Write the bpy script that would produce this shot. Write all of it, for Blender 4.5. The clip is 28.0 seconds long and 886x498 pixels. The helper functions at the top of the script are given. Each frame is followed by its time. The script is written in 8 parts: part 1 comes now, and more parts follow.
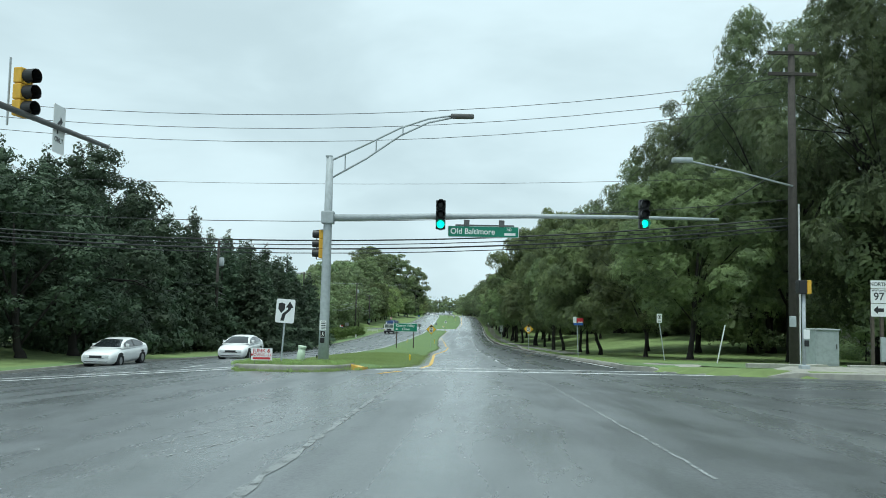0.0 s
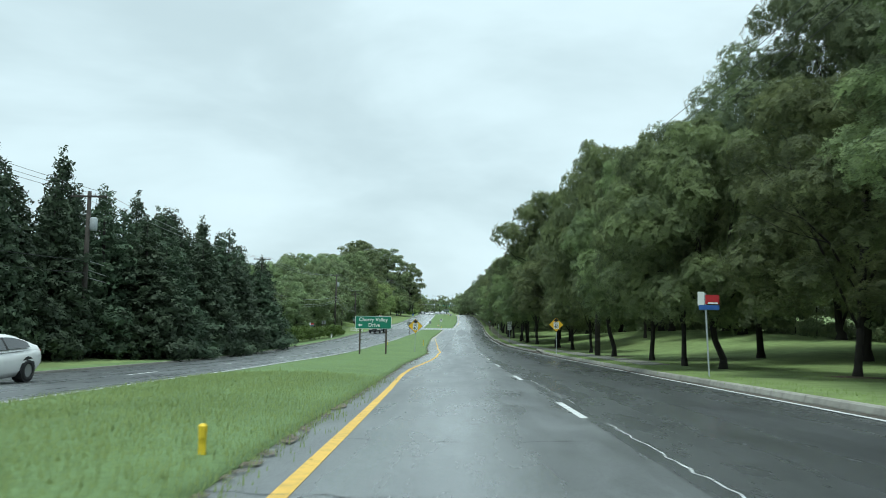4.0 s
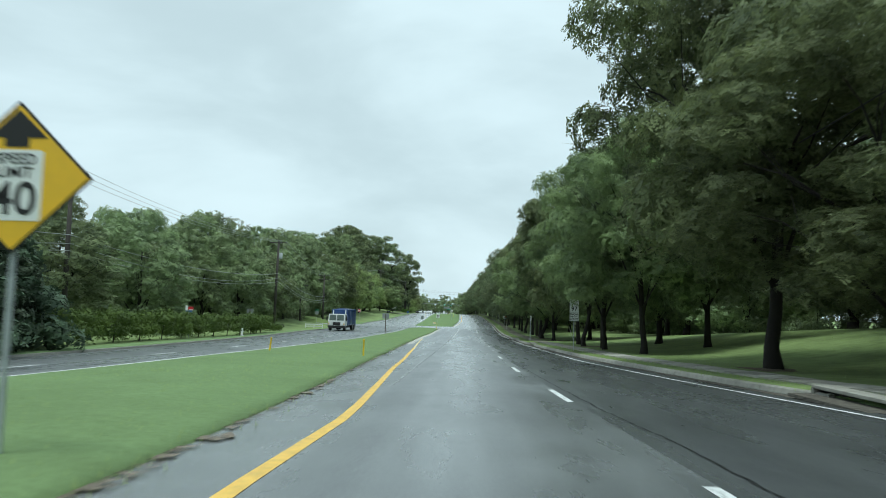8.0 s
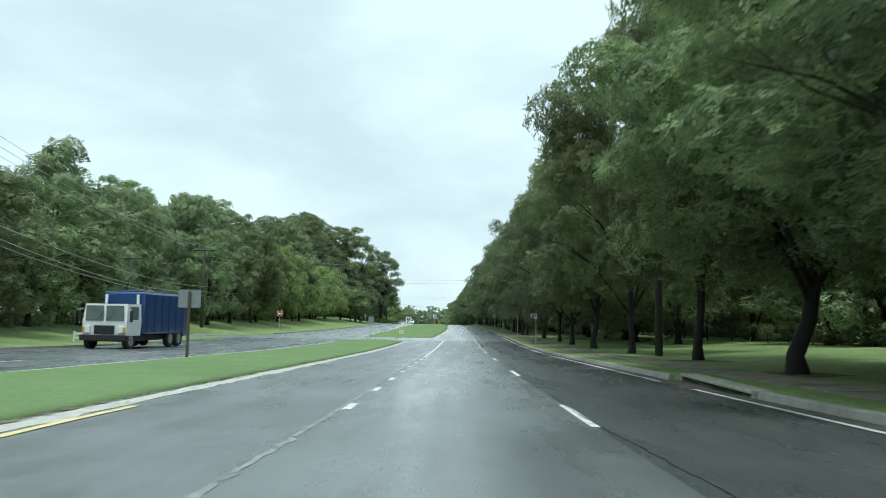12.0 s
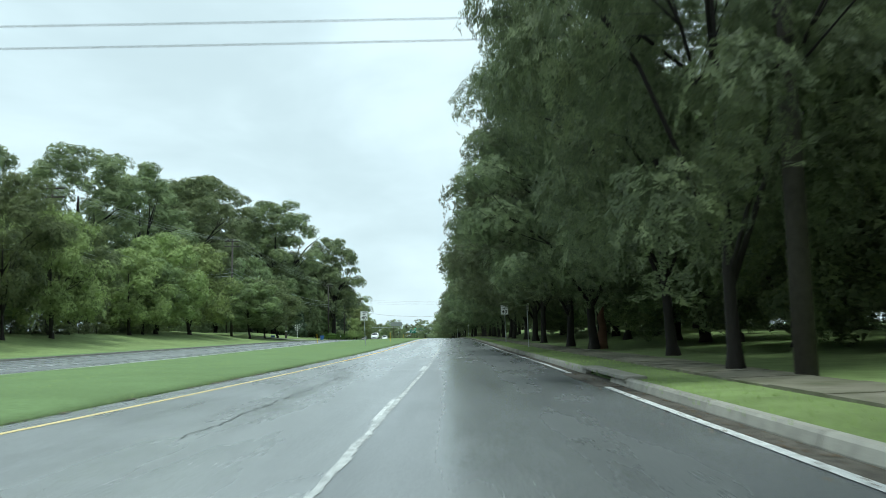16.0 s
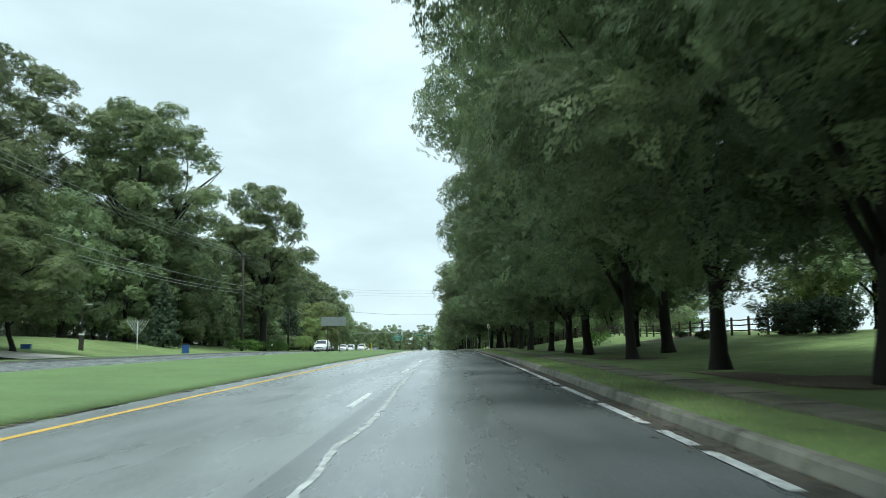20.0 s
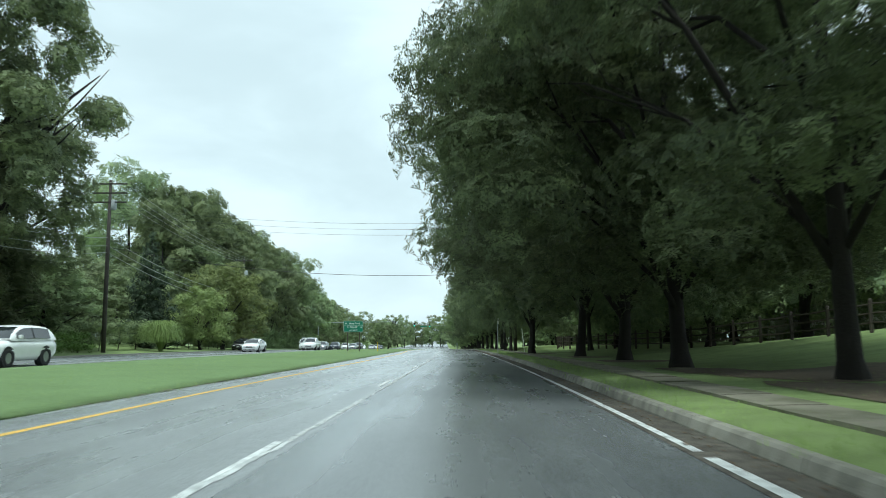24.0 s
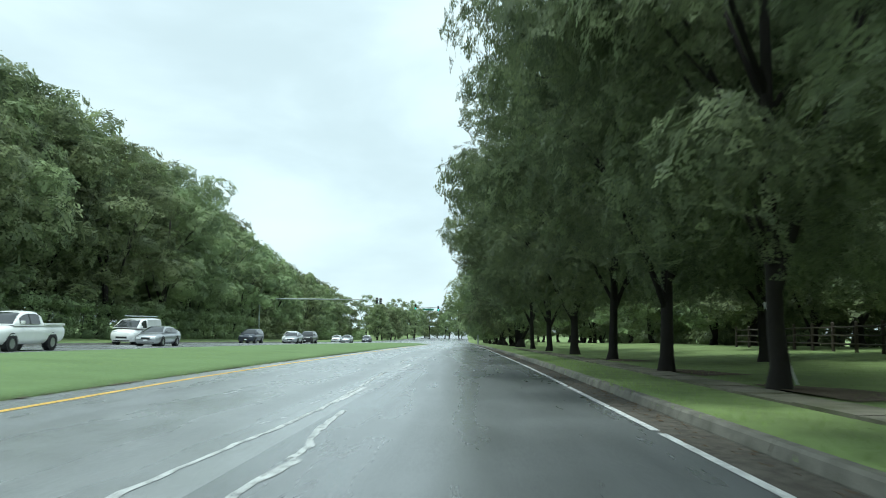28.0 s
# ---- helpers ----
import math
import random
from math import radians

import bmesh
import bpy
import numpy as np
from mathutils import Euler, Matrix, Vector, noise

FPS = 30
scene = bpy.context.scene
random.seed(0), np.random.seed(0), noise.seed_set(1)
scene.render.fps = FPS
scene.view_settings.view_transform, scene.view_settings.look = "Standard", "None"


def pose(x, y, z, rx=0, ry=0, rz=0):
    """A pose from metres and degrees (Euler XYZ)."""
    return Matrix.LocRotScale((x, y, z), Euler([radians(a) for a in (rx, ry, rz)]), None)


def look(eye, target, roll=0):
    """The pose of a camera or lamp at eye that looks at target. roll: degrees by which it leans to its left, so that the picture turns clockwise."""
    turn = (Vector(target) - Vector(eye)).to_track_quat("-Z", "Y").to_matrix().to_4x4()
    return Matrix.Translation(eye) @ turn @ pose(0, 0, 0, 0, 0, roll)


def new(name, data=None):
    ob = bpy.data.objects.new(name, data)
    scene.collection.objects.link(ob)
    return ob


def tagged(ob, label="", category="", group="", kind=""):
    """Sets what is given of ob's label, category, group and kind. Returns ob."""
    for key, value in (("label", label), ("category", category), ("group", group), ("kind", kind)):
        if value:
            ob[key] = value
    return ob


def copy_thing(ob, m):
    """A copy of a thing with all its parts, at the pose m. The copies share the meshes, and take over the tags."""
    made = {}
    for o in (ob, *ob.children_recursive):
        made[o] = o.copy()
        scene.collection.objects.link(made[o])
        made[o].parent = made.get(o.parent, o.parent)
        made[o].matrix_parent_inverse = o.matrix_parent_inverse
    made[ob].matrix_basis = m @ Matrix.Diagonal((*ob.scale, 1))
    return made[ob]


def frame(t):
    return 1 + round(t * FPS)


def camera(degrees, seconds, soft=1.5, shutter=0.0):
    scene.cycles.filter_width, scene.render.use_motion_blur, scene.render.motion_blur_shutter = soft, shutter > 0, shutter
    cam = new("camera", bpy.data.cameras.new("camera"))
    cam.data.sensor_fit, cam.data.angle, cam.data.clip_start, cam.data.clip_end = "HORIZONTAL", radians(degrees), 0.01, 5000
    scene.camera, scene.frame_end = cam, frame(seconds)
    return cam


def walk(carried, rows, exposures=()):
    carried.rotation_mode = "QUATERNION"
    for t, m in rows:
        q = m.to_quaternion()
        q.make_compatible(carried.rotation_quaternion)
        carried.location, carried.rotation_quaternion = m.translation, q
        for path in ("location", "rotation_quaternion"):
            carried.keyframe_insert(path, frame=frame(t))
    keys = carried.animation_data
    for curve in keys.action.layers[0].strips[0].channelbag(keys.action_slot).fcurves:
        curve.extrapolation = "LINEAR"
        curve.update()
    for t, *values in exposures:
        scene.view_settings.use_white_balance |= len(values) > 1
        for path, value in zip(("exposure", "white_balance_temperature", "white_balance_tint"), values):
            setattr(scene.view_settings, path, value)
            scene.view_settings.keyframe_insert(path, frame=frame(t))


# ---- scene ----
cam = camera(59.15, 28.0, soft=0.9, shutter=0.18)

PATH = [
    (0.0, 0.000, -0.000, 1.035, 0.086, 3.844, -1.110),
    (0.5, 0.031, 1.779, 0.981, 0.086, 3.862, -1.192),
    (1.0, 0.073, 3.957, 0.892, 0.073, 3.881, -1.291),
    (1.5, 0.131, 6.773, 0.750, 0.040, 3.843, -1.339),
    (2.0, 0.217, 10.156, 0.577, -0.035, 3.754, -1.350),
    (2.5, 0.309, 13.656, 0.370, -0.099, 3.776, -1.138),
    (3.0, 0.422, 17.723, 0.194, -0.149, 3.821, -1.049),
    (3.5, 0.502, 21.991, 0.017, -0.190, 3.862, -0.890),
    (5.5, 0.840, 45.626, -1.112, -0.046, 3.754, -0.805),
    (6.0, 0.910, 52.889, -1.526, -0.026, 3.712, -0.860),
    (6.5, 1.103, 59.999, -1.936, -0.040, 3.763, -1.121),
    (7.0, 1.422, 66.864, -2.273, -0.033, 3.866, -1.350),
    (7.5, 1.630, 74.160, -2.628, 0.019, 3.952, -1.588),
    (8.0, 1.772, 81.860, -2.941, 0.054, 4.047, -1.696),
    (8.5, 1.899, 89.891, -3.285, 0.089, 4.113, -1.727),
    (9.0, 2.043, 98.179, -3.618, 0.146, 4.235, -1.647),
    (9.5, 2.325, 106.399, -3.901, 0.140, 4.345, -1.543),
    (10.0, 2.601, 114.926, -4.167, 0.105, 4.464, -1.470),
    (10.5, 2.823, 124.033, -4.437, 0.021, 4.611, -1.282),
    (11.0, 3.100, 133.458, -4.723, -0.153, 4.771, -1.091),
    (11.5, 3.475, 143.215, -5.012, -0.433, 4.933, -1.079),
    (12.0, 3.871, 152.799, -5.294, -0.659, 5.109, -0.997),
    (12.5, 4.362, 162.615, -5.549, -1.024, 5.255, -1.040),
    (14.5, 7.268, 206.768, -6.397, -1.976, 5.788, 0.220),
    (15.0, 8.017, 217.847, -6.456, -1.849, 5.931, 0.633),
    (15.5, 8.725, 228.870, -6.462, -1.519, 6.058, 0.947),
    (16.0, 9.345, 239.790, -6.440, -1.021, 6.235, 1.071),
    (16.5, 9.841, 250.586, -6.411, -0.525, 6.417, 1.053),
    (17.0, 10.208, 261.200, -6.429, -0.127, 6.561, 0.898),
    (17.5, 10.502, 271.802, -6.448, -0.052, 6.684, 0.715),
    (18.0, 10.804, 282.407, -6.410, -0.203, 6.753, 0.638),
    (18.5, 11.138, 292.998, -6.351, -0.382, 6.757, 0.697),
    (19.0, 11.514, 303.539, -6.310, -0.495, 6.782, 0.648),
    (19.5, 11.891, 314.055, -6.279, -0.487, 6.772, 0.642),
    (20.0, 12.250, 324.531, -6.241, -0.415, 6.791, 0.605),
    (20.5, 12.589, 334.946, -6.187, -0.373, 6.770, 0.378),
    (21.0, 12.896, 345.224, -6.145, -0.448, 6.704, 0.048),
    (21.5, 13.162, 355.371, -6.106, -0.386, 6.689, -0.304),
    (23.5, 13.972, 395.237, -6.198, 0.508, 6.436, 0.302),
    (24.0, 14.027, 405.128, -6.220, 0.721, 6.313, 0.084),
    (24.5, 14.056, 414.994, -6.225, 0.822, 6.174, -0.112),
    (25.0, 14.109, 424.851, -6.300, 0.832, 6.100, -0.181),
    (25.5, 14.234, 434.700, -6.398, 0.891, 6.000, -0.308),
    (26.0, 14.385, 444.566, -6.484, 1.034, 5.936, -0.512),
    (26.5, 14.513, 454.355, -6.570, 1.244, 5.951, -0.732),
    (27.0, 14.599, 464.008, -6.673, 1.609, 5.807, -0.651),
    (27.5, 14.597, 473.640, -6.738, 1.961, 5.718, -0.840),
    (28.0, 14.553, 483.257, -6.880, 2.309, 5.658, -1.073),
]
walk(cam, [(t, pose(x, y, z, 90 + p, r, a)) for t, x, y, z, a, p, r in PATH], [(0, 0.02), (3, 0.04), (6, 0.06), (8, 0.0), (9.5, 0.13), (12, 0.18), (28, 0.26)])

# ---- sky and light: a bright overcast day ----
world = bpy.data.worlds.new("overcast_sky")
scene.world = world
world.use_nodes = True
wn, wl = world.node_tree.nodes, world.node_tree.links
wn.clear()
w_out = wn.new("ShaderNodeOutputWorld")
w_bg = wn.new("ShaderNodeBackground")
w_sky = wn.new("ShaderNodeTexSky")
w_sky.sky_type, w_sky.sun_disc = "NISHITA", False
w_sky.sun_elevation, w_sky.sun_rotation = radians(74), radians(201)
w_sky.air_density, w_sky.dust_density = 1.0, 2.0
w_skymul = wn.new("ShaderNodeVectorMath")
w_skymul.operation = "SCALE"
w_skymul.inputs["Scale"].default_value = 0.10
wl.new(w_sky.outputs["Color"], w_skymul.inputs[0])
w_tc = wn.new("ShaderNodeTexCoord")
w_map = wn.new("ShaderNodeMapping")
w_map.inputs["Scale"].default_value = (1.0, 1.0, 2.6)
w_map.inputs["Location"].default_value = (0.37, 0.1, 0.2)
wl.new(w_tc.outputs["Generated"], w_map.inputs["Vector"])
w_n1 = wn.new("ShaderNodeTexNoise")
w_n1.inputs["Scale"].default_value, w_n1.inputs["Detail"].default_value = 2.6, 5.0
w_n1.inputs["Roughness"].default_value, w_n1.inputs["Distortion"].default_value = 0.5, 0.25
wl.new(w_map.outputs["Vector"], w_n1.inputs["Vector"])
w_ramp = wn.new("ShaderNodeValToRGB")
w_ramp.color_ramp.interpolation = "EASE"
w_ramp.color_ramp.elements[0].position, w_ramp.color_ramp.elements[0].color = 0.30, (0.585, 0.76, 0.81, 1)
w_ramp.color_ramp.elements[1].position, w_ramp.color_ramp.elements[1].color = 0.66, (0.765, 0.975, 1.035, 1)
wl.new(w_n1.outputs["Fac"], w_ramp.inputs["Fac"])
w_mix = wn.new("ShaderNodeMix")
w_mix.data_type = "RGBA"
w_mix.inputs[0].default_value = 0.93
wl.new(w_skymul.outputs["Vector"], w_mix.inputs[6])
wl.new(w_ramp.outputs["Color"], w_mix.inputs[7])
wl.new(w_mix.outputs[2], w_bg.inputs["Color"])
w_bg.inputs["Strength"].default_value = 1.0
wl.new(w_bg.outputs["Background"], w_out.inputs["Surface"])

sun = bpy.data.lights.new("sun", "SUN")
sun.energy, sun.angle, sun.color = 2.45, radians(20), (0.87, 1.0, 0.955)
sun_ob = new("sun", sun)
sun_ob.matrix_world = look((0, 0, 50), (5, 13, 0))

# ---- materials ----
def material(name, base, rough=0.6, metal=0.0, spots=0.0, scale=8.0, bump=0.0, bump_scale=40.0, dark=None, per_object=0.0, coat=0.0, big=0.0, big_scale=0.4):
    """A surface with colour variation at two scales and fine relief."""
    m = bpy.data.materials.new(name)
    m.use_nodes = True
    n, l = m.node_tree.nodes, m.node_tree.links
    b = n["Principled BSDF"]
    b.inputs["Roughness"].default_value, b.inputs["Metallic"].default_value = rough, metal
    b.inputs["Coat Weight"].default_value = coat
    base = (*base, 1)
    low = (*(dark if dark else [c * 0.55 for c in base[:3]]), 1)
    tc = n.new("ShaderNodeTexCoord")
    col = None
    rgb = n.new("ShaderNodeRGB")
    rgb.outputs[0].default_value = base
    col = rgb.outputs[0]
    for amount, sc, detail in ((spots, scale, 6.0), (big, big_scale, 3.0)):
        if amount > 0:
            tex = n.new("ShaderNodeTexNoise")
            tex.inputs["Scale"].default_value, tex.inputs["Detail"].default_value = sc, detail
            tex.inputs["Roughness"].default_value = 0.6
            l.new(tc.outputs["Object"], tex.inputs["Vector"])
            r = n.new("ShaderNodeMapRange")
            r.inputs["From Min"].default_value, r.inputs["From Max"].default_value = 0.42, 0.68
            r.inputs["To Min"].default_value, r.inputs["To Max"].default_value = 0.0, amount
            l.new(tex.outputs["Fac"], r.inputs["Value"])
            mx = n.new("ShaderNodeMix")
            mx.data_type = "RGBA"
            l.new(r.outputs["Result"], mx.inputs[0])
            l.new(col, mx.inputs[6])
            mx.inputs[7].default_value = low
            col = mx.outputs[2]
    if per_object > 0:
        info = n.new("ShaderNodeObjectInfo")
        r = n.new("ShaderNodeMapRange")
        r.inputs["To Min"].default_value, r.inputs["To Max"].default_value = 1 - per_object, 1 + per_object
        l.new(info.outputs["Random"], r.inputs["Value"])
        vm = n.new("ShaderNodeVectorMath")
        vm.operation = "SCALE"
        l.new(col, vm.inputs[0])
        l.new(r.outputs["Result"], vm.inputs["Scale"])
        col = vm.outputs["Vector"]
    l.new(col, b.inputs["Base Color"])
    if bump > 0:
        tex = n.new("ShaderNodeTexNoise")
        tex.inputs["Scale"].default_value, tex.inputs["Detail"].default_value = bump_scale, 4.0
        l.new(tc.outputs["Object"], tex.inputs["Vector"])
        bp = n.new("ShaderNodeBump")
        bp.inputs["Strength"].default_value, bp.inputs["Distance"].default_value = bump, 0.02
        l.new(tex.outputs["Fac"], bp.inputs["Height"])
        l.new(bp.outputs["Normal"], b.inputs["Normal"])
    return m


def foliage(name, light, dark, glow=0.3, bits=0.0, keep=0.56):
    """Leaves: each spray has its own tone, patches of the crown differ, some light shines through;
    bits: how many leaves to the metre a spray is divided into."""
    m = bpy.data.materials.new(name)
    m.use_nodes = True
    n, l = m.node_tree.nodes, m.node_tree.links
    b = n["Principled BSDF"]
    b.inputs["Roughness"].default_value = 0.62
    b.inputs["Specular IOR Level"].default_value = 0.25
    geo = n.new("ShaderNodeNewGeometry")
    info = n.new("ShaderNodeObjectInfo")
    tc = n.new("ShaderNodeTexCoord")
    tex = n.new("ShaderNodeTexNoise")
    tex.inputs["Scale"].default_value, tex.inputs["Detail"].default_value = 0.55, 2.0
    l.new(tc.outputs["Object"], tex.inputs["Vector"])
    add = n.new("ShaderNodeMath")
    add.operation = "MULTIPLY_ADD"
    l.new(geo.outputs["Random Per Island"], add.inputs[0])
    add.inputs[1].default_value = 0.25 if bits > 0 else 0.5
    l.new(tex.outputs["Fac"], add.inputs[2])
    r = n.new("ShaderNodeMapRange")
    r.inputs["From Min"].default_value, r.inputs["From Max"].default_value = 0.35, 1.05
    l.new(add.outputs["Value"], r.inputs["Value"])
    mx = n.new("ShaderNodeMix")
    mx.data_type = "RGBA"
    l.new(r.outputs["Result"], mx.inputs[0])
    mx.inputs[6].default_value, mx.inputs[7].default_value = (*dark, 1), (*light, 1)
    hs = n.new("ShaderNodeHueSaturation")
    hr = n.new("ShaderNodeMapRange")
    hr.inputs["To Min"].default_value, hr.inputs["To Max"].default_value = 0.482, 0.514
    l.new(info.outputs["Random"], hr.inputs["Value"])
    l.new(hr.outputs["Result"], hs.inputs["Hue"])
    vr = n.new("ShaderNodeMapRange")
    vr.inputs["To Min"].default_value, vr.inputs["To Max"].default_value = 0.68, 1.25
    l.new(info.outputs["Random"], vr.inputs["Value"])
    l.new(vr.outputs["Result"], hs.inputs["Value"])
    l.new(mx.outputs[2], hs.inputs["Color"])
    l.new(hs.outputs["Color"], b.inputs["Base Color"])
    tr = n.new("ShaderNodeBsdfTranslucent")
    l.new(hs.outputs["Color"], tr.inputs["Color"])
    ms = n.new("ShaderNodeMixShader")
    ms.inputs["Fac"].default_value = glow
    l.new(b.outputs["BSDF"], ms.inputs[1])
    l.new(tr.outputs["BSDF"], ms.inputs[2])
    if bits > 0:
        vo = n.new("ShaderNodeTexVoronoi")
        vo.inputs["Scale"].default_value = bits
        l.new(tc.outputs["Object"], vo.inputs["Vector"])
        each = n.new("ShaderNodeMath")
        each.operation = "MULTIPLY_ADD"
        l.new(vo.outputs["Color"], each.inputs[0])
        each.inputs[1].default_value = 0.3
        l.new(add.outputs["Value"], each.inputs[2])
        l.new(each.outputs["Value"], r.inputs["Value"])
        cut = n.new("ShaderNodeMath")
        cut.operation = "LESS_THAN"
        cut.inputs[1].default_value = keep
        l.new(vo.outputs["Distance"], cut.inputs[0])
        clear = n.new("ShaderNodeBsdfTransparent")
        cm = n.new("ShaderNodeMixShader")
        l.new(cut.outputs["Value"], cm.inputs["Fac"])
        l.new(clear.outputs["BSDF"], cm.inputs[1])
        l.new(ms.outputs["Shader"], cm.inputs[2])
        l.new(cm.outputs["Shader"], n["Material Output"].inputs["Surface"])
    else:
        l.new(ms.outputs["Shader"], n["Material Output"].inputs["Surface"])
    return m


def worn(m, keep, scale, stretch=1.0):
    """Let the surface below show where a thin coat has worn off."""
    n, l = m.node_tree.nodes, m.node_tree.links
    tc = n.new("ShaderNodeTexCoord")
    mp = n.new("ShaderNodeMapping")
    mp.inputs["Scale"].default_value = (1.0, stretch, 1.0)
    l.new(tc.outputs["Object"], mp.inputs["Vector"])
    tex = n.new("ShaderNodeTexNoise")
    tex.inputs["Scale"].default_value, tex.inputs["Detail"].default_value, tex.inputs["Roughness"].default_value = scale, 7.0, 0.75
    l.new(mp.outputs["Vector"], tex.inputs["Vector"])
    r = n.new("ShaderNodeMapRange")
    r.inputs["From Min"].default_value, r.inputs["From Max"].default_value = keep - 0.04, keep + 0.05
    l.new(tex.outputs["Fac"], r.inputs["Value"])
    clear = n.new("ShaderNodeBsdfTransparent")
    mx = n.new("ShaderNodeMixShader")
    l.new(r.outputs["Result"], mx.inputs["Fac"])
    l.new(clear.outputs["BSDF"], mx.inputs[1])
    l.new(n["Principled BSDF"].outputs["BSDF"], mx.inputs[2])
    l.new(mx.outputs["Shader"], n["Material Output"].inputs["Surface"])
    return m


def lit(name, colour, strength):
    m = bpy.data.materials.new(name)
    m.use_nodes = True
    b = m.node_tree.nodes["Principled BSDF"]
    b.inputs["Base Color"].default_value = (*colour, 1)
    b.inputs["Emission Color"].default_value = (*colour, 1)
    b.inputs["Emission Strength"].default_value = strength
    return m


def asphalt_material(name, base, track, blotch=0.45):
    """Damp asphalt: fine stone, patches, polished wheel tracks that run along the road (second texture axis)."""
    m = bpy.data.materials.new(name)
    m.use_nodes = True
    n, l = m.node_tree.nodes, m.node_tree.links
    b = n["Principled BSDF"]
    uv = n.new("ShaderNodeUVMap")
    uv.uv_map = "road"
    tc = n.new("ShaderNodeTexCoord")

    def noise_tex(vec, scale, detail=4.0, rough=0.6):
        t = n.new("ShaderNodeTexNoise")
        t.inputs["Scale"].default_value, t.inputs["Detail"].default_value, t.inputs["Roughness"].default_value = scale, detail, rough
        l.new(vec, t.inputs["Vector"])
        return t.outputs["Fac"]

    def ranged(v, a, c, lo, hi):
        r = n.new("ShaderNodeMapRange")
        for k, x in (("From Min", a), ("From Max", c), ("To Min", lo), ("To Max", hi)):
            r.inputs[k].default_value = x
        l.new(v, r.inputs["Value"])
        return r.outputs["Result"]

    def mixed(fac, a, c):
        x = n.new("ShaderNodeMix")
        x.data_type = "RGBA"
        l.new(fac, x.inputs[0])
        for s, i in ((a, 6), (c, 7)):
            if isinstance(s, tuple):
                x.inputs[i].default_value = (*s, 1)
            else:
                l.new(s, x.inputs[i])
        return x.outputs[2]

    stretch = n.new("ShaderNodeMapping")
    stretch.inputs["Scale"].default_value = (1.0, 0.035, 1.0)
    l.new(uv.outputs["UV"], stretch.inputs["Vector"])
    streak = noise_tex(stretch.outputs["Vector"], 0.62, 3.0)
    fine = noise_tex(tc.outputs["Object"], 34.0, 8.0, 0.8)
    patch = noise_tex(tc.outputs["Object"], 0.16, 4.0)
    dark, light = tuple(c * 0.42 for c in base), tuple(c * 1.7 for c in base)
    c1 = mixed(ranged(fine, 0.38, 0.64, 0, 1), dark, light)
    loose = n.new("ShaderNodeMapping")
    loose.inputs["Scale"].default_value = (1.0, 0.22, 1.0)
    l.new(uv.outputs["UV"], loose.inputs["Vector"])
    mott = noise_tex(loose.outputs["Vector"], 1.4, 6.0, 0.62)
    c1 = mixed(ranged(mott, 0.42, 0.66, 0, blotch * 0.75), c1, tuple(c * 0.62 for c in base))
    milky = noise_tex(tc.outputs["Object"], 0.5, 5.0, 0.65)
    c1 = mixed(ranged(milky, 0.5, 0.72, 0, blotch * 0.7), c1, tuple(c * 1.55 for c in base))
    c2 = mixed(ranged(streak, 0.42, 0.62, 0, 0.75), c1, track)
    c3 = mixed(ranged(patch, 0.5, 0.7, 0, blotch * 0.7), c2, tuple(c * 0.6 for c in base))
    l.new(c3, b.inputs["Base Color"])
    wet = n.new("ShaderNodeMath")
    l.new(ranged(streak, 0.38, 0.64, 0.33, 0.2), wet.inputs[0])
    l.new(ranged(mott, 0.36, 0.66, blotch * 0.08, -0.03), wet.inputs[1])
    l.new(wet.outputs[0], b.inputs["Roughness"])
    b.inputs["Specular IOR Level"].default_value = 0.8
    bp = n.new("ShaderNodeBump")
    bp.inputs["Strength"].default_value, bp.inputs["Distance"].default_value = 0.35, 0.004
    l.new(fine, bp.inputs["Height"])
    l.new(bp.outputs["Normal"], b.inputs["Normal"])
    return m


ASPHALT = asphalt_material("asphalt", (0.114, 0.122, 0.128), (0.184, 0.198, 0.203), 1.05)
# kerb lane: darker asphalt, with the trees' shade and dark reflection added into its colour
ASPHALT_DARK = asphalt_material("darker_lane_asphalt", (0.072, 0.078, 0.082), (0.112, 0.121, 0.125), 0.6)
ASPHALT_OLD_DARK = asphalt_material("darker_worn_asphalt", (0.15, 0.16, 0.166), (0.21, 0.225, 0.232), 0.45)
ASPHALT_OLD = asphalt_material("worn_asphalt", (0.235, 0.25, 0.258), (0.325, 0.346, 0.354), 0.55)
GRASS = material("grass", (0.162, 0.255, 0.103), 0.95, spots=0.6, scale=9.0, dark=(0.095, 0.15, 0.052), bump=0.8, bump_scale=55.0, big=0.5, big_scale=0.35)
LAWN = material("shaded_lawn", (0.2, 0.28, 0.098), 0.95, spots=0.7, scale=1.4, dark=(0.11, 0.15, 0.05), bump=0.45, bump_scale=22.0, big=0.7, big_scale=0.16)
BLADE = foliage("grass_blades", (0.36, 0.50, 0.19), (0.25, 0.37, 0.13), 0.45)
# the same blades in a darker colour that carries the trees' shade
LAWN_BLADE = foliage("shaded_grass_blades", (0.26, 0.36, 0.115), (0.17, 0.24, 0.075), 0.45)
EDGE_SOIL = worn(material("edge_soil", (0.19, 0.155, 0.12), 0.95, spots=0.7, scale=5.0, bump=0.8, bump_scale=18.0, dark=(0.07, 0.058, 0.045)), 0.52, 2.6)
SOIL = material("bare_soil", (0.12, 0.09, 0.06), 0.95, spots=0.7, scale=5.0, bump=0.8, bump_scale=18.0, dark=(0.05, 0.04, 0.03))
KERB_OLD = material("mossy_kerb_concrete", (0.27, 0.26, 0.22), 0.85, spots=0.75, scale=3.0, bump=0.4, bump_scale=45, per_object=0.2, dark=(0.10, 0.095, 0.075), big=0.5, big_scale=0.5)
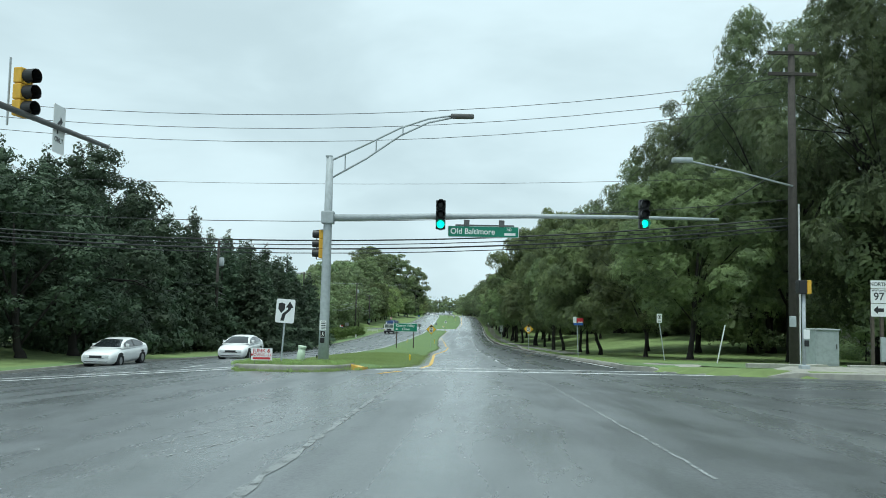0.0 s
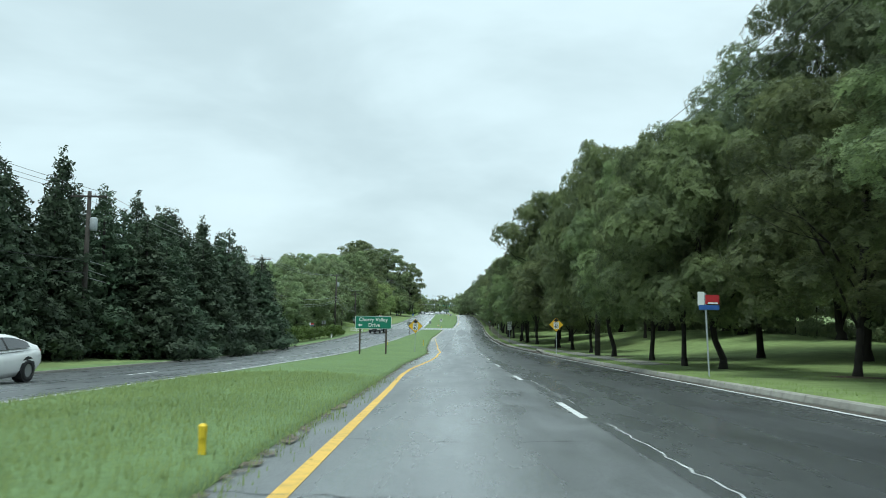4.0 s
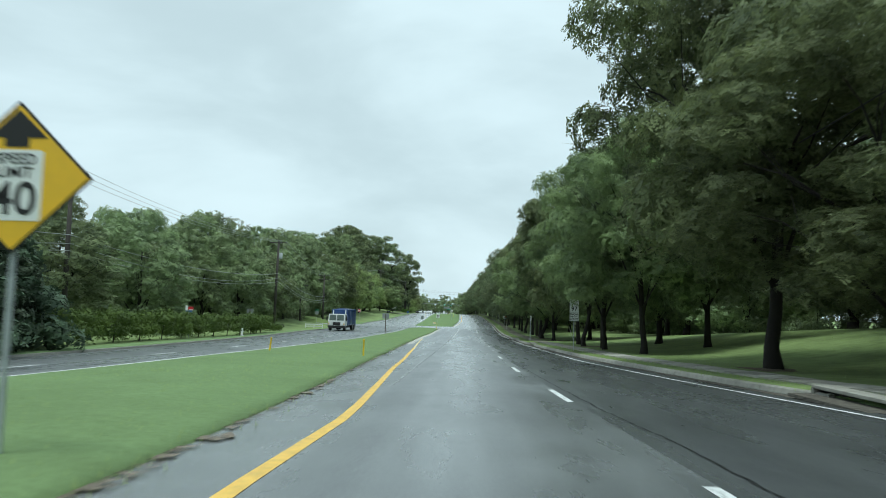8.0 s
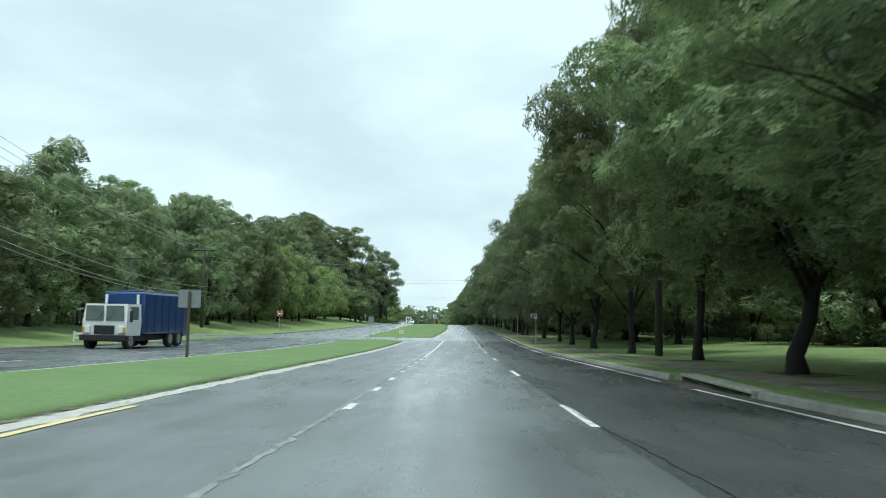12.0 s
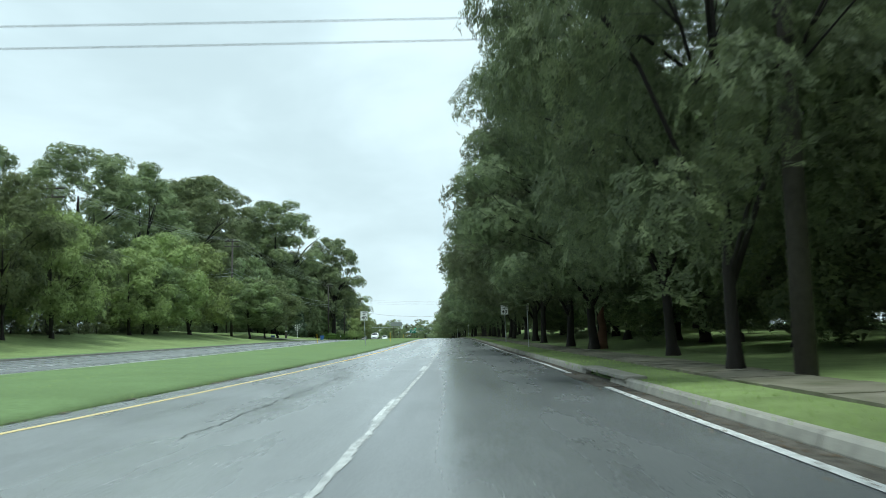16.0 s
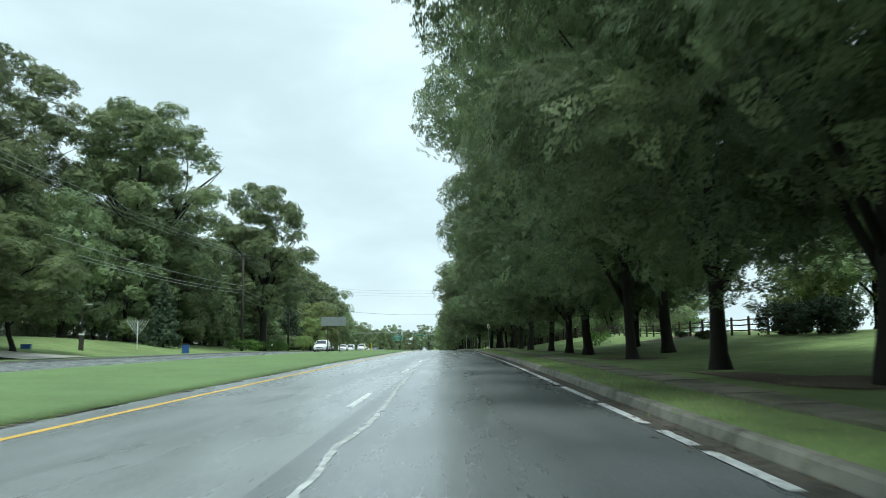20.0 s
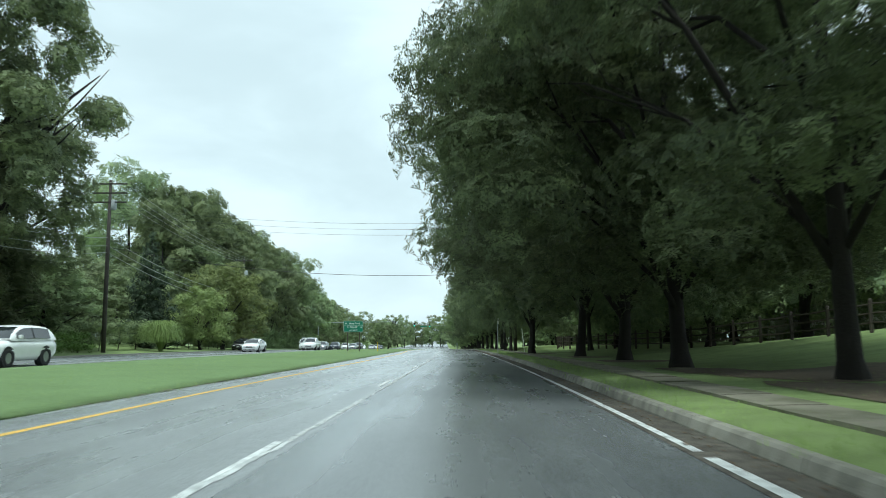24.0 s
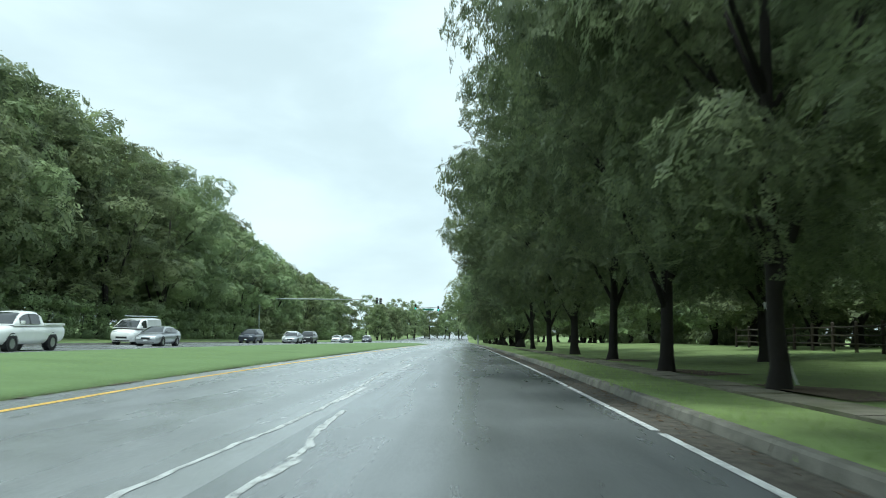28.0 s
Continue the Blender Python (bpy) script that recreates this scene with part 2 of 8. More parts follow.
CONCRETE = material("concrete", (0.36, 0.35, 0.31), 0.8, spots=0.6, scale=3.5, bump=0.3, bump_scale=50, per_object=0.12, dark=(0.19, 0.185, 0.165), big=0.4, big_scale=0.6)
WALKWAY = material("overgrown_sidewalk_concrete", (0.235, 0.215, 0.17), 0.9, spots=0.9, scale=1.1, bump=0.4, bump_scale=30, per_object=0.06, dark=(0.085, 0.09, 0.048), big=0.6, big_scale=0.35)
WALK_PALE = material("pale_sidewalk_concrete", (0.36, 0.35, 0.315), 0.8, spots=0.7, scale=1.6, bump=0.3, bump_scale=40, per_object=0.18, dark=(0.19, 0.18, 0.155), big=0.4, big_scale=0.4)
WHITE_LINE = worn(material("white_road_paint", (0.72, 0.74, 0.74), 0.55, spots=0.75, scale=9.0, dark=(0.30, 0.31, 0.31), bump=0.2), 0.36, 6.0, 0.5)
YELLOW_LINE = worn(material("yellow_road_paint", (0.79, 0.48, 0.085), 0.55, spots=0.6, scale=7.0, dark=(0.42, 0.27, 0.07), bump=0.2), 0.33, 6.0, 0.5)
TAR = worn(material("tar_seal", (0.02, 0.021, 0.022), 0.4, spots=0.4, scale=12), 0.45, 4.0)
HAIRLINE = worn(material("hairline_crack_dust", (0.32, 0.338, 0.34), 0.75, spots=0.8, scale=4.0, dark=(0.18, 0.19, 0.19)), 0.48, 6.0)
PALE_CRACK = worn(material("washed_crack_filler", (0.58, 0.60, 0.60), 0.7, spots=0.9, scale=5.0, dark=(0.28, 0.295, 0.30)), 0.41, 9.0)
SOFT_JOINT = worn(material("greyed_joint_filler", (0.29, 0.305, 0.308), 0.7, spots=0.9, scale=3.0, dark=(0.165, 0.175, 0.18)), 0.43, 8.0)
YELLOW_FADED = worn(material("faded_yellow_paint", (0.74, 0.58, 0.27), 0.6, spots=0.7, scale=7.0, dark=(0.45, 0.38, 0.24), bump=0.2), 0.36, 6.0, 0.5)
STEEL = material("galvanised_steel", (0.40, 0.44, 0.46), 0.6, 0.0, spots=0.5, scale=6.0, bump=0.05, dark=(0.24, 0.27, 0.28))
STEEL_DARK = material("weathered_steel", (0.13, 0.13, 0.13), 0.55, 0.4, spots=0.5, scale=9.0)
BLACK = material("black_enamel", (0.012, 0.013, 0.014), 0.45, spots=0.3, scale=10)
SIGNAL_YELLOW = material("signal_yellow_enamel", (0.72, 0.40, 0.04), 0.45, spots=0.4, scale=7)
POST_YELLOW = material("yellow_plastic", (0.80, 0.55, 0.03), 0.5, spots=0.3, scale=6)
SIGN_WHITE = material("white_sign_sheeting", (0.80, 0.82, 0.82), 0.45, spots=0.25, scale=5, dark=(0.55, 0.57, 0.57))
SIGN_BLACK = material("black_sign_film", (0.015, 0.015, 0.016), 0.5)
SIGN_GREEN = material("green_sign_sheeting", (0.0, 0.20, 0.125), 0.45, spots=0.3, scale=3, dark=(0.0, 0.14, 0.09))
SIGN_YELLOW = material("yellow_sign_sheeting", (0.86, 0.50, 0.03), 0.45, spots=0.25, scale=5, dark=(0.6, 0.36, 0.04))
SIGN_RED = material("red_sign_sheeting", (0.55, 0.03, 0.04), 0.45, spots=0.3, scale=5)
SIGN_BLUE = material("blue_sign_sheeting", (0.04, 0.13, 0.42), 0.45, spots=0.3, scale=5)
ALUMINIUM = material("bare_aluminium_sheet", (0.30, 0.32, 0.33), 0.5, 0.5, spots=0.4, scale=4)
WOOD_POST = material("weathered_wood_post", (0.10, 0.08, 0.065), 0.85, spots=0.6, scale=7, bump=0.5, bump_scale=30)
POLE_WOOD = material("creosoted_pole_wood", (0.06, 0.052, 0.046), 0.85, spots=0.6, scale=5, bump=0.6, bump_scale=25)
RAIL_WOOD = material("dark_split_rail_wood", (0.07, 0.055, 0.045), 0.85, spots=0.6, scale=6, bump=0.5, bump_scale=25, per_object=0.25)
BARK = material("bark", (0.022, 0.019, 0.017), 0.95, spots=0.7, scale=5, bump=1.0, bump_scale=14, dark=(0.025, 0.021, 0.018))
WIRE = material("cable_black", (0.025, 0.026, 0.028), 0.6)
WIRE_PALE = material("weathered_aluminium_cable", (0.34, 0.36, 0.36), 0.55, spots=0.4, scale=3.0, dark=(0.22, 0.235, 0.235))
RUBBER = material("tyre_rubber", (0.018, 0.018, 0.019), 0.8, spots=0.3)
RIM = material("wheel_alloy", (0.45, 0.46, 0.47), 0.35, 0.8)
GLASS_DARK = material("tinted_car_glass", (0.018, 0.022, 0.025), 0.06, coat=0.5)
# pale base colour paints the sky's reflection into the truck windows
GLASS_PALE = material("truck_window_glass", (0.16, 0.20, 0.19), 0.08, coat=0.6, spots=0.5, scale=1.5)
LAMP_CLEAR = material("clear_lamp_lens", (0.75, 0.77, 0.78), 0.12, coat=0.5)
LAMP_RED = material("red_lamp_lens", (0.4, 0.015, 0.02), 0.2, coat=0.4)
TRIM_BLACK = material("black_plastic_trim", (0.02, 0.02, 0.022), 0.6)
WHITE_PAINT = material("white_paint", (0.74, 0.75, 0.75), 0.5, spots=0.3, scale=3, dark=(0.5, 0.51, 0.5))
GREEN_LIGHT = lit("green_signal_lens", (0.0, 0.85, 0.55), 1.6)
LEAF_STREET = foliage("street_tree_leaves", (0.262, 0.332, 0.142), (0.064, 0.09, 0.058), 0.42, 19.0, 0.52)
LEAF_OAK = foliage("oak_leaves", (0.215, 0.275, 0.134), (0.068, 0.092, 0.064), 0.4, 19.0, 0.52)
LEAF_WOOD = foliage("woodland_leaves", (0.28, 0.355, 0.167), (0.078, 0.11, 0.07), 0.33, 9.0, 0.54)
LEAF_LIGHT = foliage("yellow_green_leaves", (0.34, 0.42, 0.16), (0.11, 0.155, 0.07), 0.36, 7.0)
LEAF_CONIFER = foliage("conifer_needles", (0.075, 0.115, 0.065), (0.032, 0.054, 0.035), 0.15, 7.0)
LEAF_HEDGE = foliage("hedge_leaves", (0.14, 0.24, 0.05), (0.05, 0.10, 0.03), 0.25, 10.0)

# ---- the lie of the land ----
# All along-road functions take y in metres; "off" is the distance to the right of the line between the two lanes.
LINE = [1.5, 2.75, 3.62, 4.67, 5.76, 7.01, 8.38, 9.69, 10.74, 11.6, 12.31, 12.82, 12.86, 12.43]
LEVEL = [0.00, -0.88, -1.93, -2.97, -3.90, -4.72, -5.35, -5.95, -6.52, -6.92, -7.30, -7.49, -7.47, -7.46, -7.45, -7.36, -7.29, -7.20, -7.15, -7.20, -7.24, -7.30, -7.48, -7.67, -7.87]


def smoothed(knots, values, width):
    ys = np.arange(-700.0, 1701.0, 1.0)
    v = np.interp(ys, knots, values)
    k = np.ones(width) / width
    pad = np.concatenate([np.full(width, v[0]), v, np.full(width, v[-1])])
    return ys, np.convolve(np.convolve(pad, k, "same"), k, "same")[width:-width]


_line = smoothed([-700, -100, -40] + list(range(0, 521, 40)) + [620, 760, 1700], [-10, -1.8, 0.1] + LINE + [10.9, 8.0, -2.0], 21)
_level = smoothed([-700, -60, -20] + list(range(0, 481, 20)) + [510, 560, 640, 760, 900, 1700], [1.5, 1.3, 0.6] + LEVEL + [-8.21, -9.01, -10.46, -12.46, -13.66, -13.96], 11)


def mid(y):
    return float(np.interp(y, *_line))


def level(y):
    return float(np.interp(y, *_level))


def along(knots):
    ys, vs = [k[0] for k in knots], [k[1] for k in knots]
    return lambda y: float(np.interp(y, ys, vs))


curb_right = along([(-60, 4.6), (33, 4.7), (50, 5.0), (70, 5.4), (90, 5.4), (98, 5.1), (113, 4.25), (118, 3.98), (128, 3.85), (165, 3.82), (217, 3.92), (265, 4.12), (300, 4.05), (332, 3.98), (414, 4.22), (484, 4.46), (900, 4.5)])
edge_right = along([(30, 4.25), (66, 5.0), (76, 4.9), (97, 4.3), (111, 3.42), (116, 3.15), (128, 3.2), (167, 3.4), (216, 3.5), (250, 3.7), (264, 3.85), (290, 3.66), (335, 3.66), (415, 3.78), (482, 3.88), (900, 3.9)])
median_right = along([(-60, -4.25), (22, -5.5), (23.9, -5.1), (25, -4.65), (26, -4.05), (27, -3.7), (30, -3.5), (40, -3.8), (64, -4.35), (87, -4.25), (94, -4.55), (106, -5.1), (124, -5.7), (146, -6.4), (165, -6.9), (200, -7.0), (228, -7.0), (241, -4.75), (252, -4.65), (268, -4.4), (300, -4.1), (440, -4.3), (500, -4.75), (900, -4.75)])
median_left = along([(-60, -7.8), (22, -7.8), (40, -8.8), (66, -9.7), (80, -9.9), (110, -11.0), (136, -11.4), (170, -12.1), (230, -12.3), (270, -13.0), (350, -14.3), (450, -15.4), (525, -16.4), (900, -16.4)])
road_left = along([(-60, -21.0), (25, -21.2), (80, -21.6), (110, -22.0), (130, -21.8), (170, -22.6), (225, -23.6), (255, -23.4), (290, -22.6), (330, -22.9), (450, -24.2), (540, -25.2), (900, -25.2)])
bank_right = along([(-100, 0.3), (20, -0.05), (36, -0.1), (55, -0.05), (72, 0.8), (100, 2.1), (135, 1.75), (160, 1.1), (180, 0.6), (265, 0.5), (330, 0.9), (360, 1.1), (395, 1.35), (412, 1.7), (436, 1.7), (452, 0.9), (500, 0.7), (900, 0.5)])
walk_near = along([(30, 1.3), (113, 1.0), (165, 1.12), (264, 1.5), (333, 1.25), (415, 1.15), (484, 1.7), (900, 1.7)])
walk_far = along([(30, 2.6), (113, 2.1), (165, 2.4), (264, 2.95), (333, 2.0), (415, 1.95), (484, 2.45), (900, 2.45)])
bank_left = along([(-100, 0.6), (100, 0.8), (160, 1.0), (240, 1.6), (300, 1.8), (400, 1.8), (470, 1.2), (540, 0.6), (900, 0.5)])
far_dip = along([(-60, 1.0), (25, 0.95), (45, 0.65), (60, 0.7), (85, 0.75), (110, 0.7), (185, 0.0), (900, 0.0)])
CROSS = (-9.0, 23.6)
SIDE = (226.0, 242.0)


def ease(t):
    t = min(1.0, max(0.0, t))
    return t * t * (3 - 2 * t)


def fall(off, y):
    """The far carriageway drops away to its outer edge over the first stretch."""
    a, b = median_left(y), road_left(y)
    return -far_dip(y) * min(1.0, max(0.0, (a - off) / (a - b)))


def verge(off, y):
    """Height of the open ground above the road's level."""
    r, l = curb_right(y), road_left(y)
    swell = 0.25 * noise.noise(Vector((off * 0.06, y * 0.04, 3.1))) * ease((abs(off) - 14) / 20)
    if off > 0:
        return 0.15 + 0.05 * ease((off - r) / 4) + bank_right(y) * ease((off - r - 4.0) / 15.0) + swell
    return 0.12 + bank_left(y) * ease((l - off - 1.5) / 16.0) + swell


CORNER = (13.4, 30.4, 6.6)


def in_road(off, y):
    x = mid(y) + off
    if off > 0 and CROSS[1] <= y < CORNER[1] and (y < CORNER[1] - CORNER[2] or (x < CORNER[0] and math.hypot(x - CORNER[0], y - CORNER[1]) > CORNER[2] - 0.1)):
        return True
    if road_left(y) + 0.02 < off < curb_right(y) - 0.02:
        return True
    if CROSS[0] < y < CROSS[1] and -160 < off < 160:
        return True
    if SIDE[0] < y < SIDE[1] and -70 < off <= 0:
        return True
    return False


def ground_z(x, y):
    off = x - mid(y)
    return level(y) + fall(off, y) + (0.0 if in_road(off, y) else verge(off, y))


def at(off, y, up=0.0):
    x = mid(y) + off
    return Vector((x, y, ground_z(x, y) + up))


# ---- mesh helpers ----
def mesh_object(name, verts, faces, mat, parent=None, smooth=False, uvs=None):
    me = bpy.data.meshes.new(name)
    me.from_pydata([tuple(v) for v in verts], [], faces)
    if uvs is not None:
        layer = me.uv_layers.new(name="road")
        idx = np.zeros(len(me.loops), dtype=np.int32)
        me.loops.foreach_get("vertex_index", idx)
        layer.data.foreach_set("uv", np.array(uvs, dtype=np.float32)[idx].ravel())
    if smooth:
        me.polygons.foreach_set("use_smooth", [True] * len(me.polygons))
    me.materials.append(mat)
    me.update()
    ob = new(name, me)
    if parent:
        ob.parent = parent
    return ob


def sheet(rows, cols, point):
    """Vertices and quads of a grid; point(row, col) gives a place."""
    verts = [point(r, c) for r in rows for c in cols]
    n = len(cols)
    faces = [(i * n + j, i * n + j + 1, (i + 1) * n + j + 1, (i + 1) * n + j) for i in range(len(rows) - 1) for j in range(n - 1)]
    return verts, faces


def part(name, bm, mat, parent=None, label="", smooth=False):
    me = bpy.data.meshes.new(name)
    bmesh.ops.recalc_face_normals(bm, faces=bm.faces)
    bm.to_mesh(me)
    bm.free()
    if smooth:
        me.polygons.foreach_set("use_smooth", [True] * len(me.polygons))
    me.materials.append(mat)
    ob = new(name, me)
    if parent:
        ob.parent = parent
    if label:
        tagged(ob, label)
    return ob


def empty(name, loc, turn=0.0, label="", category="", group="", kind=""):
    ob = new(name)
    ob.matrix_basis = Matrix.Translation(loc) @ Matrix.Rotation(radians(turn), 4, "Z")
    return tagged(ob, label, category, group, kind)


def add_box(bm, x0, y0, z0, x1, y1, z1, bevel=0.0):
    made = bmesh.ops.create_cube(bm, size=1.0, matrix=Matrix.Translation(((x0 + x1) / 2, (y0 + y1) / 2, (z0 + z1) / 2)) @ Matrix.Diagonal((abs(x1 - x0), abs(y1 - y0), abs(z1 - z0), 1)))
    if bevel > 0:
        edges = list({e for v in made["verts"] for e in v.link_edges})
        bmesh.ops.bevel(bm, geom=edges, offset=bevel, segments=2, affect="EDGES", profile=0.6)
    return bm


def box(x0, y0, z0, x1, y1, z1, bevel=0.0):
    return add_box(bmesh.new(), x0, y0, z0, x1, y1, z1, bevel)


def add_tube(bm, pts, radii, sides=8, cap=True):
    """A tube through points with a radius at each."""
    rings = []
    pts = [Vector(p) for p in pts]
    for i, p in enumerate(pts):
        d = (pts[min(i + 1, len(pts) - 1)] - pts[max(i - 1, 0)]).normalized()
        ref = Vector((0, 1, 0)) if abs(d.y) < 0.9 else Vector((1, 0, 0))
        u = d.cross(ref).normalized()
        v = d.cross(u)
        rings.append([bm.verts.new(p + radii[i] * (math.cos(2 * math.pi * k / sides) * u + math.sin(2 * math.pi * k / sides) * v)) for k in range(sides)])
    for a, b in zip(rings, rings[1:]):
        for k in range(sides):
            bm.faces.new((a[k], a[(k + 1) % sides], b[(k + 1) % sides], b[k]))
    if cap:
        bm.faces.new(list(reversed(rings[0])))
        bm.faces.new(rings[-1])
    return bm


def tube(pts, radii, sides=8):
    return add_tube(bmesh.new(), pts, radii if isinstance(radii, (list, tuple)) else [radii] * len(pts), sides)


def plate(outline, thick, y=0.0):
    """A flat plate in the x-z plane with its face towards -y."""
    bm = bmesh.new()
    f = [bm.verts.new((x, y, z)) for x, z in outline]
    b = [bm.verts.new((x, y + thick, z)) for x, z in outline]
    n = len(f)
    bm.faces.new(f)
    bm.faces.new(list(reversed(b)))
    for i in range(n):
        bm.faces.new((f[i], b[i], b[(i + 1) % n], f[(i + 1) % n]))
    return bm


def rounded(w, h, r=0.04, n=4, cx=0.0, cz=0.0):
    pts = []
    for sx, sz, a0 in ((1, 1, 0), (-1, 1, 90), (-1, -1, 180), (1, -1, 270)):
        for k in range(n + 1):
            a = radians(a0 + 90 * k / n)
            pts.append((cx + sx * (w / 2 - r) + r * math.cos(a), cz + sz * (h / 2 - r) + r * math.sin(a)))
    return pts


def disc(r, cx=0.0, cz=0.0, n=24):
    return [(cx + r * math.cos(2 * math.pi * k / n), cz + r * math.sin(2 * math.pi * k / n)) for k in range(n)]


def lettering(name, text, size, x, z, y, mat, parent, align="CENTER", stretch=1.0):
    """Raised letters in the x-z plane, facing -y, each letter a mesh of its own."""
    cu = bpy.data.curves.new(name, "FONT")
    cu.body, cu.size, cu.align_x, cu.align_y, cu.extrude = text, size, align, "CENTER", 0.0015
    cu.offset = size * 0.012
    tmp = bpy.data.objects.new(name, cu)
    me = bpy.data.meshes.new_from_object(tmp)
    bpy.data.objects.remove(tmp)
    me.transform(Matrix.Translation((x, y, z)) @ Matrix.Rotation(radians(90), 4, "X") @ Matrix.Diagonal((stretch, 1, 1, 1)))
    n = len(me.vertices)
    co = np.zeros(n * 3)
    me.vertices.foreach_get("co", co)
    co = co.reshape(-1, 3)
    root = list(range(n))

    def find(i):
        while root[i] != i:
            root[i] = root[root[i]]
            i = root[i]
        return i
    for e in me.edges:
        root[find(e.vertices[0])] = find(e.vertices[1])
    isles = {}
    for i in range(n):
        isles.setdefault(find(i), []).append(i)
    spans = sorted((co[v, 0].min(), co[v, 0].max(), v) for v in isles.values())
    glyphs = []
    for lo, hi, v in spans:
        if glyphs and lo < glyphs[-1][1] - 0.15 * size * stretch:
            glyphs[-1] = (glyphs[-1][0], max(hi, glyphs[-1][1]), glyphs[-1][2] + v)
        else:
            glyphs.append((lo, hi, v))
    polys = [list(q.vertices) for q in me.polygons]
    for lo, hi, v in glyphs:
        idx = {o: k for k, o in enumerate(v)}
        mesh_object("letter", co[v], [[idx[o] for o in q] for q in polys if q[0] in idx], mat, parent)


# ---- ground sheet ----
rows = [-700, -400, -200, -120, -80, -50, -30, -20, -9.05, -8.95, 0, 8, 16, 23.55, 23.65, 23.9, 24.4, 25, 25.7] + [26.5 + 1.3 * k for k in range(4)] + [31 + 4 * k for k in range(49)] + [225.95, 226.05, 234, 241.95, 242.05] + [246 + 4 * k for k in range(84)] + [600, 640, 700, 780, 900, 1100, 1400, 1700]
cols = ["L1600", "L700", "L300", "L150", "L100", "L75"] + ["l%g" % d for d in (46, 36, 28, 22, 17, 13, 10, 7.5, 5, 3, 1.5, 0.5, 0.165, 0.1, -0.1)] + ["c"] + ["r%g" % d for d in (-0.1, 0.1, 0.165, 0.6, 1.3, 2.1, 3.0, 3.8, 4.5, 5.2, 6, 7, 8, 10, 12.5, 15, 18, 22, 28, 36, 46)] + ["R75", "R100", "R150", "R300", "R700", "R1600"]


def ground_point(y, c):
    d = float(c[1:]) if len(c) > 1 else 0.0
    off = {"L": -d, "l": road_left(y) - d, "c": 0.0, "r": curb_right(y) + d, "R": d}[c[0]]
    x = mid(y) + off
    z = level(y) + fall(off, y) + (-0.12 if in_road(off, y) or c[1:] == "0.1" else verge(off, y) - (0.03 if c[1:] == "0.165" else 0.0))
    if y > 900 or abs(off) > 320:
        z = min(z, level(y) + 1.0)
    return (x, y, z)


v, f = sheet(rows, cols, ground_point)
ground = mesh_object("ground", v, f, GRASS, smooth=True)
ground.data.materials.append(LAWN)
first = cols.index("r0.165")
for i, q in enumerate(ground.data.polygons):
    j = i % (len(cols) - 1)
    if j >= first or j < cols.index("l1.5"):
        q.material_index = 1
tagged(ground, "mown grass ground rising gently from the road verges", "ground", kind="structure")

# ---- road surfaces ----
ys = [-700, -400, -200, -100] + [-60 + 3 * k for k in range(220)] + [620, 660, 720, 800, 900, 1100, 1400, 1700]


def road_point(y, k):
    a, b, c, d = road_left(y) + 0.0, median_left(y) + 0.4, median_right(y) - 0.4, curb_right(y)
    off = [a, a * 0.66 + b * 0.34, a * 0.33 + b * 0.67, b, c, c * 0.5, 0.0, d * 0.5, d][k]
    return (mid(y) + off, y, level(y) + fall(off, y))


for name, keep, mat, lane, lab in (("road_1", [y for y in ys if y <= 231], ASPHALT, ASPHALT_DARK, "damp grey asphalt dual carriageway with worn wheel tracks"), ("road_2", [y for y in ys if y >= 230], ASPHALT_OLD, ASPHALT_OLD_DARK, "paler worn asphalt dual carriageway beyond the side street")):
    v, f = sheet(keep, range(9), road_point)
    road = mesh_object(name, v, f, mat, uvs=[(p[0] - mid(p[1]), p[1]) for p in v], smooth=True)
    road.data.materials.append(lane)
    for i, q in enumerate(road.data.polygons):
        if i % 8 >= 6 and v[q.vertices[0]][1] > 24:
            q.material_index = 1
    tagged(road, lab, "road", kind="structure")

def strip_patch(name, x0, x1, ya, yb, mat, label, up):
    xs = np.linspace(x0, x1, 24)
    yy = np.linspace(ya, yb, 12)
    v, f = sheet(list(yy), list(xs), lambda y, x: (x, y, level(y) + fall(x - mid(y), y) + up))
    return tagged(mesh_object(name, v, f, mat, uvs=[(p[1], p[0]) for p in v]), label, "road", kind="structure")


strip_patch("road_cross_right", mid(10) + 4.6, 160, CROSS[0], CROSS[1], ASPHALT, "damp asphalt side road at the crossing", -0.006)
strip_patch("road_corner", 6.2, 14.0, 23.5, 31.0, ASPHALT, "damp asphalt at the rounded street corner", -0.008)
strip_patch("road_cross_left", -160, mid(10) - 21.0, CROSS[0], CROSS[1], ASPHALT, "damp asphalt side road at the crossing", -0.006)
strip_patch("road_side_street", mid(234) - 70, mid(234) - 23.0, SIDE[0], SIDE[1], ASPHALT_OLD, "worn asphalt residential side street", -0.006)

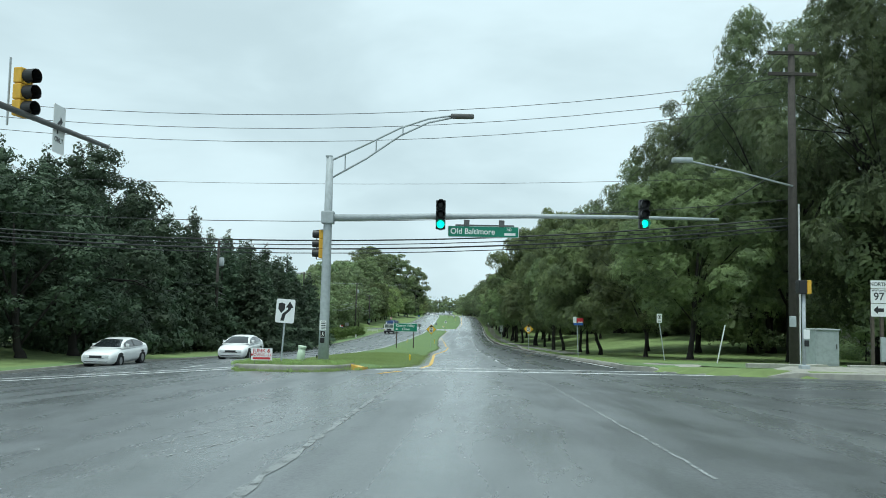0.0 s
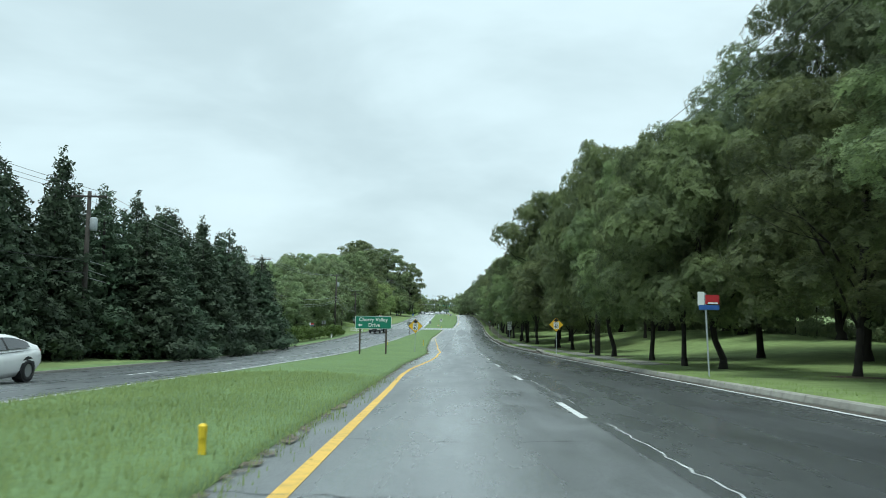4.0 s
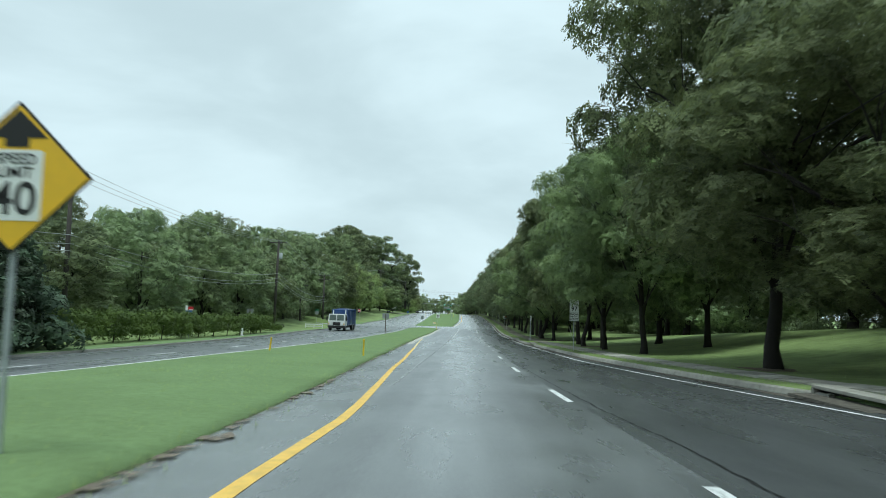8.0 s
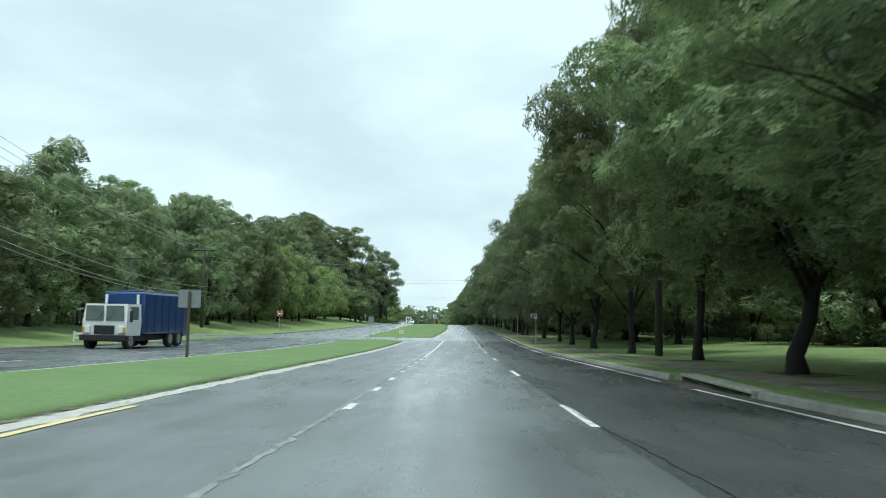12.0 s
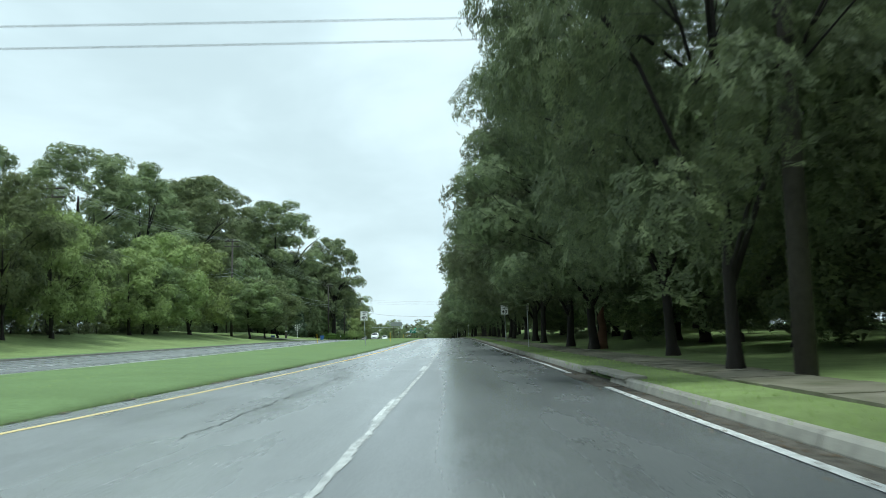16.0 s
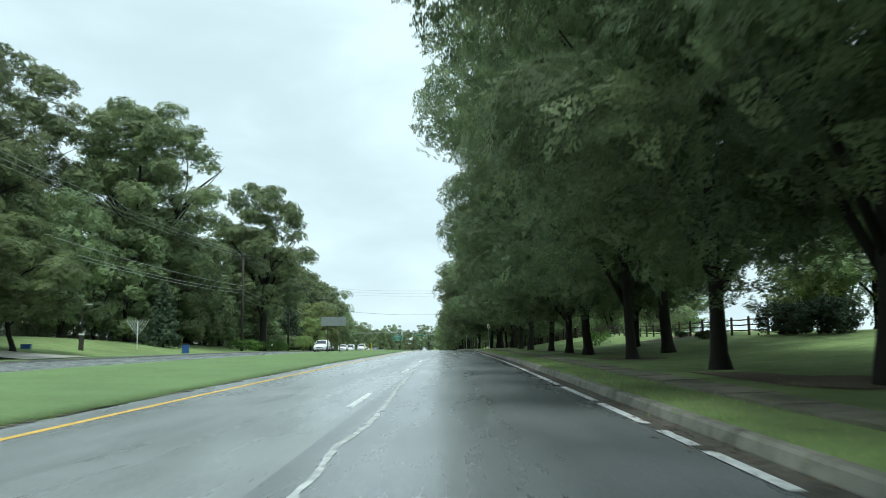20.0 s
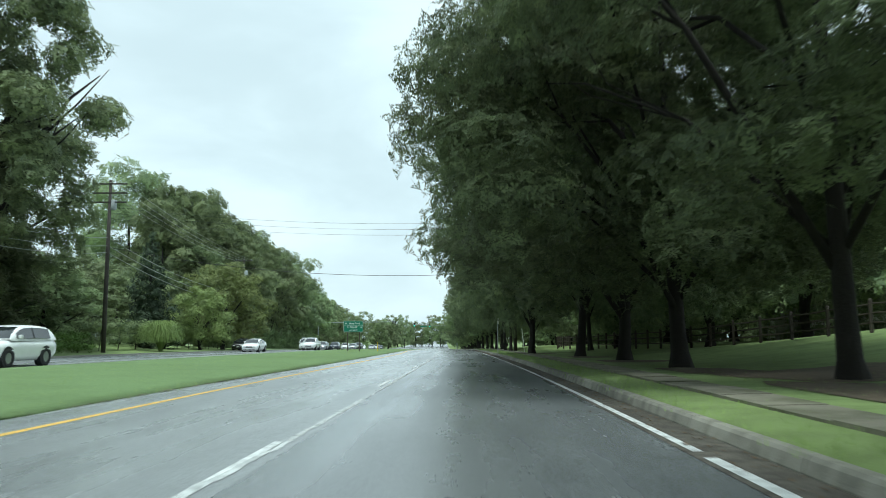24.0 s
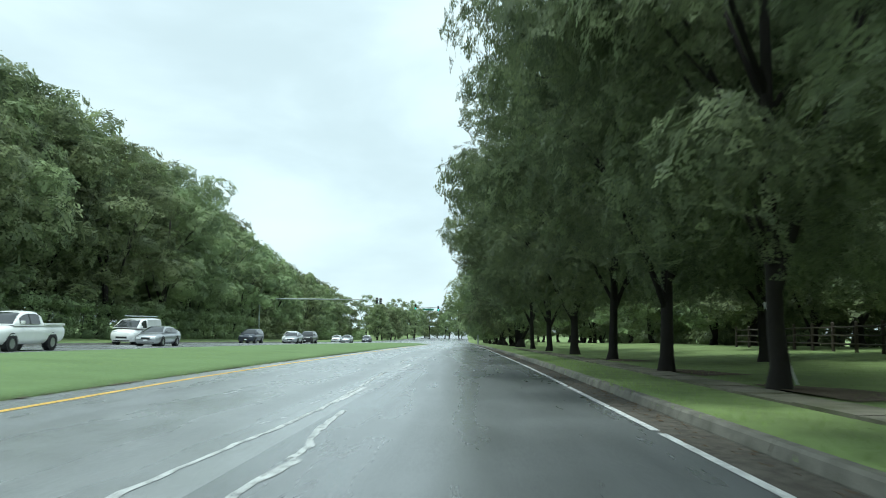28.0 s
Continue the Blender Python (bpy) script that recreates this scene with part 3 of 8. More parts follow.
# ---- medians ----
def median(name, y0, y1, label):
    n = max(8, int((y1 - y0) / 3))
    rws = [y0 + (y1 - y0) * k / n for k in range(n + 1)]
    prof = [(0.0, -0.05), (0.0, 0.03), (0.05, 0.07), (0.2, 0.12), (0.5, 0.17), (0.8, 0.12), (0.95, 0.07), (1.0, 0.03), (1.0, -0.05)]

    def pt(y, k):
        l, r = median_left(y), median_right(y)
        s = 1.0
        for end in (y0, y1):
            d = abs(y - end)
            if d < 2.2:
                s = min(s, math.sqrt(max(0.0, 1 - (1 - d / 2.2) ** 2)) * 0.94 + 0.06)
        u, h = prof[k]
        m, w = (l + r) / 2, (r - l) / 2 * s
        wob = 0.10 * noise.noise(Vector((y * 0.5, u * 7, 1.0))) if 0 < k < 8 else 0.0
        return (mid(y) + m + (u * 2 - 1) * w + wob, y, level(y) + h * (0.4 + 0.6 * s))
    extra = [y0 + d for d in (0.15, 0.4, 0.8, 1.3, 1.9, 2.5, 3.2, 4.0, 5.0)] + [y1 - d for d in (1.9, 1.3, 0.8, 0.4, 0.15)]
    v, f = sheet(sorted(set(rws + extra)), range(9), pt)
    ob = mesh_object(name, v, f, GRASS, smooth=True)
    return tagged(ob, label, "median", kind="structure")


median("median_1", 22.0, 228.0, "long grassy central reservation with a rounded nose")
median("median_2", 241.0, 640.0, "broad grassy central reservation beyond the opening")
median("median_3", -60.0, -10.0, "grassy central reservation behind the crossing")

# ---- painted lines ----
def line_strip(name, off, y0, y1, width, mat, up=0.004, step=4.0, parent=None, wobble=0.0, seed=0.0):
    n = max(1, int(abs(y1 - y0) / step))
    pts = [y0 + (y1 - y0) * k / n for k in range(n + 1)]
    v, f = [], []
    for i, y in enumerate(pts):
        o = off(y) if callable(off) else off
        w = width
        if wobble:
            o += wobble * (0.6 * noise.noise(Vector((y * 0.9, seed, 0.0))) + 0.5 * noise.noise(Vector((y * 3.3, seed, 5.0))))
            jag = noise.noise(Vector((y * 13.7, seed, 3.0))) + noise.noise(Vector((y * 29.3, seed, 7.0)))
            o += 0.35 * wobble * jag
            w = width * (1.0 + 0.4 * jag) * (0.6 + 0.65 * abs(noise.noise(Vector((y * 0.7, seed, 9.0)))) + 0.5 * abs(noise.noise(Vector((y * 3.1, seed, 2.0)))))
        for s in (-1, 1):
            v.append((mid(y) + o + s * w / 2, y, level(y) + fall(o, y) + up))
        if i:
            f.append((2 * i - 2, 2 * i - 1, 2 * i + 1, 2 * i))
    return mesh_object(name, v, f, mat, parent)


lines = empty("road_markings", (0, 0, 0), label="white and yellow road lines, slightly worn", category="road marking", kind="structure")
for ya, yb in ((31, 214), (214.6, 223.2), (223.6, 290.5), (291.1, 329), (329.8, 331.6), (332.0, 333.2), (333.9, 336.8), (337.3, 341), (341.7, 352), (352.5, 412), (412.4, 470), (470.5, 471.6), (471.9, 474), (474.6, 492), (492.3, 620)):
    line_strip("edge_line", edge_right, ya, yb, 0.125 if ya < 400 else 0.1, WHITE_LINE, up=0.01, step=2.0, parent=lines)
yellow = along([(21.5, -3.96), (23.7, -3.47), (26.4, -3.09), (29.7, -2.9), (33, -3.02), (45, -3.4), (52, -3.65), (58, -3.72), (64, -3.55), (71, -3.36), (79, -3.28), (87, -3.38), (92, -3.34), (105, -3.96), (112, -4.17), (135, -5.1), (143, -5.45), (162, -6.2), (200, -6.4), (226, -6.5)])
line_strip("yellow_line", yellow, 26.5, 130, 0.14, YELLOW_LINE, parent=lines, step=2.0)
line_strip("yellow_line", yellow, 130, 164, 0.13, YELLOW_FADED, up=0.009, parent=lines, step=2.0)
line_strip("yellow_line", yellow, 21.6, 23.6, 0.14, YELLOW_LINE, parent=lines, step=1.0)
late_yellow = along([(241, -4.6), (252, -4.0), (262, -3.7), (272, -3.6), (290, -3.37), (335, -3.45), (413, -3.32), (472, -3.32), (485, -3.7), (500, -4.15), (640, -4.15)])
line_strip("yellow_line", late_yellow, 241.5, 272, 0.12, YELLOW_FADED, parent=lines)
line_strip("yellow_line", late_yellow, 272, 640, 0.13, YELLOW_LINE, parent=lines)
line_strip("turn_lane_line", lambda y: -3.25, 190, 230, 0.15, WHITE_LINE, parent=lines)
for k in range(7):
    y = 164.0 + 3.66 * k
    line_strip("turn_lane_dash", lambda q: -3.25, y, y + 1.0, 0.14, WHITE_LINE, step=1.0, parent=lines)
starts = [26.9, 38.2, 49.8, 62.0, 73.9, 84.6, 95.1, 105.2, 116.0, 126.9, 139.0, 151.0, 162.3, 174.2, 186.6, 199.2, 211.8, 223.4, 236.7, 249.4, 262.2, 275.2, 287.7, 299.9, 312.2, 324.4, 336.7, 349.0, 361.3]
for y in starts + [361.3 + 12.19 * k for k in range(1, 20)]:
    worn = 0.12 if y < 365 else 0.09
    shift = 0.0 if y < 80 else -0.07 if y < 100 else -0.22 if y < 122 else -0.1 if y < 130 else 0.0 if y < 300 else -0.2
    line_strip("lane_dash", lambda q: shift, y, y + (1.85 if y < 30 else 3.05), worn, WHITE_LINE, step=1.0, parent=lines)
for k in range(48):
    y = 30 + 12.19 * k
    line_strip("far_lane_dash", lambda q: (median_left(q) - 4.1), y, y + 3.05, 0.12, WHITE_LINE, step=1.5, parent=lines)
line_strip("far_edge_line", lambda q: median_left(q) - 0.5, 30, 222, 0.12, WHITE_LINE, parent=lines)
line_strip("far_lane_line", lambda q: -16.1, 262, 297, 0.13, WHITE_LINE, up=0.008, parent=lines)
line_strip("far_edge_line", lambda q: median_left(q) - 0.5, 246, 620, 0.12, WHITE_LINE, parent=lines)
for ya, yb, width in ((24.5, 24.5, 0.18), (26.9, 26.9, 0.14)):
    v = [(x, ya + (x - 2.0) * 0.035 + s * width / 2, level(ya + (x - 2.0) * 0.035) + 0.006) for x in np.linspace(-2.1, 8.5, 12) for s in (-1, 1)]
    mesh_object("crosswalk_line", v, [(2 * i, 2 * i + 1, 2 * i + 3, 2 * i + 2) for i in range(11)], WHITE_LINE, lines)
    v = [(x, ya - 1.0 + s * width / 2, level(ya - 1.0) + fall(x - mid(ya), ya) + 0.02) for x in np.linspace(-15.3, -6.2, 10) for s in (-1, 1)]
    mesh_object("crosswalk_line", v, [(2 * i, 2 * i + 1, 2 * i + 3, 2 * i + 2) for i in range(9)], WHITE_LINE, lines)

# ---- trees ----
_ball = bmesh.new()
bmesh.ops.create_icosphere(_ball, subdivisions=1, radius=1.0)
_ball.verts.ensure_lookup_table()
BALL_V = np.array([v.co[:] for v in _ball.verts])
BALL_F = np.array([[v.index for v in f.verts] for f in _ball.faces])
_ball.free()


def leaf_cloud(name, clumps, count, size, mat, rng, droop=0.0, heart=0.0):
    """A crown: leaves scattered over and in a set of clumps (centre, radius), each leaf a small folded blade;
    heart: size of the uneven dense knot of foliage inside each clump."""
    c = np.array([k[0] for k in clumps])
    r = np.array([k[1] for k in clumps])
    w = r ** 2
    pick = rng.choice(len(clumps), count, p=w / w.sum())
    d = rng.normal(size=(count, 3))
    d /= np.linalg.norm(d, axis=1)[:, None]
    d[:, 2] = np.where((d[:, 2] < -0.25) & (rng.random(count) < 0.6), -d[:, 2], d[:, 2])
    rad = r[pick] * (0.55 + 0.5 * rng.random(count) ** 0.6)
    p = c[pick] + d * rad[:, None] * np.array([1.0, 1.0, 0.78])
    n = d + rng.normal(size=(count, 3)) * 0.42
    n[:, 2] += 0.2
    n /= np.linalg.norm(n, axis=1)[:, None]
    a = np.cross(n, rng.normal(size=(count, 3)))
    a /= np.linalg.norm(a, axis=1)[:, None] + 1e-9
    a[:, 2] -= droop
    b = np.cross(n, a)
    s = size * (0.6 + 0.8 * rng.random(count))
    a, b = a * (s * 0.85)[:, None], b * (s * (0.55 + 0.3 * rng.random(count)))[:, None]
    lift = n * (s * 0.18)[:, None]
    verts = np.stack([p - a * 0.6 + b + lift, p + a * 1.25, p - a * 0.6 - b + lift], axis=1).reshape(-1, 3)
    q = np.arange(count * 3)
    sizes = np.full(count, 3)
    if heart > 0:
        nb, nv = len(clumps), len(BALL_V)
        knots = BALL_V[None] * (0.65 + 0.6 * rng.random((nb, nv, 1))) * (r * heart)[:, None, None] * np.array([1.0, 1.0, 0.8]) + c[:, None]
        tri = (BALL_F[None] + (np.arange(nb) * nv)[:, None, None]).reshape(-1) + len(verts)
        verts = np.concatenate([verts, knots.reshape(-1, 3)])
        q = np.concatenate([q, tri])
        sizes = np.concatenate([sizes, np.full(nb * len(BALL_F), 3)])
    me = bpy.data.meshes.new(name)
    me.vertices.add(len(verts))
    me.vertices.foreach_set("co", verts.ravel().astype(np.float32))
    me.loops.add(len(q))
    me.loops.foreach_set("vertex_index", q.astype(np.int32))
    me.polygons.add(len(sizes))
    me.polygons.foreach_set("loop_start", (np.cumsum(sizes) - sizes).astype(np.int32))
    me.polygons.foreach_set("loop_total", sizes.astype(np.int32))
    me.update(calc_edges=True)
    me.materials.append(mat)
    return me


def broadleaf(name, seed, height, radius, base, leaves, size, mat, trunk_r, limbs=7, top=1.0, clump=0.3, fullness=44, heart=0.5):
    """Trunk with limbs under an uneven crown. base: where the crown begins."""
    rng = np.random.default_rng(seed)
    tree = new(name)
    bm = bmesh.new()
    lean = rng.normal(size=2) * 0.25
    fork = base + (height - base) * 0.22
    pts = [(0, 0, -0.5), (0, 0, 0.0), (0.04, 0.02, 0.45), (lean[0] * 0.4, lean[1] * 0.4, base * 0.6), (lean[0], lean[1], fork), (lean[0] * 1.6, lean[1] * 1.6, height * 0.72)]
    add_tube(bm, pts, [trunk_r * 1.75, trunk_r * 1.55, trunk_r * 1.1, trunk_r * 0.95, trunk_r * 0.72, trunk_r * 0.18], 9)
    clumps = []
    h = height - base
    for k in range(limbs):
        ang = 2 * math.pi * (k + rng.random() * 0.7) / limbs
        z0 = base * (0.72 + 0.35 * rng.random()) + h * 0.24 * (k % 3) / 2
        reach = radius * (0.62 + 0.3 * rng.random())
        z1 = base + h * (0.25 + 0.45 * rng.random())
        s = Vector((lean[0] * z0 / fork, lean[1] * z0 / fork, z0))
        e = Vector((math.cos(ang) * reach, math.sin(ang) * reach, z1))
        m1 = s.lerp(e, 0.4) + Vector((0, 0, h * 0.09))
        r0 = trunk_r * (0.34 + 0.16 * rng.random())
        add_tube(bm, [s, m1, s.lerp(e, 0.72) + Vector((0, 0, h * 0.07)), e], [r0, r0 * 0.7, r0 * 0.45, r0 * 0.15], 6)
        for j in range(2):
            o = Vector(rng.normal(size=3)) * radius * 0.10
            add_tube(bm, [m1, m1.lerp(e, 0.55) + o * 0.6, m1.lerp(e, 0.9) + o * 1.4 + Vector((0, 0, 0.6))], [r0 * 0.45, r0 * 0.28, r0 * 0.08], 5)
    for k in range(fullness):
        t = (k + 0.5) / fullness
        z = t
        ring = math.sqrt(max(0.06, 1 - ((z - 0.42) / 0.62) ** 2))
        ang = k * 2.39996 + rng.random() * 0.8
        rr = radius * ring * (0.45 + 0.5 * rng.random() ** 0.7)
        if k % 4 == 0:
            rr *= 0.45
        clumps.append(((math.cos(ang) * rr + lean[0], math.sin(ang) * rr + lean[1], base + h * (0.06 + 0.88 * z * top) + rng.normal() * h * 0.03), radius * clump * (0.65 + 0.6 * rng.random()) * (0.65 + 0.35 * ring)))
    part("trunk", bm, BARK, tree, "dark furrowed bark", smooth=True)
    crown = new("crown", leaf_cloud("crown", clumps, leaves, size, mat, rng, heart=heart))
    crown.parent = tree
    return tree


def conifer(name, seed, height, radius, leaves, size):
    rng = np.random.default_rng(seed)
    tree = new(name)
    bm = bmesh.new()
    add_tube(bm, [(0, 0, -0.4), (0, 0, 0.3), (0, 0, height * 0.96)], [0.28, 0.24, 0.03], 7)
    part("trunk", bm, BARK, tree, smooth=True)
    clumps = []
    for k in range(70):
        t = (k + rng.random()) / 70
        r = radius * (1 - t) ** 0.75
        ang = k * 2.39996
        rr = r * (0.35 + 0.6 * rng.random())
        clumps.append(((math.cos(ang) * rr, math.sin(ang) * rr, 0.3 + t * height * 0.97), max(0.16, 0.42 * r + 0.12)))
    crown = new("crown", leaf_cloud("crown", clumps, leaves, size, LEAF_CONIFER, rng, droop=0.25, heart=0.55))
    crown.parent = tree
    return tree


STREET = [broadleaf("street_tree", 11 + i, hgt, rad, base, 15000, 0.25, LEAF_STREET, 0.15, limbs=8, fullness=60, clump=0.225, heart=0.4) for i, (hgt, rad, base) in enumerate(((12.0, 5.2, 2.3), (13.5, 5.6, 2.6), (10.5, 4.8, 2.0)))]
OAK = [broadleaf("oak_tree", 31 + i, hgt, rad, base, 18500, 0.27, LEAF_OAK, 0.205, limbs=10, fullness=80, clump=0.215, heart=0.36) for i, (hgt, rad, base) in enumerate(((17.0, 7.4, 2.3), (18.5, 8.0, 2.6), (16.0, 6.8, 2.0)))]
EDGE = [broadleaf("woodland_edge_tree", 51 + i, hgt, rad, base, 4300, 0.33, LEAF_WOOD, 0.22, limbs=5, fullness=48, clump=0.29, heart=0.6) for i, (hgt, rad, base) in enumerate(((12.0, 4.4, 0.5), (14.0, 4.8, 1.0), (11.0, 4.6, 0.4)))]
WOODS = [broadleaf("woodland_tree", 61 + i, hgt, rad, base, 1500, 0.55, LEAF_WOOD, 0.26, limbs=4, fullness=30, clump=0.34, heart=0.62) for i, (hgt, rad, base) in enumerate(((15.0, 5.0, 0.6), (18.0, 5.8, 1.2), (12.0, 4.6, 0.4)))]
TALL = [broadleaf("tall_tree", 71 + i, hgt, rad, base, 9500, 0.46, LEAF_WOOD, 0.5, limbs=9, fullness=80, clump=0.215, heart=0.5) for i, (hgt, rad, base) in enumerate(((30.0, 8.5, 6.0), (26.0, 7.5, 5.0)))]
LIGHT = [broadleaf("yellow_green_tree", 86, 11.0, 5.5, 0.6, 9000, 0.26, LEAF_LIGHT, 0.2, limbs=6, fullness=60, clump=0.25, heart=0.45)]
SPRUCE = [conifer("cedar_tree", 91 + i, hgt, rad, 3200, 0.30) for i, (hgt, rad) in enumerate(((12.0, 2.9), (14.0, 3.3), (10.0, 2.6)))]
HEMLOCK = [broadleaf("hemlock_tree", 81 + i, hgt, rad, base, 9000, 0.22, LEAF_CONIFER, 0.24, limbs=6, fullness=60, clump=0.24, heart=0.5) for i, (hgt, rad, base) in enumerate(((14.0, 5.2, 0.8), (15.5, 5.6, 1.2)))]
SIZE = {}
for kinds, dims in ((STREET, ((12.0, 5.2), (13.5, 5.6), (10.5, 4.8))), (OAK, ((17.0, 7.4), (18.5, 8.0), (16.0, 6.8))), (EDGE, ((12.0, 4.4), (14.0, 4.8), (11.0, 4.6))), (WOODS, ((15.0, 5.0), (18.0, 5.8), (12.0, 4.6))), (TALL, ((30.0, 8.5), (26.0, 7.5))), (HEMLOCK, ((14.0, 5.2), (15.5, 5.6))), (LIGHT, ((11.0, 5.5),))):
    for t, d in zip(kinds, dims):
        SIZE[t.name] = d
for t in STREET:
    tagged(t, "leafy roadside tree with a spreading green crown on the lawn", "tree", "roadside trees")
for t in OAK:
    tagged(t, "large dark oak overhanging the kerb and the lane", "tree", "roadside oaks")
for t in WOODS:
    tagged(t, "dense woodland tree leafy down to the ground", "tree", "woodland edge")
for t in EDGE:
    tagged(t, "mid-sized leafy tree at the front of the wood", "tree", "woodland edge")
for t in HEMLOCK:
    tagged(t, "dark feathery evergreen tree at the street corner", "tree", "evergreen belt")
for t in LIGHT:
    tagged(t, "broad yellow-green tree in front of the dark wood", "tree", "woodland edge")
for t in TALL:
    tagged(t, "very tall broadleaf tree standing above the wood", "tree", "tall trees")
for t in SPRUCE:
    tagged(t, "dark pointed evergreen in the belt beside the road", "tree", "evergreen belt")

used = set()


def plant(kinds, k, off, y, scale=1.0, turn=None, wide=1.0):
    src = kinds[k % len(kinds)]
    p = at(off, y)
    turn = (k * 137.5 + y * 31) % 360 if turn is None else turn
    m = Matrix.Translation(p) @ Matrix.Rotation(radians(turn), 4, "Z")
    ob = src if src.name not in used else copy_thing(src, m)
    used.add(src.name)
    ob.matrix_basis = m @ Matrix.Diagonal((scale * wide, scale * wide, scale, 1))
    return ob


def grow(kinds, k, off, y, height, reach=None, turn=None):
    """Plant a tree of a given height; reach: how far its crown spreads from the trunk."""
    h, r = SIZE[kinds[k % len(kinds)].name]
    s = height / (h * 1.03)
    wide = 1.0 if reach is None else reach / (1.02 * r * s)
    return plant(kinds, k, off, y, s, turn, wide)


# the row along the right kerb, then the oaks, then the wood behind them
crown_edge = along([(35, 5.5), (50, 5.8), (57, 4.3), (78, 4.2), (90, 5.0), (99, 4.0), (107, 0.9), (118, 2.1), (132, 2.3), (140, 2.5), (164, 1.4), (173, 0.3), (184, 1.9), (260, 1.5), (277, 0.7), (298, 0.15), (322, 0.3), (341, 0.7), (379, 0.8), (420, 0.3), (428, -0.2), (437, -0.7), (446, -1.2), (452, -0.3), (459, -0.3), (465, 1.5), (473, 2.1), (485, 1.4), (497, 1.8), (504, 0.8), (560, 1.0)])
row = [(10.7, 43, 11.0), (9.9, 50, 9.6), (8.3, 57, 9.6), (8.0, 61, 11.0), (8.8, 70, 12.0), (8.4, 78.5, 14.5), (8.8, 90, 9.5), (8.9, 101, 9.5), (8.3, 107.7, 17.0), (7.7, 123.6, 12.8), (7.1, 131.8, 13.2), (6.9, 139.5, 14.5), (7.8, 148, 14.0), (7.4, 163.5, 11.6), (7.1, 173, 12.6), (7.9, 184, 16.8), (7.9, 196, 15.2), (7.7, 207, 14.5)]
for k, (off, y, h) in enumerate(row):
    grow(STREET, k, off, y, h, off - crown_edge(y))
row = [(7.9, 219), (8.1, 229), (7.8, 240), (6.6, 255.5), (8.0, 265), (7.4, 276), (7.4, 283), (7.4, 295.5), (8.0, 306), (8.3, 317), (7.9, 327), (8.4, 337), (8.0, 344.0), (8.1, 354.0), (8.1, 363.7), (8.4, 372), (8.2, 379), (8.0, 391), (8.4, 404), (9.2, 420.5), (8.1, 428.5), (8.2, 437), (7.8, 446), (6.6, 459), (6.5, 477), (6.6, 485.4), (7.1, 497), (6.9, 503.8), (7.6, 515), (7.8, 527), (7.8, 540), (7.8, 553), (7.8, 568), (8.0, 584), (8.0, 602), (8.2, 622), (8.4, 645), (8.4, 668), (8.6, 694), (8.8, 720)]
for k, (off, y) in enumerate(row):
    grow(OAK if y < 560 else WOODS, k, off, y, 15.5 + 1.5 * (k * 0.618 % 1), off - crown_edge(y))
rnd = random.Random(5)
k = 0
y = 28.0
while y < 700:
    # the row at 39 is added behind the others to keep side light out
    for off in (23.5, 31.0, 39.0):
        if (off < 25 and 340 < y < 437) or 392 < y < 437 or (off > 35 and (y < 200 or 330 < y < 440)):
            continue
        grow(EDGE if off < 25 and y < 560 else WOODS, k, off + rnd.uniform(-2, 2), y + rnd.uniform(-3, 3), rnd.uniform(13, 18), 6.2)
        k += 1
    y += 10.5 if y < 420 else 12
for off, y, h in ((17, 45, 21), (11.6, 166.4, 13.5), (21, 62, 23), (14.8, 70, 17), (17.5, 64, 21), (16.8, 105.5, 19), (12.4, 127.8, 16), (12.4, 139.4, 15.5), (24, 100, 18), (19, 37, 22), (23, 30, 23), (26, 40, 24)):
    grow(OAK, k, off, y, h, 5.0 if 100 < y < 110 else 7.0)
    k += 1
for y in list(range(214, 252, 8)) + [252 + 5.6 * q for q in range(16)] + [450, 462, 474, 482, 490]:
    grow(EDGE, k, 14.5 + rnd.uniform(-1.8, 1.8) + (2.5 if y > 400 else 0), y + rnd.uniform(-2, 2), rnd.uniform(11, 15), 5.0)
    k += 1
big = grow(OAK, 1, 11.2, 360.3, 21, 8.5)
big.matrix_basis = big.matrix_basis @ Matrix.Diagonal((1.15, 1.15, 1, 1))
grow(OAK, 2, 13.0, 374.5, 17.5, 7.5)
for off, y, s in ((11.5, 452, .95), (12.0, 467, .9), (12.5, 512, .9)):
    plant(OAK, k, off, y, s)
    k += 1
# left side: evergreen belt, then mixed wood, then the very tall trees
k = 0
y = 57.0
while y < 122:
    for off, h in ((-28.4, 12.4), (-31.5, 14.6), (-35.0, 16.0)) if y < 82 else ((-24.5, 10.2), (-27.6, 12.6), (-31.0, 13.8)):
        sp = plant(SPRUCE, k, off + (road_left(y) + 21.5) + rnd.uniform(-1.0, 1.0), y + rnd.uniform(-1.5, 1.5), 1.0)
        h *= rnd.uniform(0.86, 1.08)
        tall = h / (12.0, 14.0, 10.0)[k % 3]
        sp.matrix_basis = sp.matrix_basis @ Matrix.Diagonal((1.12, 1.12, tall, 1))
        k += 1
    y += 3.6
for off, y, h, reach in ((-26.5, 44, 11.5, 5.5), (-27, 51, 14.0, 6.2), (-33, 47, 14.5, 6), (-36, 38, 14, 6), (-30, 34, 12, 5.5), (-38, 60, 13, 6), (-41, 50, 14, 6)):
    grow(HEMLOCK, k, off, y, h, reach)
    k += 1
wood_top = along([(110, 9.5), (140, 11.5), (160, 13.2), (175, 14.8), (215, 16.0), (250, 16.5), (285, 18), (320, 15), (340, 13), (466, 13), (471, 11), (505, 11), (515, 14), (524, 25), (535, 29.8), (570, 27.8), (610, 24.5), (660, 19.5), (730, 18), (900, 16)])
y = 116.0
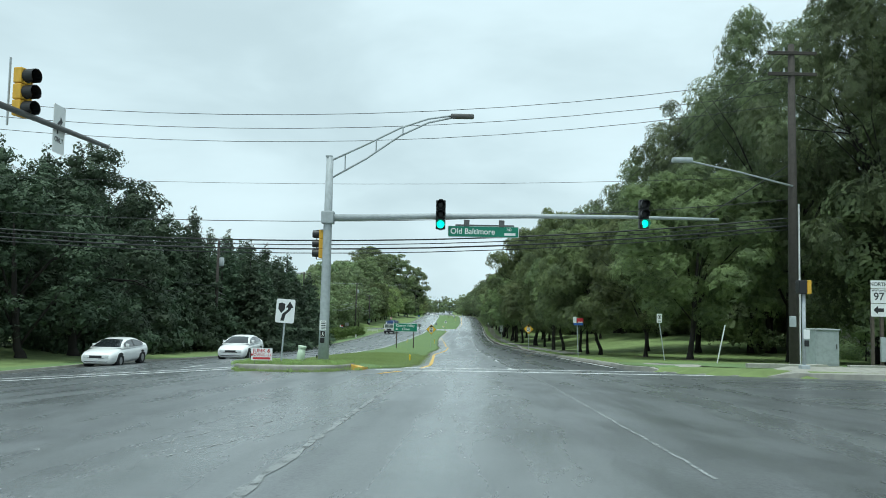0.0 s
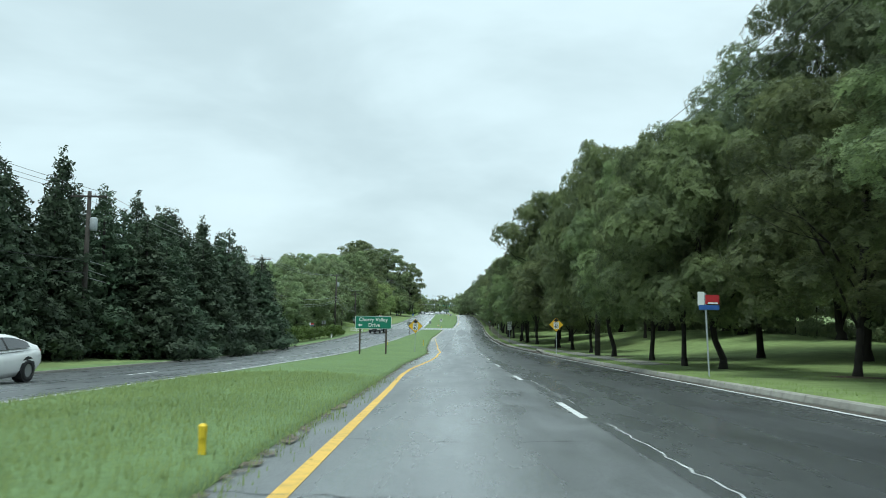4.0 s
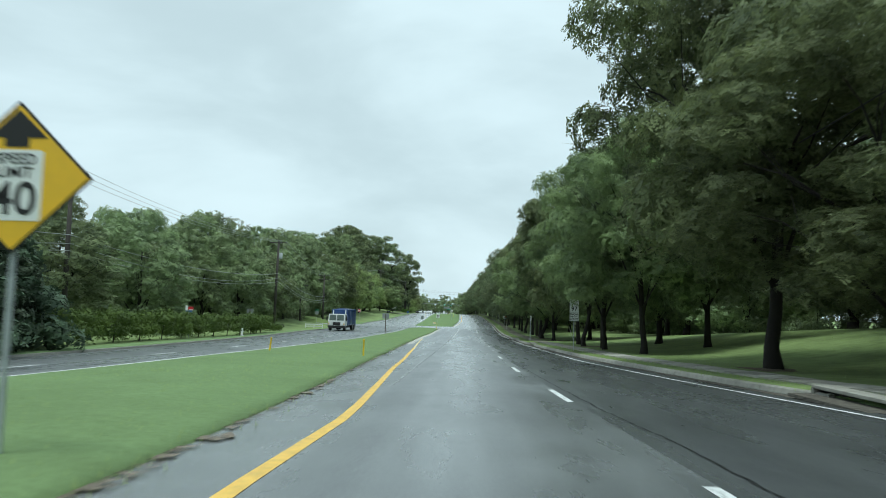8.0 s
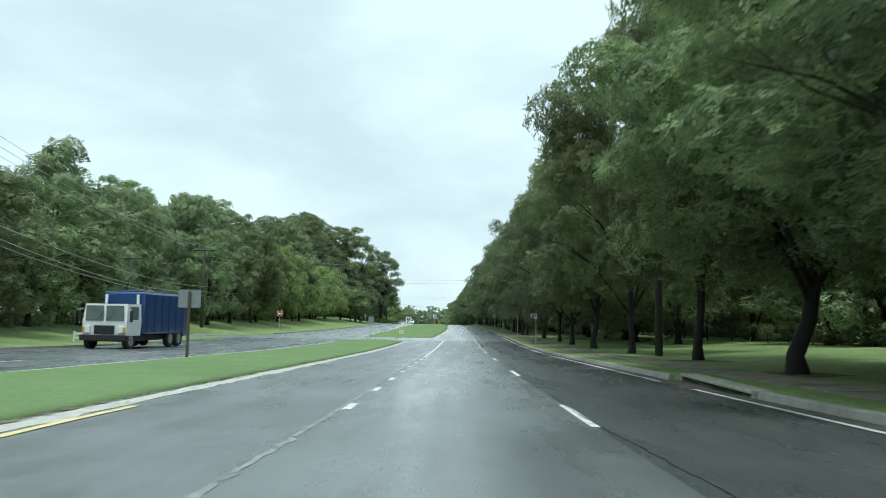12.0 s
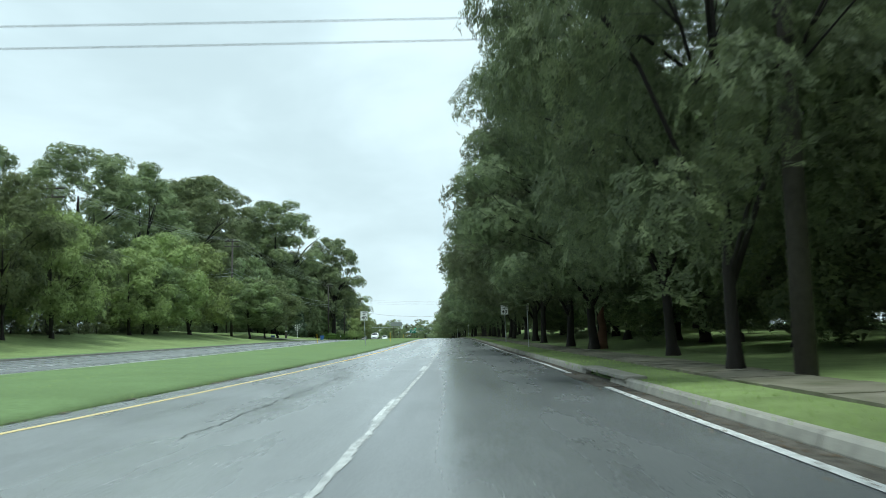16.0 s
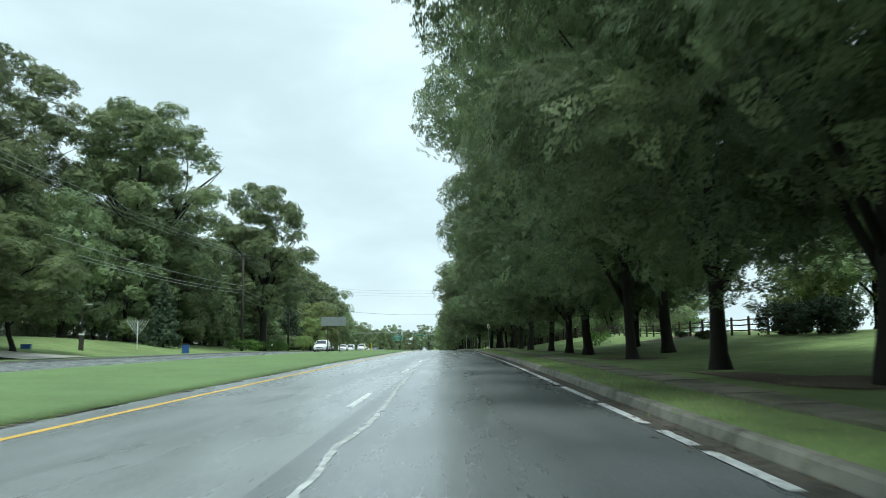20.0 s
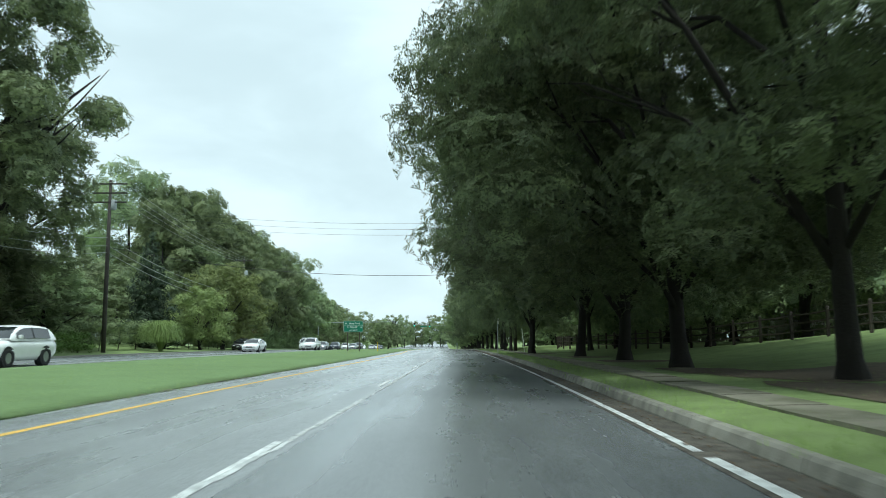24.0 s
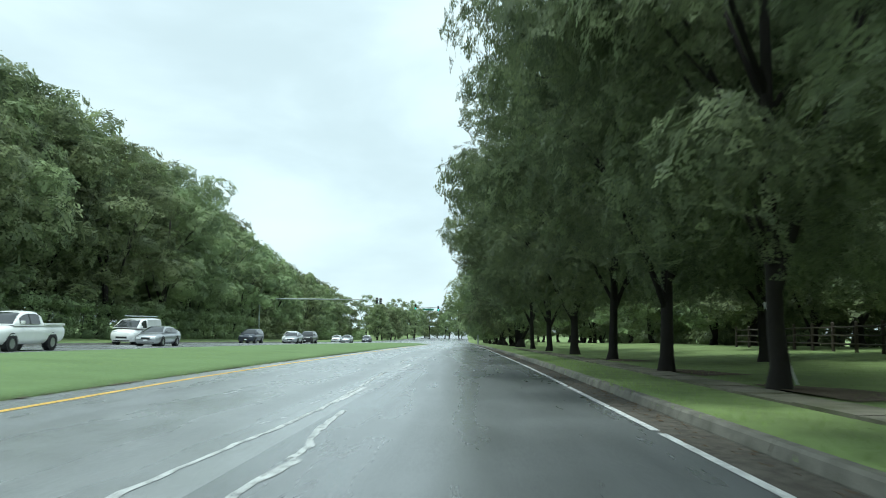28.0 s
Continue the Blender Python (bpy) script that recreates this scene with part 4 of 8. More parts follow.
while y < 740:
    for off in (-31, -38, -46):
        if off == -46 and (y < 240 or 330 < y < 470 or k % 2):
            k += 1
            continue
        if off == -31 and (225 < y < 245 or 340 < y < 428 or 498 < y < 517):
            continue
        if off == -38 and 350 < y < 415:
            continue
        yy = y + rnd.uniform(-3, 3)
        back = (2.5 if y < 240 else 3.0 if y < 340 else 5.0) if y > 150 and off == -31 else 3.5 if y > 240 else 0.0
        h = wood_top(yy) * (0.78 if off == -31 else 0.98 if off == -38 else 1.12) * rnd.uniform(0.84, 1.04)
        grow((LIGHT if k % 2 else STREET) if off == -31 and 265 < y < 340 else EDGE if off == -31 and y < 560 else WOODS, k, off - back + rnd.uniform(-1.5, 1.5), yy, h, max(4.6, h * 0.36))
        k += 1
    y += 8.0 if y < 330 else 10
# tall trees: distance to the right, along, height, reach
for off, y, h, reach in ((-50, 262, 20, 7), (-48, 290, 22, 8), (-50, 318, 23, 8), (-47, 340, 25, 9), (-47, 362, 27, 9), (-46, 381, 30, 10), (-50, 400, 33, 11), (-54, 416, 37, 12), (-40, 428, 33.5, 12), (-48, 440, 30, 11), (-29.5, 455, 29.0, 8.6), (-35, 462, 23, 8.5), (-43, 534, 27, 8), (-43, 556, 25, 8)):
    grow(TALL, k, off, y, h, reach)
    k += 1
for off, y, h in ((-44, 392, 17), (-46, 404, 19), (-42, 412, 17), (-38, 420, 15), (-43, 432, 19), (-36, 438, 16), (-40, 448, 18), (-37, 456, 12), (-39, 470, 11)):
    grow(EDGE, k, off, y, h, 6.0)
    k += 1
for off, y, h in ((-29.9, 361.5, 9.4), (-29.7, 370.7, 10.0), (-29.5, 380.0, 10.2)):
    grow(STREET, k, off, y, h, 5.8)
    k += 1
for off, y, h, reach in ((-34.5, 347, 13.0, 6.5), (-35.0, 336, 12.5, 6.0), (-28.5, 507, 11.5, 6.6), (-28.0, 496, 7.5, 4.0)):
    grow(LIGHT, k, off, y, h, reach)
    k += 1
plant(SPRUCE, 1, -31.0, 488, 0.9)
plant(SPRUCE, 2, -32.5, 417, 0.8)
# the far end of the road
for off, y, s in ((14, 745, 1.0), (16, 775, 1.1), (22, 760, 1.2), (25, 800, 1.2), (-24, 770, .9), (-28, 800, 1.0), (-20, 840, .9), (-36, 830, 1.2), (8, 860, 1.1), (0, 890, 1.1), (-8, 910, 1.2), (-16, 900, 1.1), (14, 880, 1.3), (-26, 880, 1.1), (24, 850, 1.2), (-46, 870, 1.2), (-27, 752, 1.0), (-29, 786, .9), (-27, 820, 1.0), (-28, 850, .9), (11, 800, 1.0), (10, 830, .9), (18, 820, 1.1), (-32, 905, 1.1), (-26, 925, 1.2), (-20, 930, 1.0), (-13, 935, 1.1), (-6, 930, 1.2), (1, 935, 1.1), (8, 930, 1.2), (15, 925, 1.1), (22, 915, 1.2), (30, 905, 1.2)):
    plant(WOODS, k, off, y, s)
    k += 1

# ---- kerbs, sidewalk, corner, cracks ----
def kerb_piece(y0, y1, off_fn, side, mat, parent, height=0.15, width=0.17):
    """One cast kerb length with a sloped face and a rounded top edge; side 1: road to its left."""
    v, f = [], []
    prof = [(0.0, -0.1), (0.0, 0.02), (0.03, height - 0.03), (0.06, height), (width, height), (width, -0.1)]
    n = len(prof)
    for y in (y0, (y0 + y1) / 2, y1):
        for d, z in prof:
            v.append((mid(y) + off_fn(y) + side * d, y, level(y) + z))
    for i in range(2):
        for j in range(n - 1):
            f.append((i * n + j, i * n + j + 1, (i + 1) * n + j + 1, (i + 1) * n + j))
    f.append(tuple(range(n)))
    f.append(tuple(2 * n + k for k in range(n)))
    return mesh_object("kerb_stone", v, f, mat, parent)


kerb_r = empty("kerb_right", (0, 0, 0), label="pale concrete kerb along the lawn, stained at the gutter", category="kerb", kind="structure")
y = 33.0
while y < 560:
    gap = any(a < y + 1.5 < b for a, b in ((92.5, 97.5), (146, 149.6), (167.6, 172), (254.4, 259.0)))
    if not gap:
        kerb_piece(y + 0.012, y + 3.038, curb_right, 1, CONCRETE if y < 270 else KERB_OLD, kerb_r)
    y += 3.05
v, f = [], []
for i, yy in enumerate(np.arange(560, 900, 10.0)):
    for d, z in ((0, -0.1), (0.02, 0.15), (0.18, 0.15)):
        v.append((mid(yy) + curb_right(yy) + d, yy, level(yy) + z))
    if i:
        for j in range(2):
            f.append((3 * i - 3 + j, 3 * i - 2 + j, 3 * i + 1 + j, 3 * i + j))
mesh_object("kerb_run", v, f, CONCRETE, kerb_r)
# gutter pan beside the kerb
v, f = [], []
pts = np.arange(33, 640, 4.0)
for i, yy in enumerate(pts):
    for d in (-0.34 - (0.22 if yy > 400 else 0.0), 0.0):
        v.append((mid(yy) + curb_right(yy) + d, yy, level(yy) + 0.005))
    if i:
        f.append((2 * i - 2, 2 * i - 1, 2 * i + 1, 2 * i))
GUTTER = material("stained_gutter_concrete", (0.12, 0.108, 0.09), 0.85, spots=0.9, scale=6.0, dark=(0.035, 0.03, 0.024), bump=0.7, bump_scale=20.0, big=0.6, big_scale=0.4)
mesh_object("gutter", v, f, GUTTER, kerb_r)
kerb_l = empty("kerb_left", (0, 0, 0), label="low concrete kerb along the far carriageway", category="kerb", kind="structure")
for ya, yb in ((27.0, 222.0), (246.0, 600.0)):
    v, f = [], []
    for i, yy in enumerate(np.arange(ya, yb, 4.0)):
        for d, z in ((0, -0.1), (-0.02, 0.12), (-0.17, 0.12), (-0.17, -0.1)):
            v.append((mid(yy) + road_left(yy) + d, yy, level(yy) - far_dip(yy) + z))
        if i:
            for j in range(3):
                f.append((4 * i - 4 + j, 4 * i - 3 + j, 4 * i + 1 + j, 4 * i + j))
    mesh_object("kerb_run", v, f, CONCRETE, kerb_l)

# storm drain inlets in the right kerb
for ya, yb in ((92.5, 97.5), (146, 149.6), (167.6, 172), (254.4, 259.0)):
    m = (ya + yb) / 2
    o = curb_right(m)
    slope = math.degrees(math.atan2(mid(yb) + curb_right(yb) - mid(ya) - curb_right(ya), yb - ya))
    inlet = empty("storm_drain_inlet", (mid(m) + o, m, level(m)), -slope, "concrete kerb inlet with a dark open throat", "storm drain", "kerb inlets")
    h = (yb - ya) / 2 + 0.15
    # solid black block in place of the shade inside the open throat
    part("throat", box(0.16, -h, -0.3, 0.5, h, 0.12), BLACK, inlet, "dark opening")
    part("lintel", box(-0.02, -h, 0.12, 0.42, h, 0.19, 0.015), CONCRETE, inlet)
    part("apron", box(-0.5, -h, -0.05, 0.16, h, 0.012), GUTTER, inlet)
    for s in (-1, 1):
        part("cheek", box(0.0, s * h - 0.06, -0.2, 0.4, s * h + 0.06, 0.12), CONCRETE, inlet)

# right corner with its wheelchair ramp
corner = empty("pavement_corner", (0, 0, 0), label="pale concrete street corner with a kerb ramp", category="pavement", kind="structure")
arc = []
for k in range(13):
    a = radians(180 + 90 * k / 12)
    arc.append((CORNER[0] + CORNER[2] * math.cos(a), CORNER[1] + CORNER[2] * math.sin(a)))
arc = [(mid(34) + curb_right(34), 34.0)] + arc + [(40.0, 25.0)]


def corner_strip(name, d0, d1, z0, z1, mat, thick=0.12):
    v, f = [], []
    for i, (x, y) in enumerate(arc):
        j = max(0, min(len(arc) - 2, i - 1 if i == len(arc) - 1 else i))
        dx, dy = arc[j + 1][0] - arc[j][0], arc[j + 1][1] - arc[j][1]
        ln = math.hypot(dx, dy)
        nx, ny = -dy / ln, dx / ln
        low = 0.02 if 5 <= i <= 9 else 1.0
        for d, z in ((d0, -0.1), (d0, z0), (d1, z1), (d1, -0.1)):
            zz = z if z < 0 else max(0.015, z * (low if d == d0 or d1 < 0.3 else (0.4 if low < 1 else 1.0)))
            v.append((x + nx * d, y + ny * d, level(y) + zz))
        if i:
            for q in range(3):
                f.append((4 * i - 4 + q, 4 * i - 3 + q, 4 * i + 1 + q, 4 * i + q))
    return mesh_object(name, v, f, mat, corner)


corner_strip("kerb", 0.0, 0.18, 0.15, 0.15, CONCRETE)
corner_strip("walk", 0.18, 2.3, 0.152, 0.2, CONCRETE)
full_arc = arc
arc = full_arc[:6]
corner_strip("grass_tongue", 0.2, 1.15, 0.175, 0.19, GRASS)
arc = full_arc
# grass fill behind the corner
v = [(mid(34) + curb_right(34) + 1.6, 34.2)] + [(CORNER[0] + (CORNER[2] - 2.1) * math.cos(radians(180 + 90 * k / 8)), CORNER[1] + (CORNER[2] - 2.1) * math.sin(radians(180 + 90 * k / 8))) for k in range(9)] + [(40, 25.9), (40, 34.2)]
mesh_object("corner_grass", [(x, y, level(y) + 0.21) for x, y in v], [tuple(range(len(v)))], GRASS, corner)
ya = 27.4
part("kerb_block", box(10.6, ya, level(27) - 0.1, 13.4, ya + 0.2, level(27) + 0.34, 0.02), CONCRETE, corner)
part("kerb_block", box(14.0, ya - 0.3, level(27) - 0.1, 20.0, ya - 0.1, level(27) + 0.36, 0.02), CONCRETE, corner)
part("warning_pad", box(11.6, 25.7, level(26) - 0.05, 13.4, 26.9, level(26) + 0.12), material("faded_yellow_pad", (0.62, 0.45, 0.18), 0.7, spots=0.6, scale=4), corner, "faded yellow tactile pad")

# the median's nose: rough kerb and a yellow end
nose = empty("median_nose", (0, 0, 0), label="weedy concrete island nose with faded yellow end", category="kerb", kind="structure")
nose_line = [(-5.9, 23.4), (-6.0, 22.6), (-5.7, 22.05), (-5.0, 21.75), (-4.3, 21.7), (-3.6, 22.0), (-3.1, 22.55), (-2.87, 23.3), (-2.78, 23.9)]
for i, (a, b) in enumerate(zip(nose_line, nose_line[1:])):
    d = Vector((b[0] - a[0], b[1] - a[1], 0)).normalized()
    nn = Vector((-d.y, d.x, 0)) * 0.22
    v = []
    for q in (a, b):
        z = level(q[1])
        for w, h in ((0.0, -0.1), (0.02, 0.13), (0.06, 0.16), (1.0, 0.17), (1.0, -0.1)):
            v.append((q[0] + nn.x * w, q[1] + nn.y * w, z + h))
    mesh_object("kerb_stone", v, [(0, 1, 6, 5), (1, 2, 7, 6), (2, 3, 8, 7), (3, 4, 9, 8), (0, 1, 2, 3, 4), (5, 6, 7, 8, 9)], CONCRETE, nose)
v = [(-2.78, 23.85), (-2.5, 23.8), (-2.36, 24.6), (-2.42, 25.5), (-2.72, 24.9)]
part_top = [(x, y, level(y) + (0.165 if x < -2.7 and y < 24 else 0.08 if y < 24.7 else 0.03 if y > 25 else 0.12)) for x, y in v]
pad = [(-3.3, 23.6), (-2.85, 23.5), (-2.79, 24.9), (-3.25, 25.0)]
mesh_object("ramp_pad", [(x, y, level(y) + 0.165) for x, y in pad] + [(x, y, level(y) - 0.1) for x, y in pad], [(0, 1, 2, 3)] + [(k, (k + 1) % 4, 4 + (k + 1) % 4, 4 + k) for k in range(4)], CONCRETE, nose)
mesh_object("yellow_ramp", part_top + [(x, y, level(y) - 0.1) for x, y in v], [(0, 1, 2, 3, 4)] + [(k, (k + 1) % 5, 5 + (k + 1) % 5, 5 + k) for k in range(5)], YELLOW_LINE, nose)

# sidewalk slabs along the lawn
walkway = empty("pavement_right", (0, 0, 0), label="damp concrete sidewalk between verge and trees", category="pavement", kind="structure")
y, k = 62.2, 0
while y < 556:
    v = []
    for yy in (y + 0.012, y + 1.788):
        for d in (walk_near(yy), walk_far(yy)):
            o = curb_right(yy) + d
            v.append((mid(yy) + o, yy, level(yy) + verge(o, yy) + 0.035 + 0.008 * ((k * 7) % 3)))
    low = [(p[0], p[1], p[2] - 0.12) for p in v]
    mesh_object("slab", v + low, [(0, 1, 3, 2), (0, 4, 5, 1), (1, 5, 7, 3), (3, 7, 6, 2), (2, 6, 4, 0)], WALK_PALE if y < 152 else WALKWAY, walkway)
    y += 1.8
    k += 1

# cracks and sealed joints in the carriageway
cracks = empty("road_cracks", (0, 0, 0), label="pale washed-out joints and dark tar seals in the asphalt", category="road crack", kind="structure")
joint = along([(200, 0.05), (223, 0.02), (236, -0.02), (266.6, 0.12), (270, 0.04), (297, 0.0), (320, -0.1)])
late_joint = along([(400, -0.2), (410.3, -0.2), (413, -0.11), (423, -0.02), (469, -0.06), (473.3, 0.0), (485, -0.36), (488.3, -0.42), (492.4, -0.26), (495, -0.23), (509.6, -0.6), (525, -0.95)])
side_joint = along([(486, 0.34), (488.4, 0.29), (489.5, 0.36), (490.3, 0.3), (491.5, 0.19), (493.7, 0.11)])
bend = along([(328, 0.3), (329.9, 0.34), (331, 0.33), (332.1, 0.26), (334, 0.37), (336.7, 0.33), (342, 0.2), (352, 0.1)])
tar_line = along([(60, 0.1), (86, 0.3), (90, 0.35), (93.6, 0.23), (105, 0.15), (128, 0.14), (135, 0.1), (158, 0.2), (160.6, 0.13), (163, 0.04), (185, 0.05)])
for name, off, y0, y1, w, mat, wob, seed in (
        ("pale_joint", along([(2, -2.93), (15, -3.04), (19, -3.0), (23, -2.91), (26, -2.94)]), 2, 26, 0.09, SOFT_JOINT, 0.06, 1.0), ("pale_joint", along([(6, 0.4), (18, 0.3), (26.5, 0.08)]), 6, 26.5, 0.05, SOFT_JOINT, 0.04, 2.0), ("pale_joint", 0.2, 29, 37.5, 0.03, PALE_CRACK, 0.08, 22.0), ("pale_joint", 0.25, 41, 50, 0.02, PALE_CRACK, 0.06, 23.0),
        ("pale_joint", -3.34, 98, 230, 0.10, SOFT_JOINT, 0.07, 3.0), ("pale_joint", joint, 200, 320, 0.10, PALE_CRACK, 0.05, 4.0),
        ("pale_joint", bend, 328, 352, 0.09, PALE_CRACK, 0.06, 5.0), ("pale_joint", 0.05, 352, 400, 0.05, PALE_CRACK, 0.1, 15.0), ("pale_joint", late_joint, 400, 525, 0.085, PALE_CRACK, 0.07, 6.0),
        ("pale_joint", side_joint, 486, 493.8, 0.09, PALE_CRACK, 0.08, 7.0),
        ("tar_seal", tar_line, 60, 128, 0.045, TAR, 0.05, 9.0), ("tar_seal", lambda q: tar_line(q) + 0.16, 116, 127, 0.05, TAR, 0.08, 10.0), ("tar_seal", tar_line, 150, 168, 0.03, TAR, 0.06, 11.0),
        ("tar_seal", -1.9, 248, 262, 0.03, TAR, 0.2, 12.0)):
    line_strip(name, off if callable(off) else (lambda o: (lambda q: o))(off), y0, y1, w, mat, up=0.0045, step=0.22, parent=cracks, wobble=wob, seed=seed)
rc = random.Random(8)


def crack(points, width, mat, seed):
    """A ragged washed-out crack through places given as (x, y)."""
    rk = random.Random(seed)
    v, f = [], []
    for (xa, ya), (xb, yb) in zip(points, points[1:]):
        n = max(2, int(math.hypot(xb - xa, yb - ya) / 0.12))
        nx, ny = (yb - ya), -(xb - xa)
        ln = math.hypot(nx, ny)
        for i in range(n):
            t = i / n
            o = rk.uniform(-0.045, 0.045)
            w = width * rk.uniform(0.15, 0.75)
            x, y = xa + (xb - xa) * t + o * nx / ln, ya + (yb - ya) * t + o * ny / ln
            for q in (-w, w):
                v.append((x + q * nx / ln, y + q * ny / ln, level(y) + 0.0045))
    f = [(2 * i, 2 * i + 1, 2 * i + 3, 2 * i + 2) for i in range(len(v) // 2 - 1)]
    mesh_object("pale_crack", v, f, mat, cracks)


for k, (pts, w) in enumerate((
        ([(-1.3, 12.0), (-1.6, 11.6), (-1.92, 10.2), (-2.1, 8.8), (-2.45, 8.1), (-2.6, 7.2)], 0.022),
        ([(-1.28, 12.6), (-1.75, 12.3), (-2.15, 11.3)], 0.016), ([(-2.0, 10.0), (-2.5, 9.9), (-2.75, 9.2)], 0.014),
        ([(-3.05, 15.2), (-3.2, 12.6), (-3.3, 10.7), (-3.55, 9.4)], 0.018), ([(-1.4, 8.9), (-1.75, 8.0), (-2.05, 7.4), (-2.3, 6.4)], 0.02),
        ([(-1.2, 14.4), (-1.7, 14.6), (-2.2, 14.0)], 0.012), ([(-1.3, 10.6), (-1.62, 10.2), (-1.7, 9.2), (-2.0, 8.9)], 0.014),
        ([(-1.15, 15.8), (-1.45, 16.2), (-2.0, 15.7)], 0.01), ([(-2.2, 8.6), (-2.9, 8.4), (-3.3, 7.6)], 0.014),
        ([(-0.95, 21.5), (-0.85, 23.0), (-0.6, 25.0), (-0.45, 26.6)], 0.016), ([(3.0, 26.0), (3.2, 29.0), (3.1, 31.0)], 0.012))):
    crack(pts, w, HAIRLINE, 40 + k)
for k in range(26):
    x0, y0 = rc.uniform(-4.2, -0.9), rc.uniform(6.5, 18)
    ang = rc.uniform(0, 6.28)
    crack([(x0, y0), (x0 + 0.35 * math.cos(ang), y0 + 0.35 * math.sin(ang)), (x0 + 0.6 * math.cos(ang + 0.6), y0 + 0.6 * math.sin(ang + 0.6))], 0.008, HAIRLINE, 80 + k)
# cross joints of old patches
for y0, x0, x1, w in ((32.4, -1.2, 3.8, 0.02), (35.5, -0.6, 2.4, 0.014), (58.0, -2.0, 1.4, 0.012)):
    crack([(x0, y0), ((x0 + x1) / 2, y0 - 0.25), (x1, y0 + 0.1)], w, TAR, int(y0))

# soil and gravel along the median's edge, pale apron beside the turning lane
line_strip("soil_edge", lambda q: median_right(q) + 0.02, 27, 226, 0.3, EDGE_SOIL, up=0.02, step=0.5, parent=cracks, wobble=0.12, seed=31.0)
line_strip("soil_edge", lambda q: median_right(q) + 0.02, 243, 540, 0.18, EDGE_SOIL, up=0.02, step=0.5, parent=cracks, wobble=0.10, seed=32.0)
WASHED = material("washed_pale_gravel", (0.5, 0.49, 0.45), 0.9, spots=0.7, scale=4.0, dark=(0.3, 0.29, 0.26), bump=0.5, bump_scale=30)
line_strip("pale_apron", lambda q: median_right(q) + 0.3, 140, 227, 0.5, WASHED, up=0.004, step=0.6, parent=cracks, wobble=0.12, seed=33.0)
# bare soil rings round the right-hand trunks, fallen leaves along the gutter
v, f = [], []
for off, yy, r in ((8.4, 338, 1.8), (6.9, 341, 1.8), (8.2, 355, 1.7), (8.6, 367, 1.7), (8.2, 379, 1.7), (18.4, 382, 3.0), (8.0, 391, 1.7), (8.4, 404, 1.7), (8.0, 417.5, 2.2), (10.0, 422.5, 2.4), (7.6, 426, 1.9), (8.2, 436, 1.8), (7.8, 445, 1.8), (6.6, 459, 1.9), (6.9, 476.5, 1.6), (7.4, 489, 1.7), (7.0, 496.8, 1.9), (7.0, 504, 1.8), (7.6, 515, 1.7), (10.7, 43, 1.1), (9.9, 50, .9), (8.6, 79.5, 1.2), (7.7, 107.5, 1.3), (7.6, 140, 1.4), (7.6, 164.5, 1.4), (7.2, 173.5, 1.3), (8.0, 184, 1.3)):
    base = len(v)
    v.append(tuple(at(off, yy, 0.05)))
    for k in range(14):
        a = 2 * math.pi * k / 14
        rr = r * (0.8 + 0.45 * abs(noise.noise(Vector((a * 2, yy, 0)))) * 2)
        p = at(max(off + rr * math.cos(a), curb_right(yy) + 2.85), yy + rr * 1.25 * math.sin(a), 0.012)
        v.append(tuple(p))
    for k in range(14):
        f.append((base, base + 1 + k, base + 1 + (k + 1) % 14))
tagged(mesh_object("mulch_beds", v, f, SOIL, smooth=True), "dark bare soil rings round the tree trunks", "soil", kind="stuff")
LITTER = material("fallen_leaves", (0.13, 0.085, 0.045), 0.9, spots=0.5, scale=20)
v, f = [], []
for k in range(3200):
    yy = rc.uniform(190, 540)
    o = curb_right(yy) - abs(rc.gauss(0, 0.28)) - 0.03
    x = mid(yy) + o
    a, s = rc.uniform(0, 6.28), rc.uniform(0.02, 0.06)
    b = len(v)
    for q in range(4):
        v.append((x + s * math.cos(a + q * 1.57) * (1 if q % 2 else 0.55), yy + s * math.sin(a + q * 1.57) * (1 if q % 2 else 0.55), level(yy) + 0.012 + 0.012 * (q % 2)))
    f.append((b, b + 1, b + 2, b + 3))
tagged(mesh_object("gutter_litter", v, f, LITTER), "brown fallen leaves and grit along the gutter", "leaf litter", kind="stuff")

# ---- signals, signs, poles ----
def spot(x, y, up=0.0):
    return Vector((x, y, ground_z(x, y) + up))


def signal_head(parent, x, y, z, housing=BLACK, face=0.0, green=True, name="signal_head"):
    """Three-lens signal; its face is towards -y before the turn."""
    head = new(name)
    head.parent = parent
    head.matrix_basis = Matrix.Translation((x, y, z)) @ Matrix.Rotation(radians(face), 4, "Z")
    for k in range(3):
        zc = 0.345 - 0.345 * k
        part("housing", box(-0.17, -0.02, zc - 0.168, 0.17, 0.19, zc + 0.168, 0.03), housing, head)
        lens = GREEN_LIGHT if (green and k == 2) else BLACK
        bm = bmesh.new()
        bmesh.ops.create_uvsphere(bm, u_segments=16, v_segments=8, radius=0.14, matrix=Matrix.Translation((0, -0.02, zc)) @ Matrix.Diagonal((1, 0.35, 1, 1)))
        part("lens", bm, lens, head, "glowing green lens" if lens is GREEN_LIGHT else "dark lens", smooth=True)
        bm = bmesh.new()
        n = 18
        ring = [[bm.verts.new((r * math.cos(radians(-50 + 280 * i / n)), yy, zc + r * math.sin(radians(-50 + 280 * i / n)))) for i in range(n + 1)] for r, yy in ((0.155, -0.02), (0.155, -0.26), (0.148, -0.26), (0.148, -0.02))]
        for a, b in zip(ring, ring[1:]):
            for i in range(n):
                bm.faces.new((a[i], a[i + 1], b[i + 1], b[i]))
        part("visor", bm, BLACK, head)
    return head


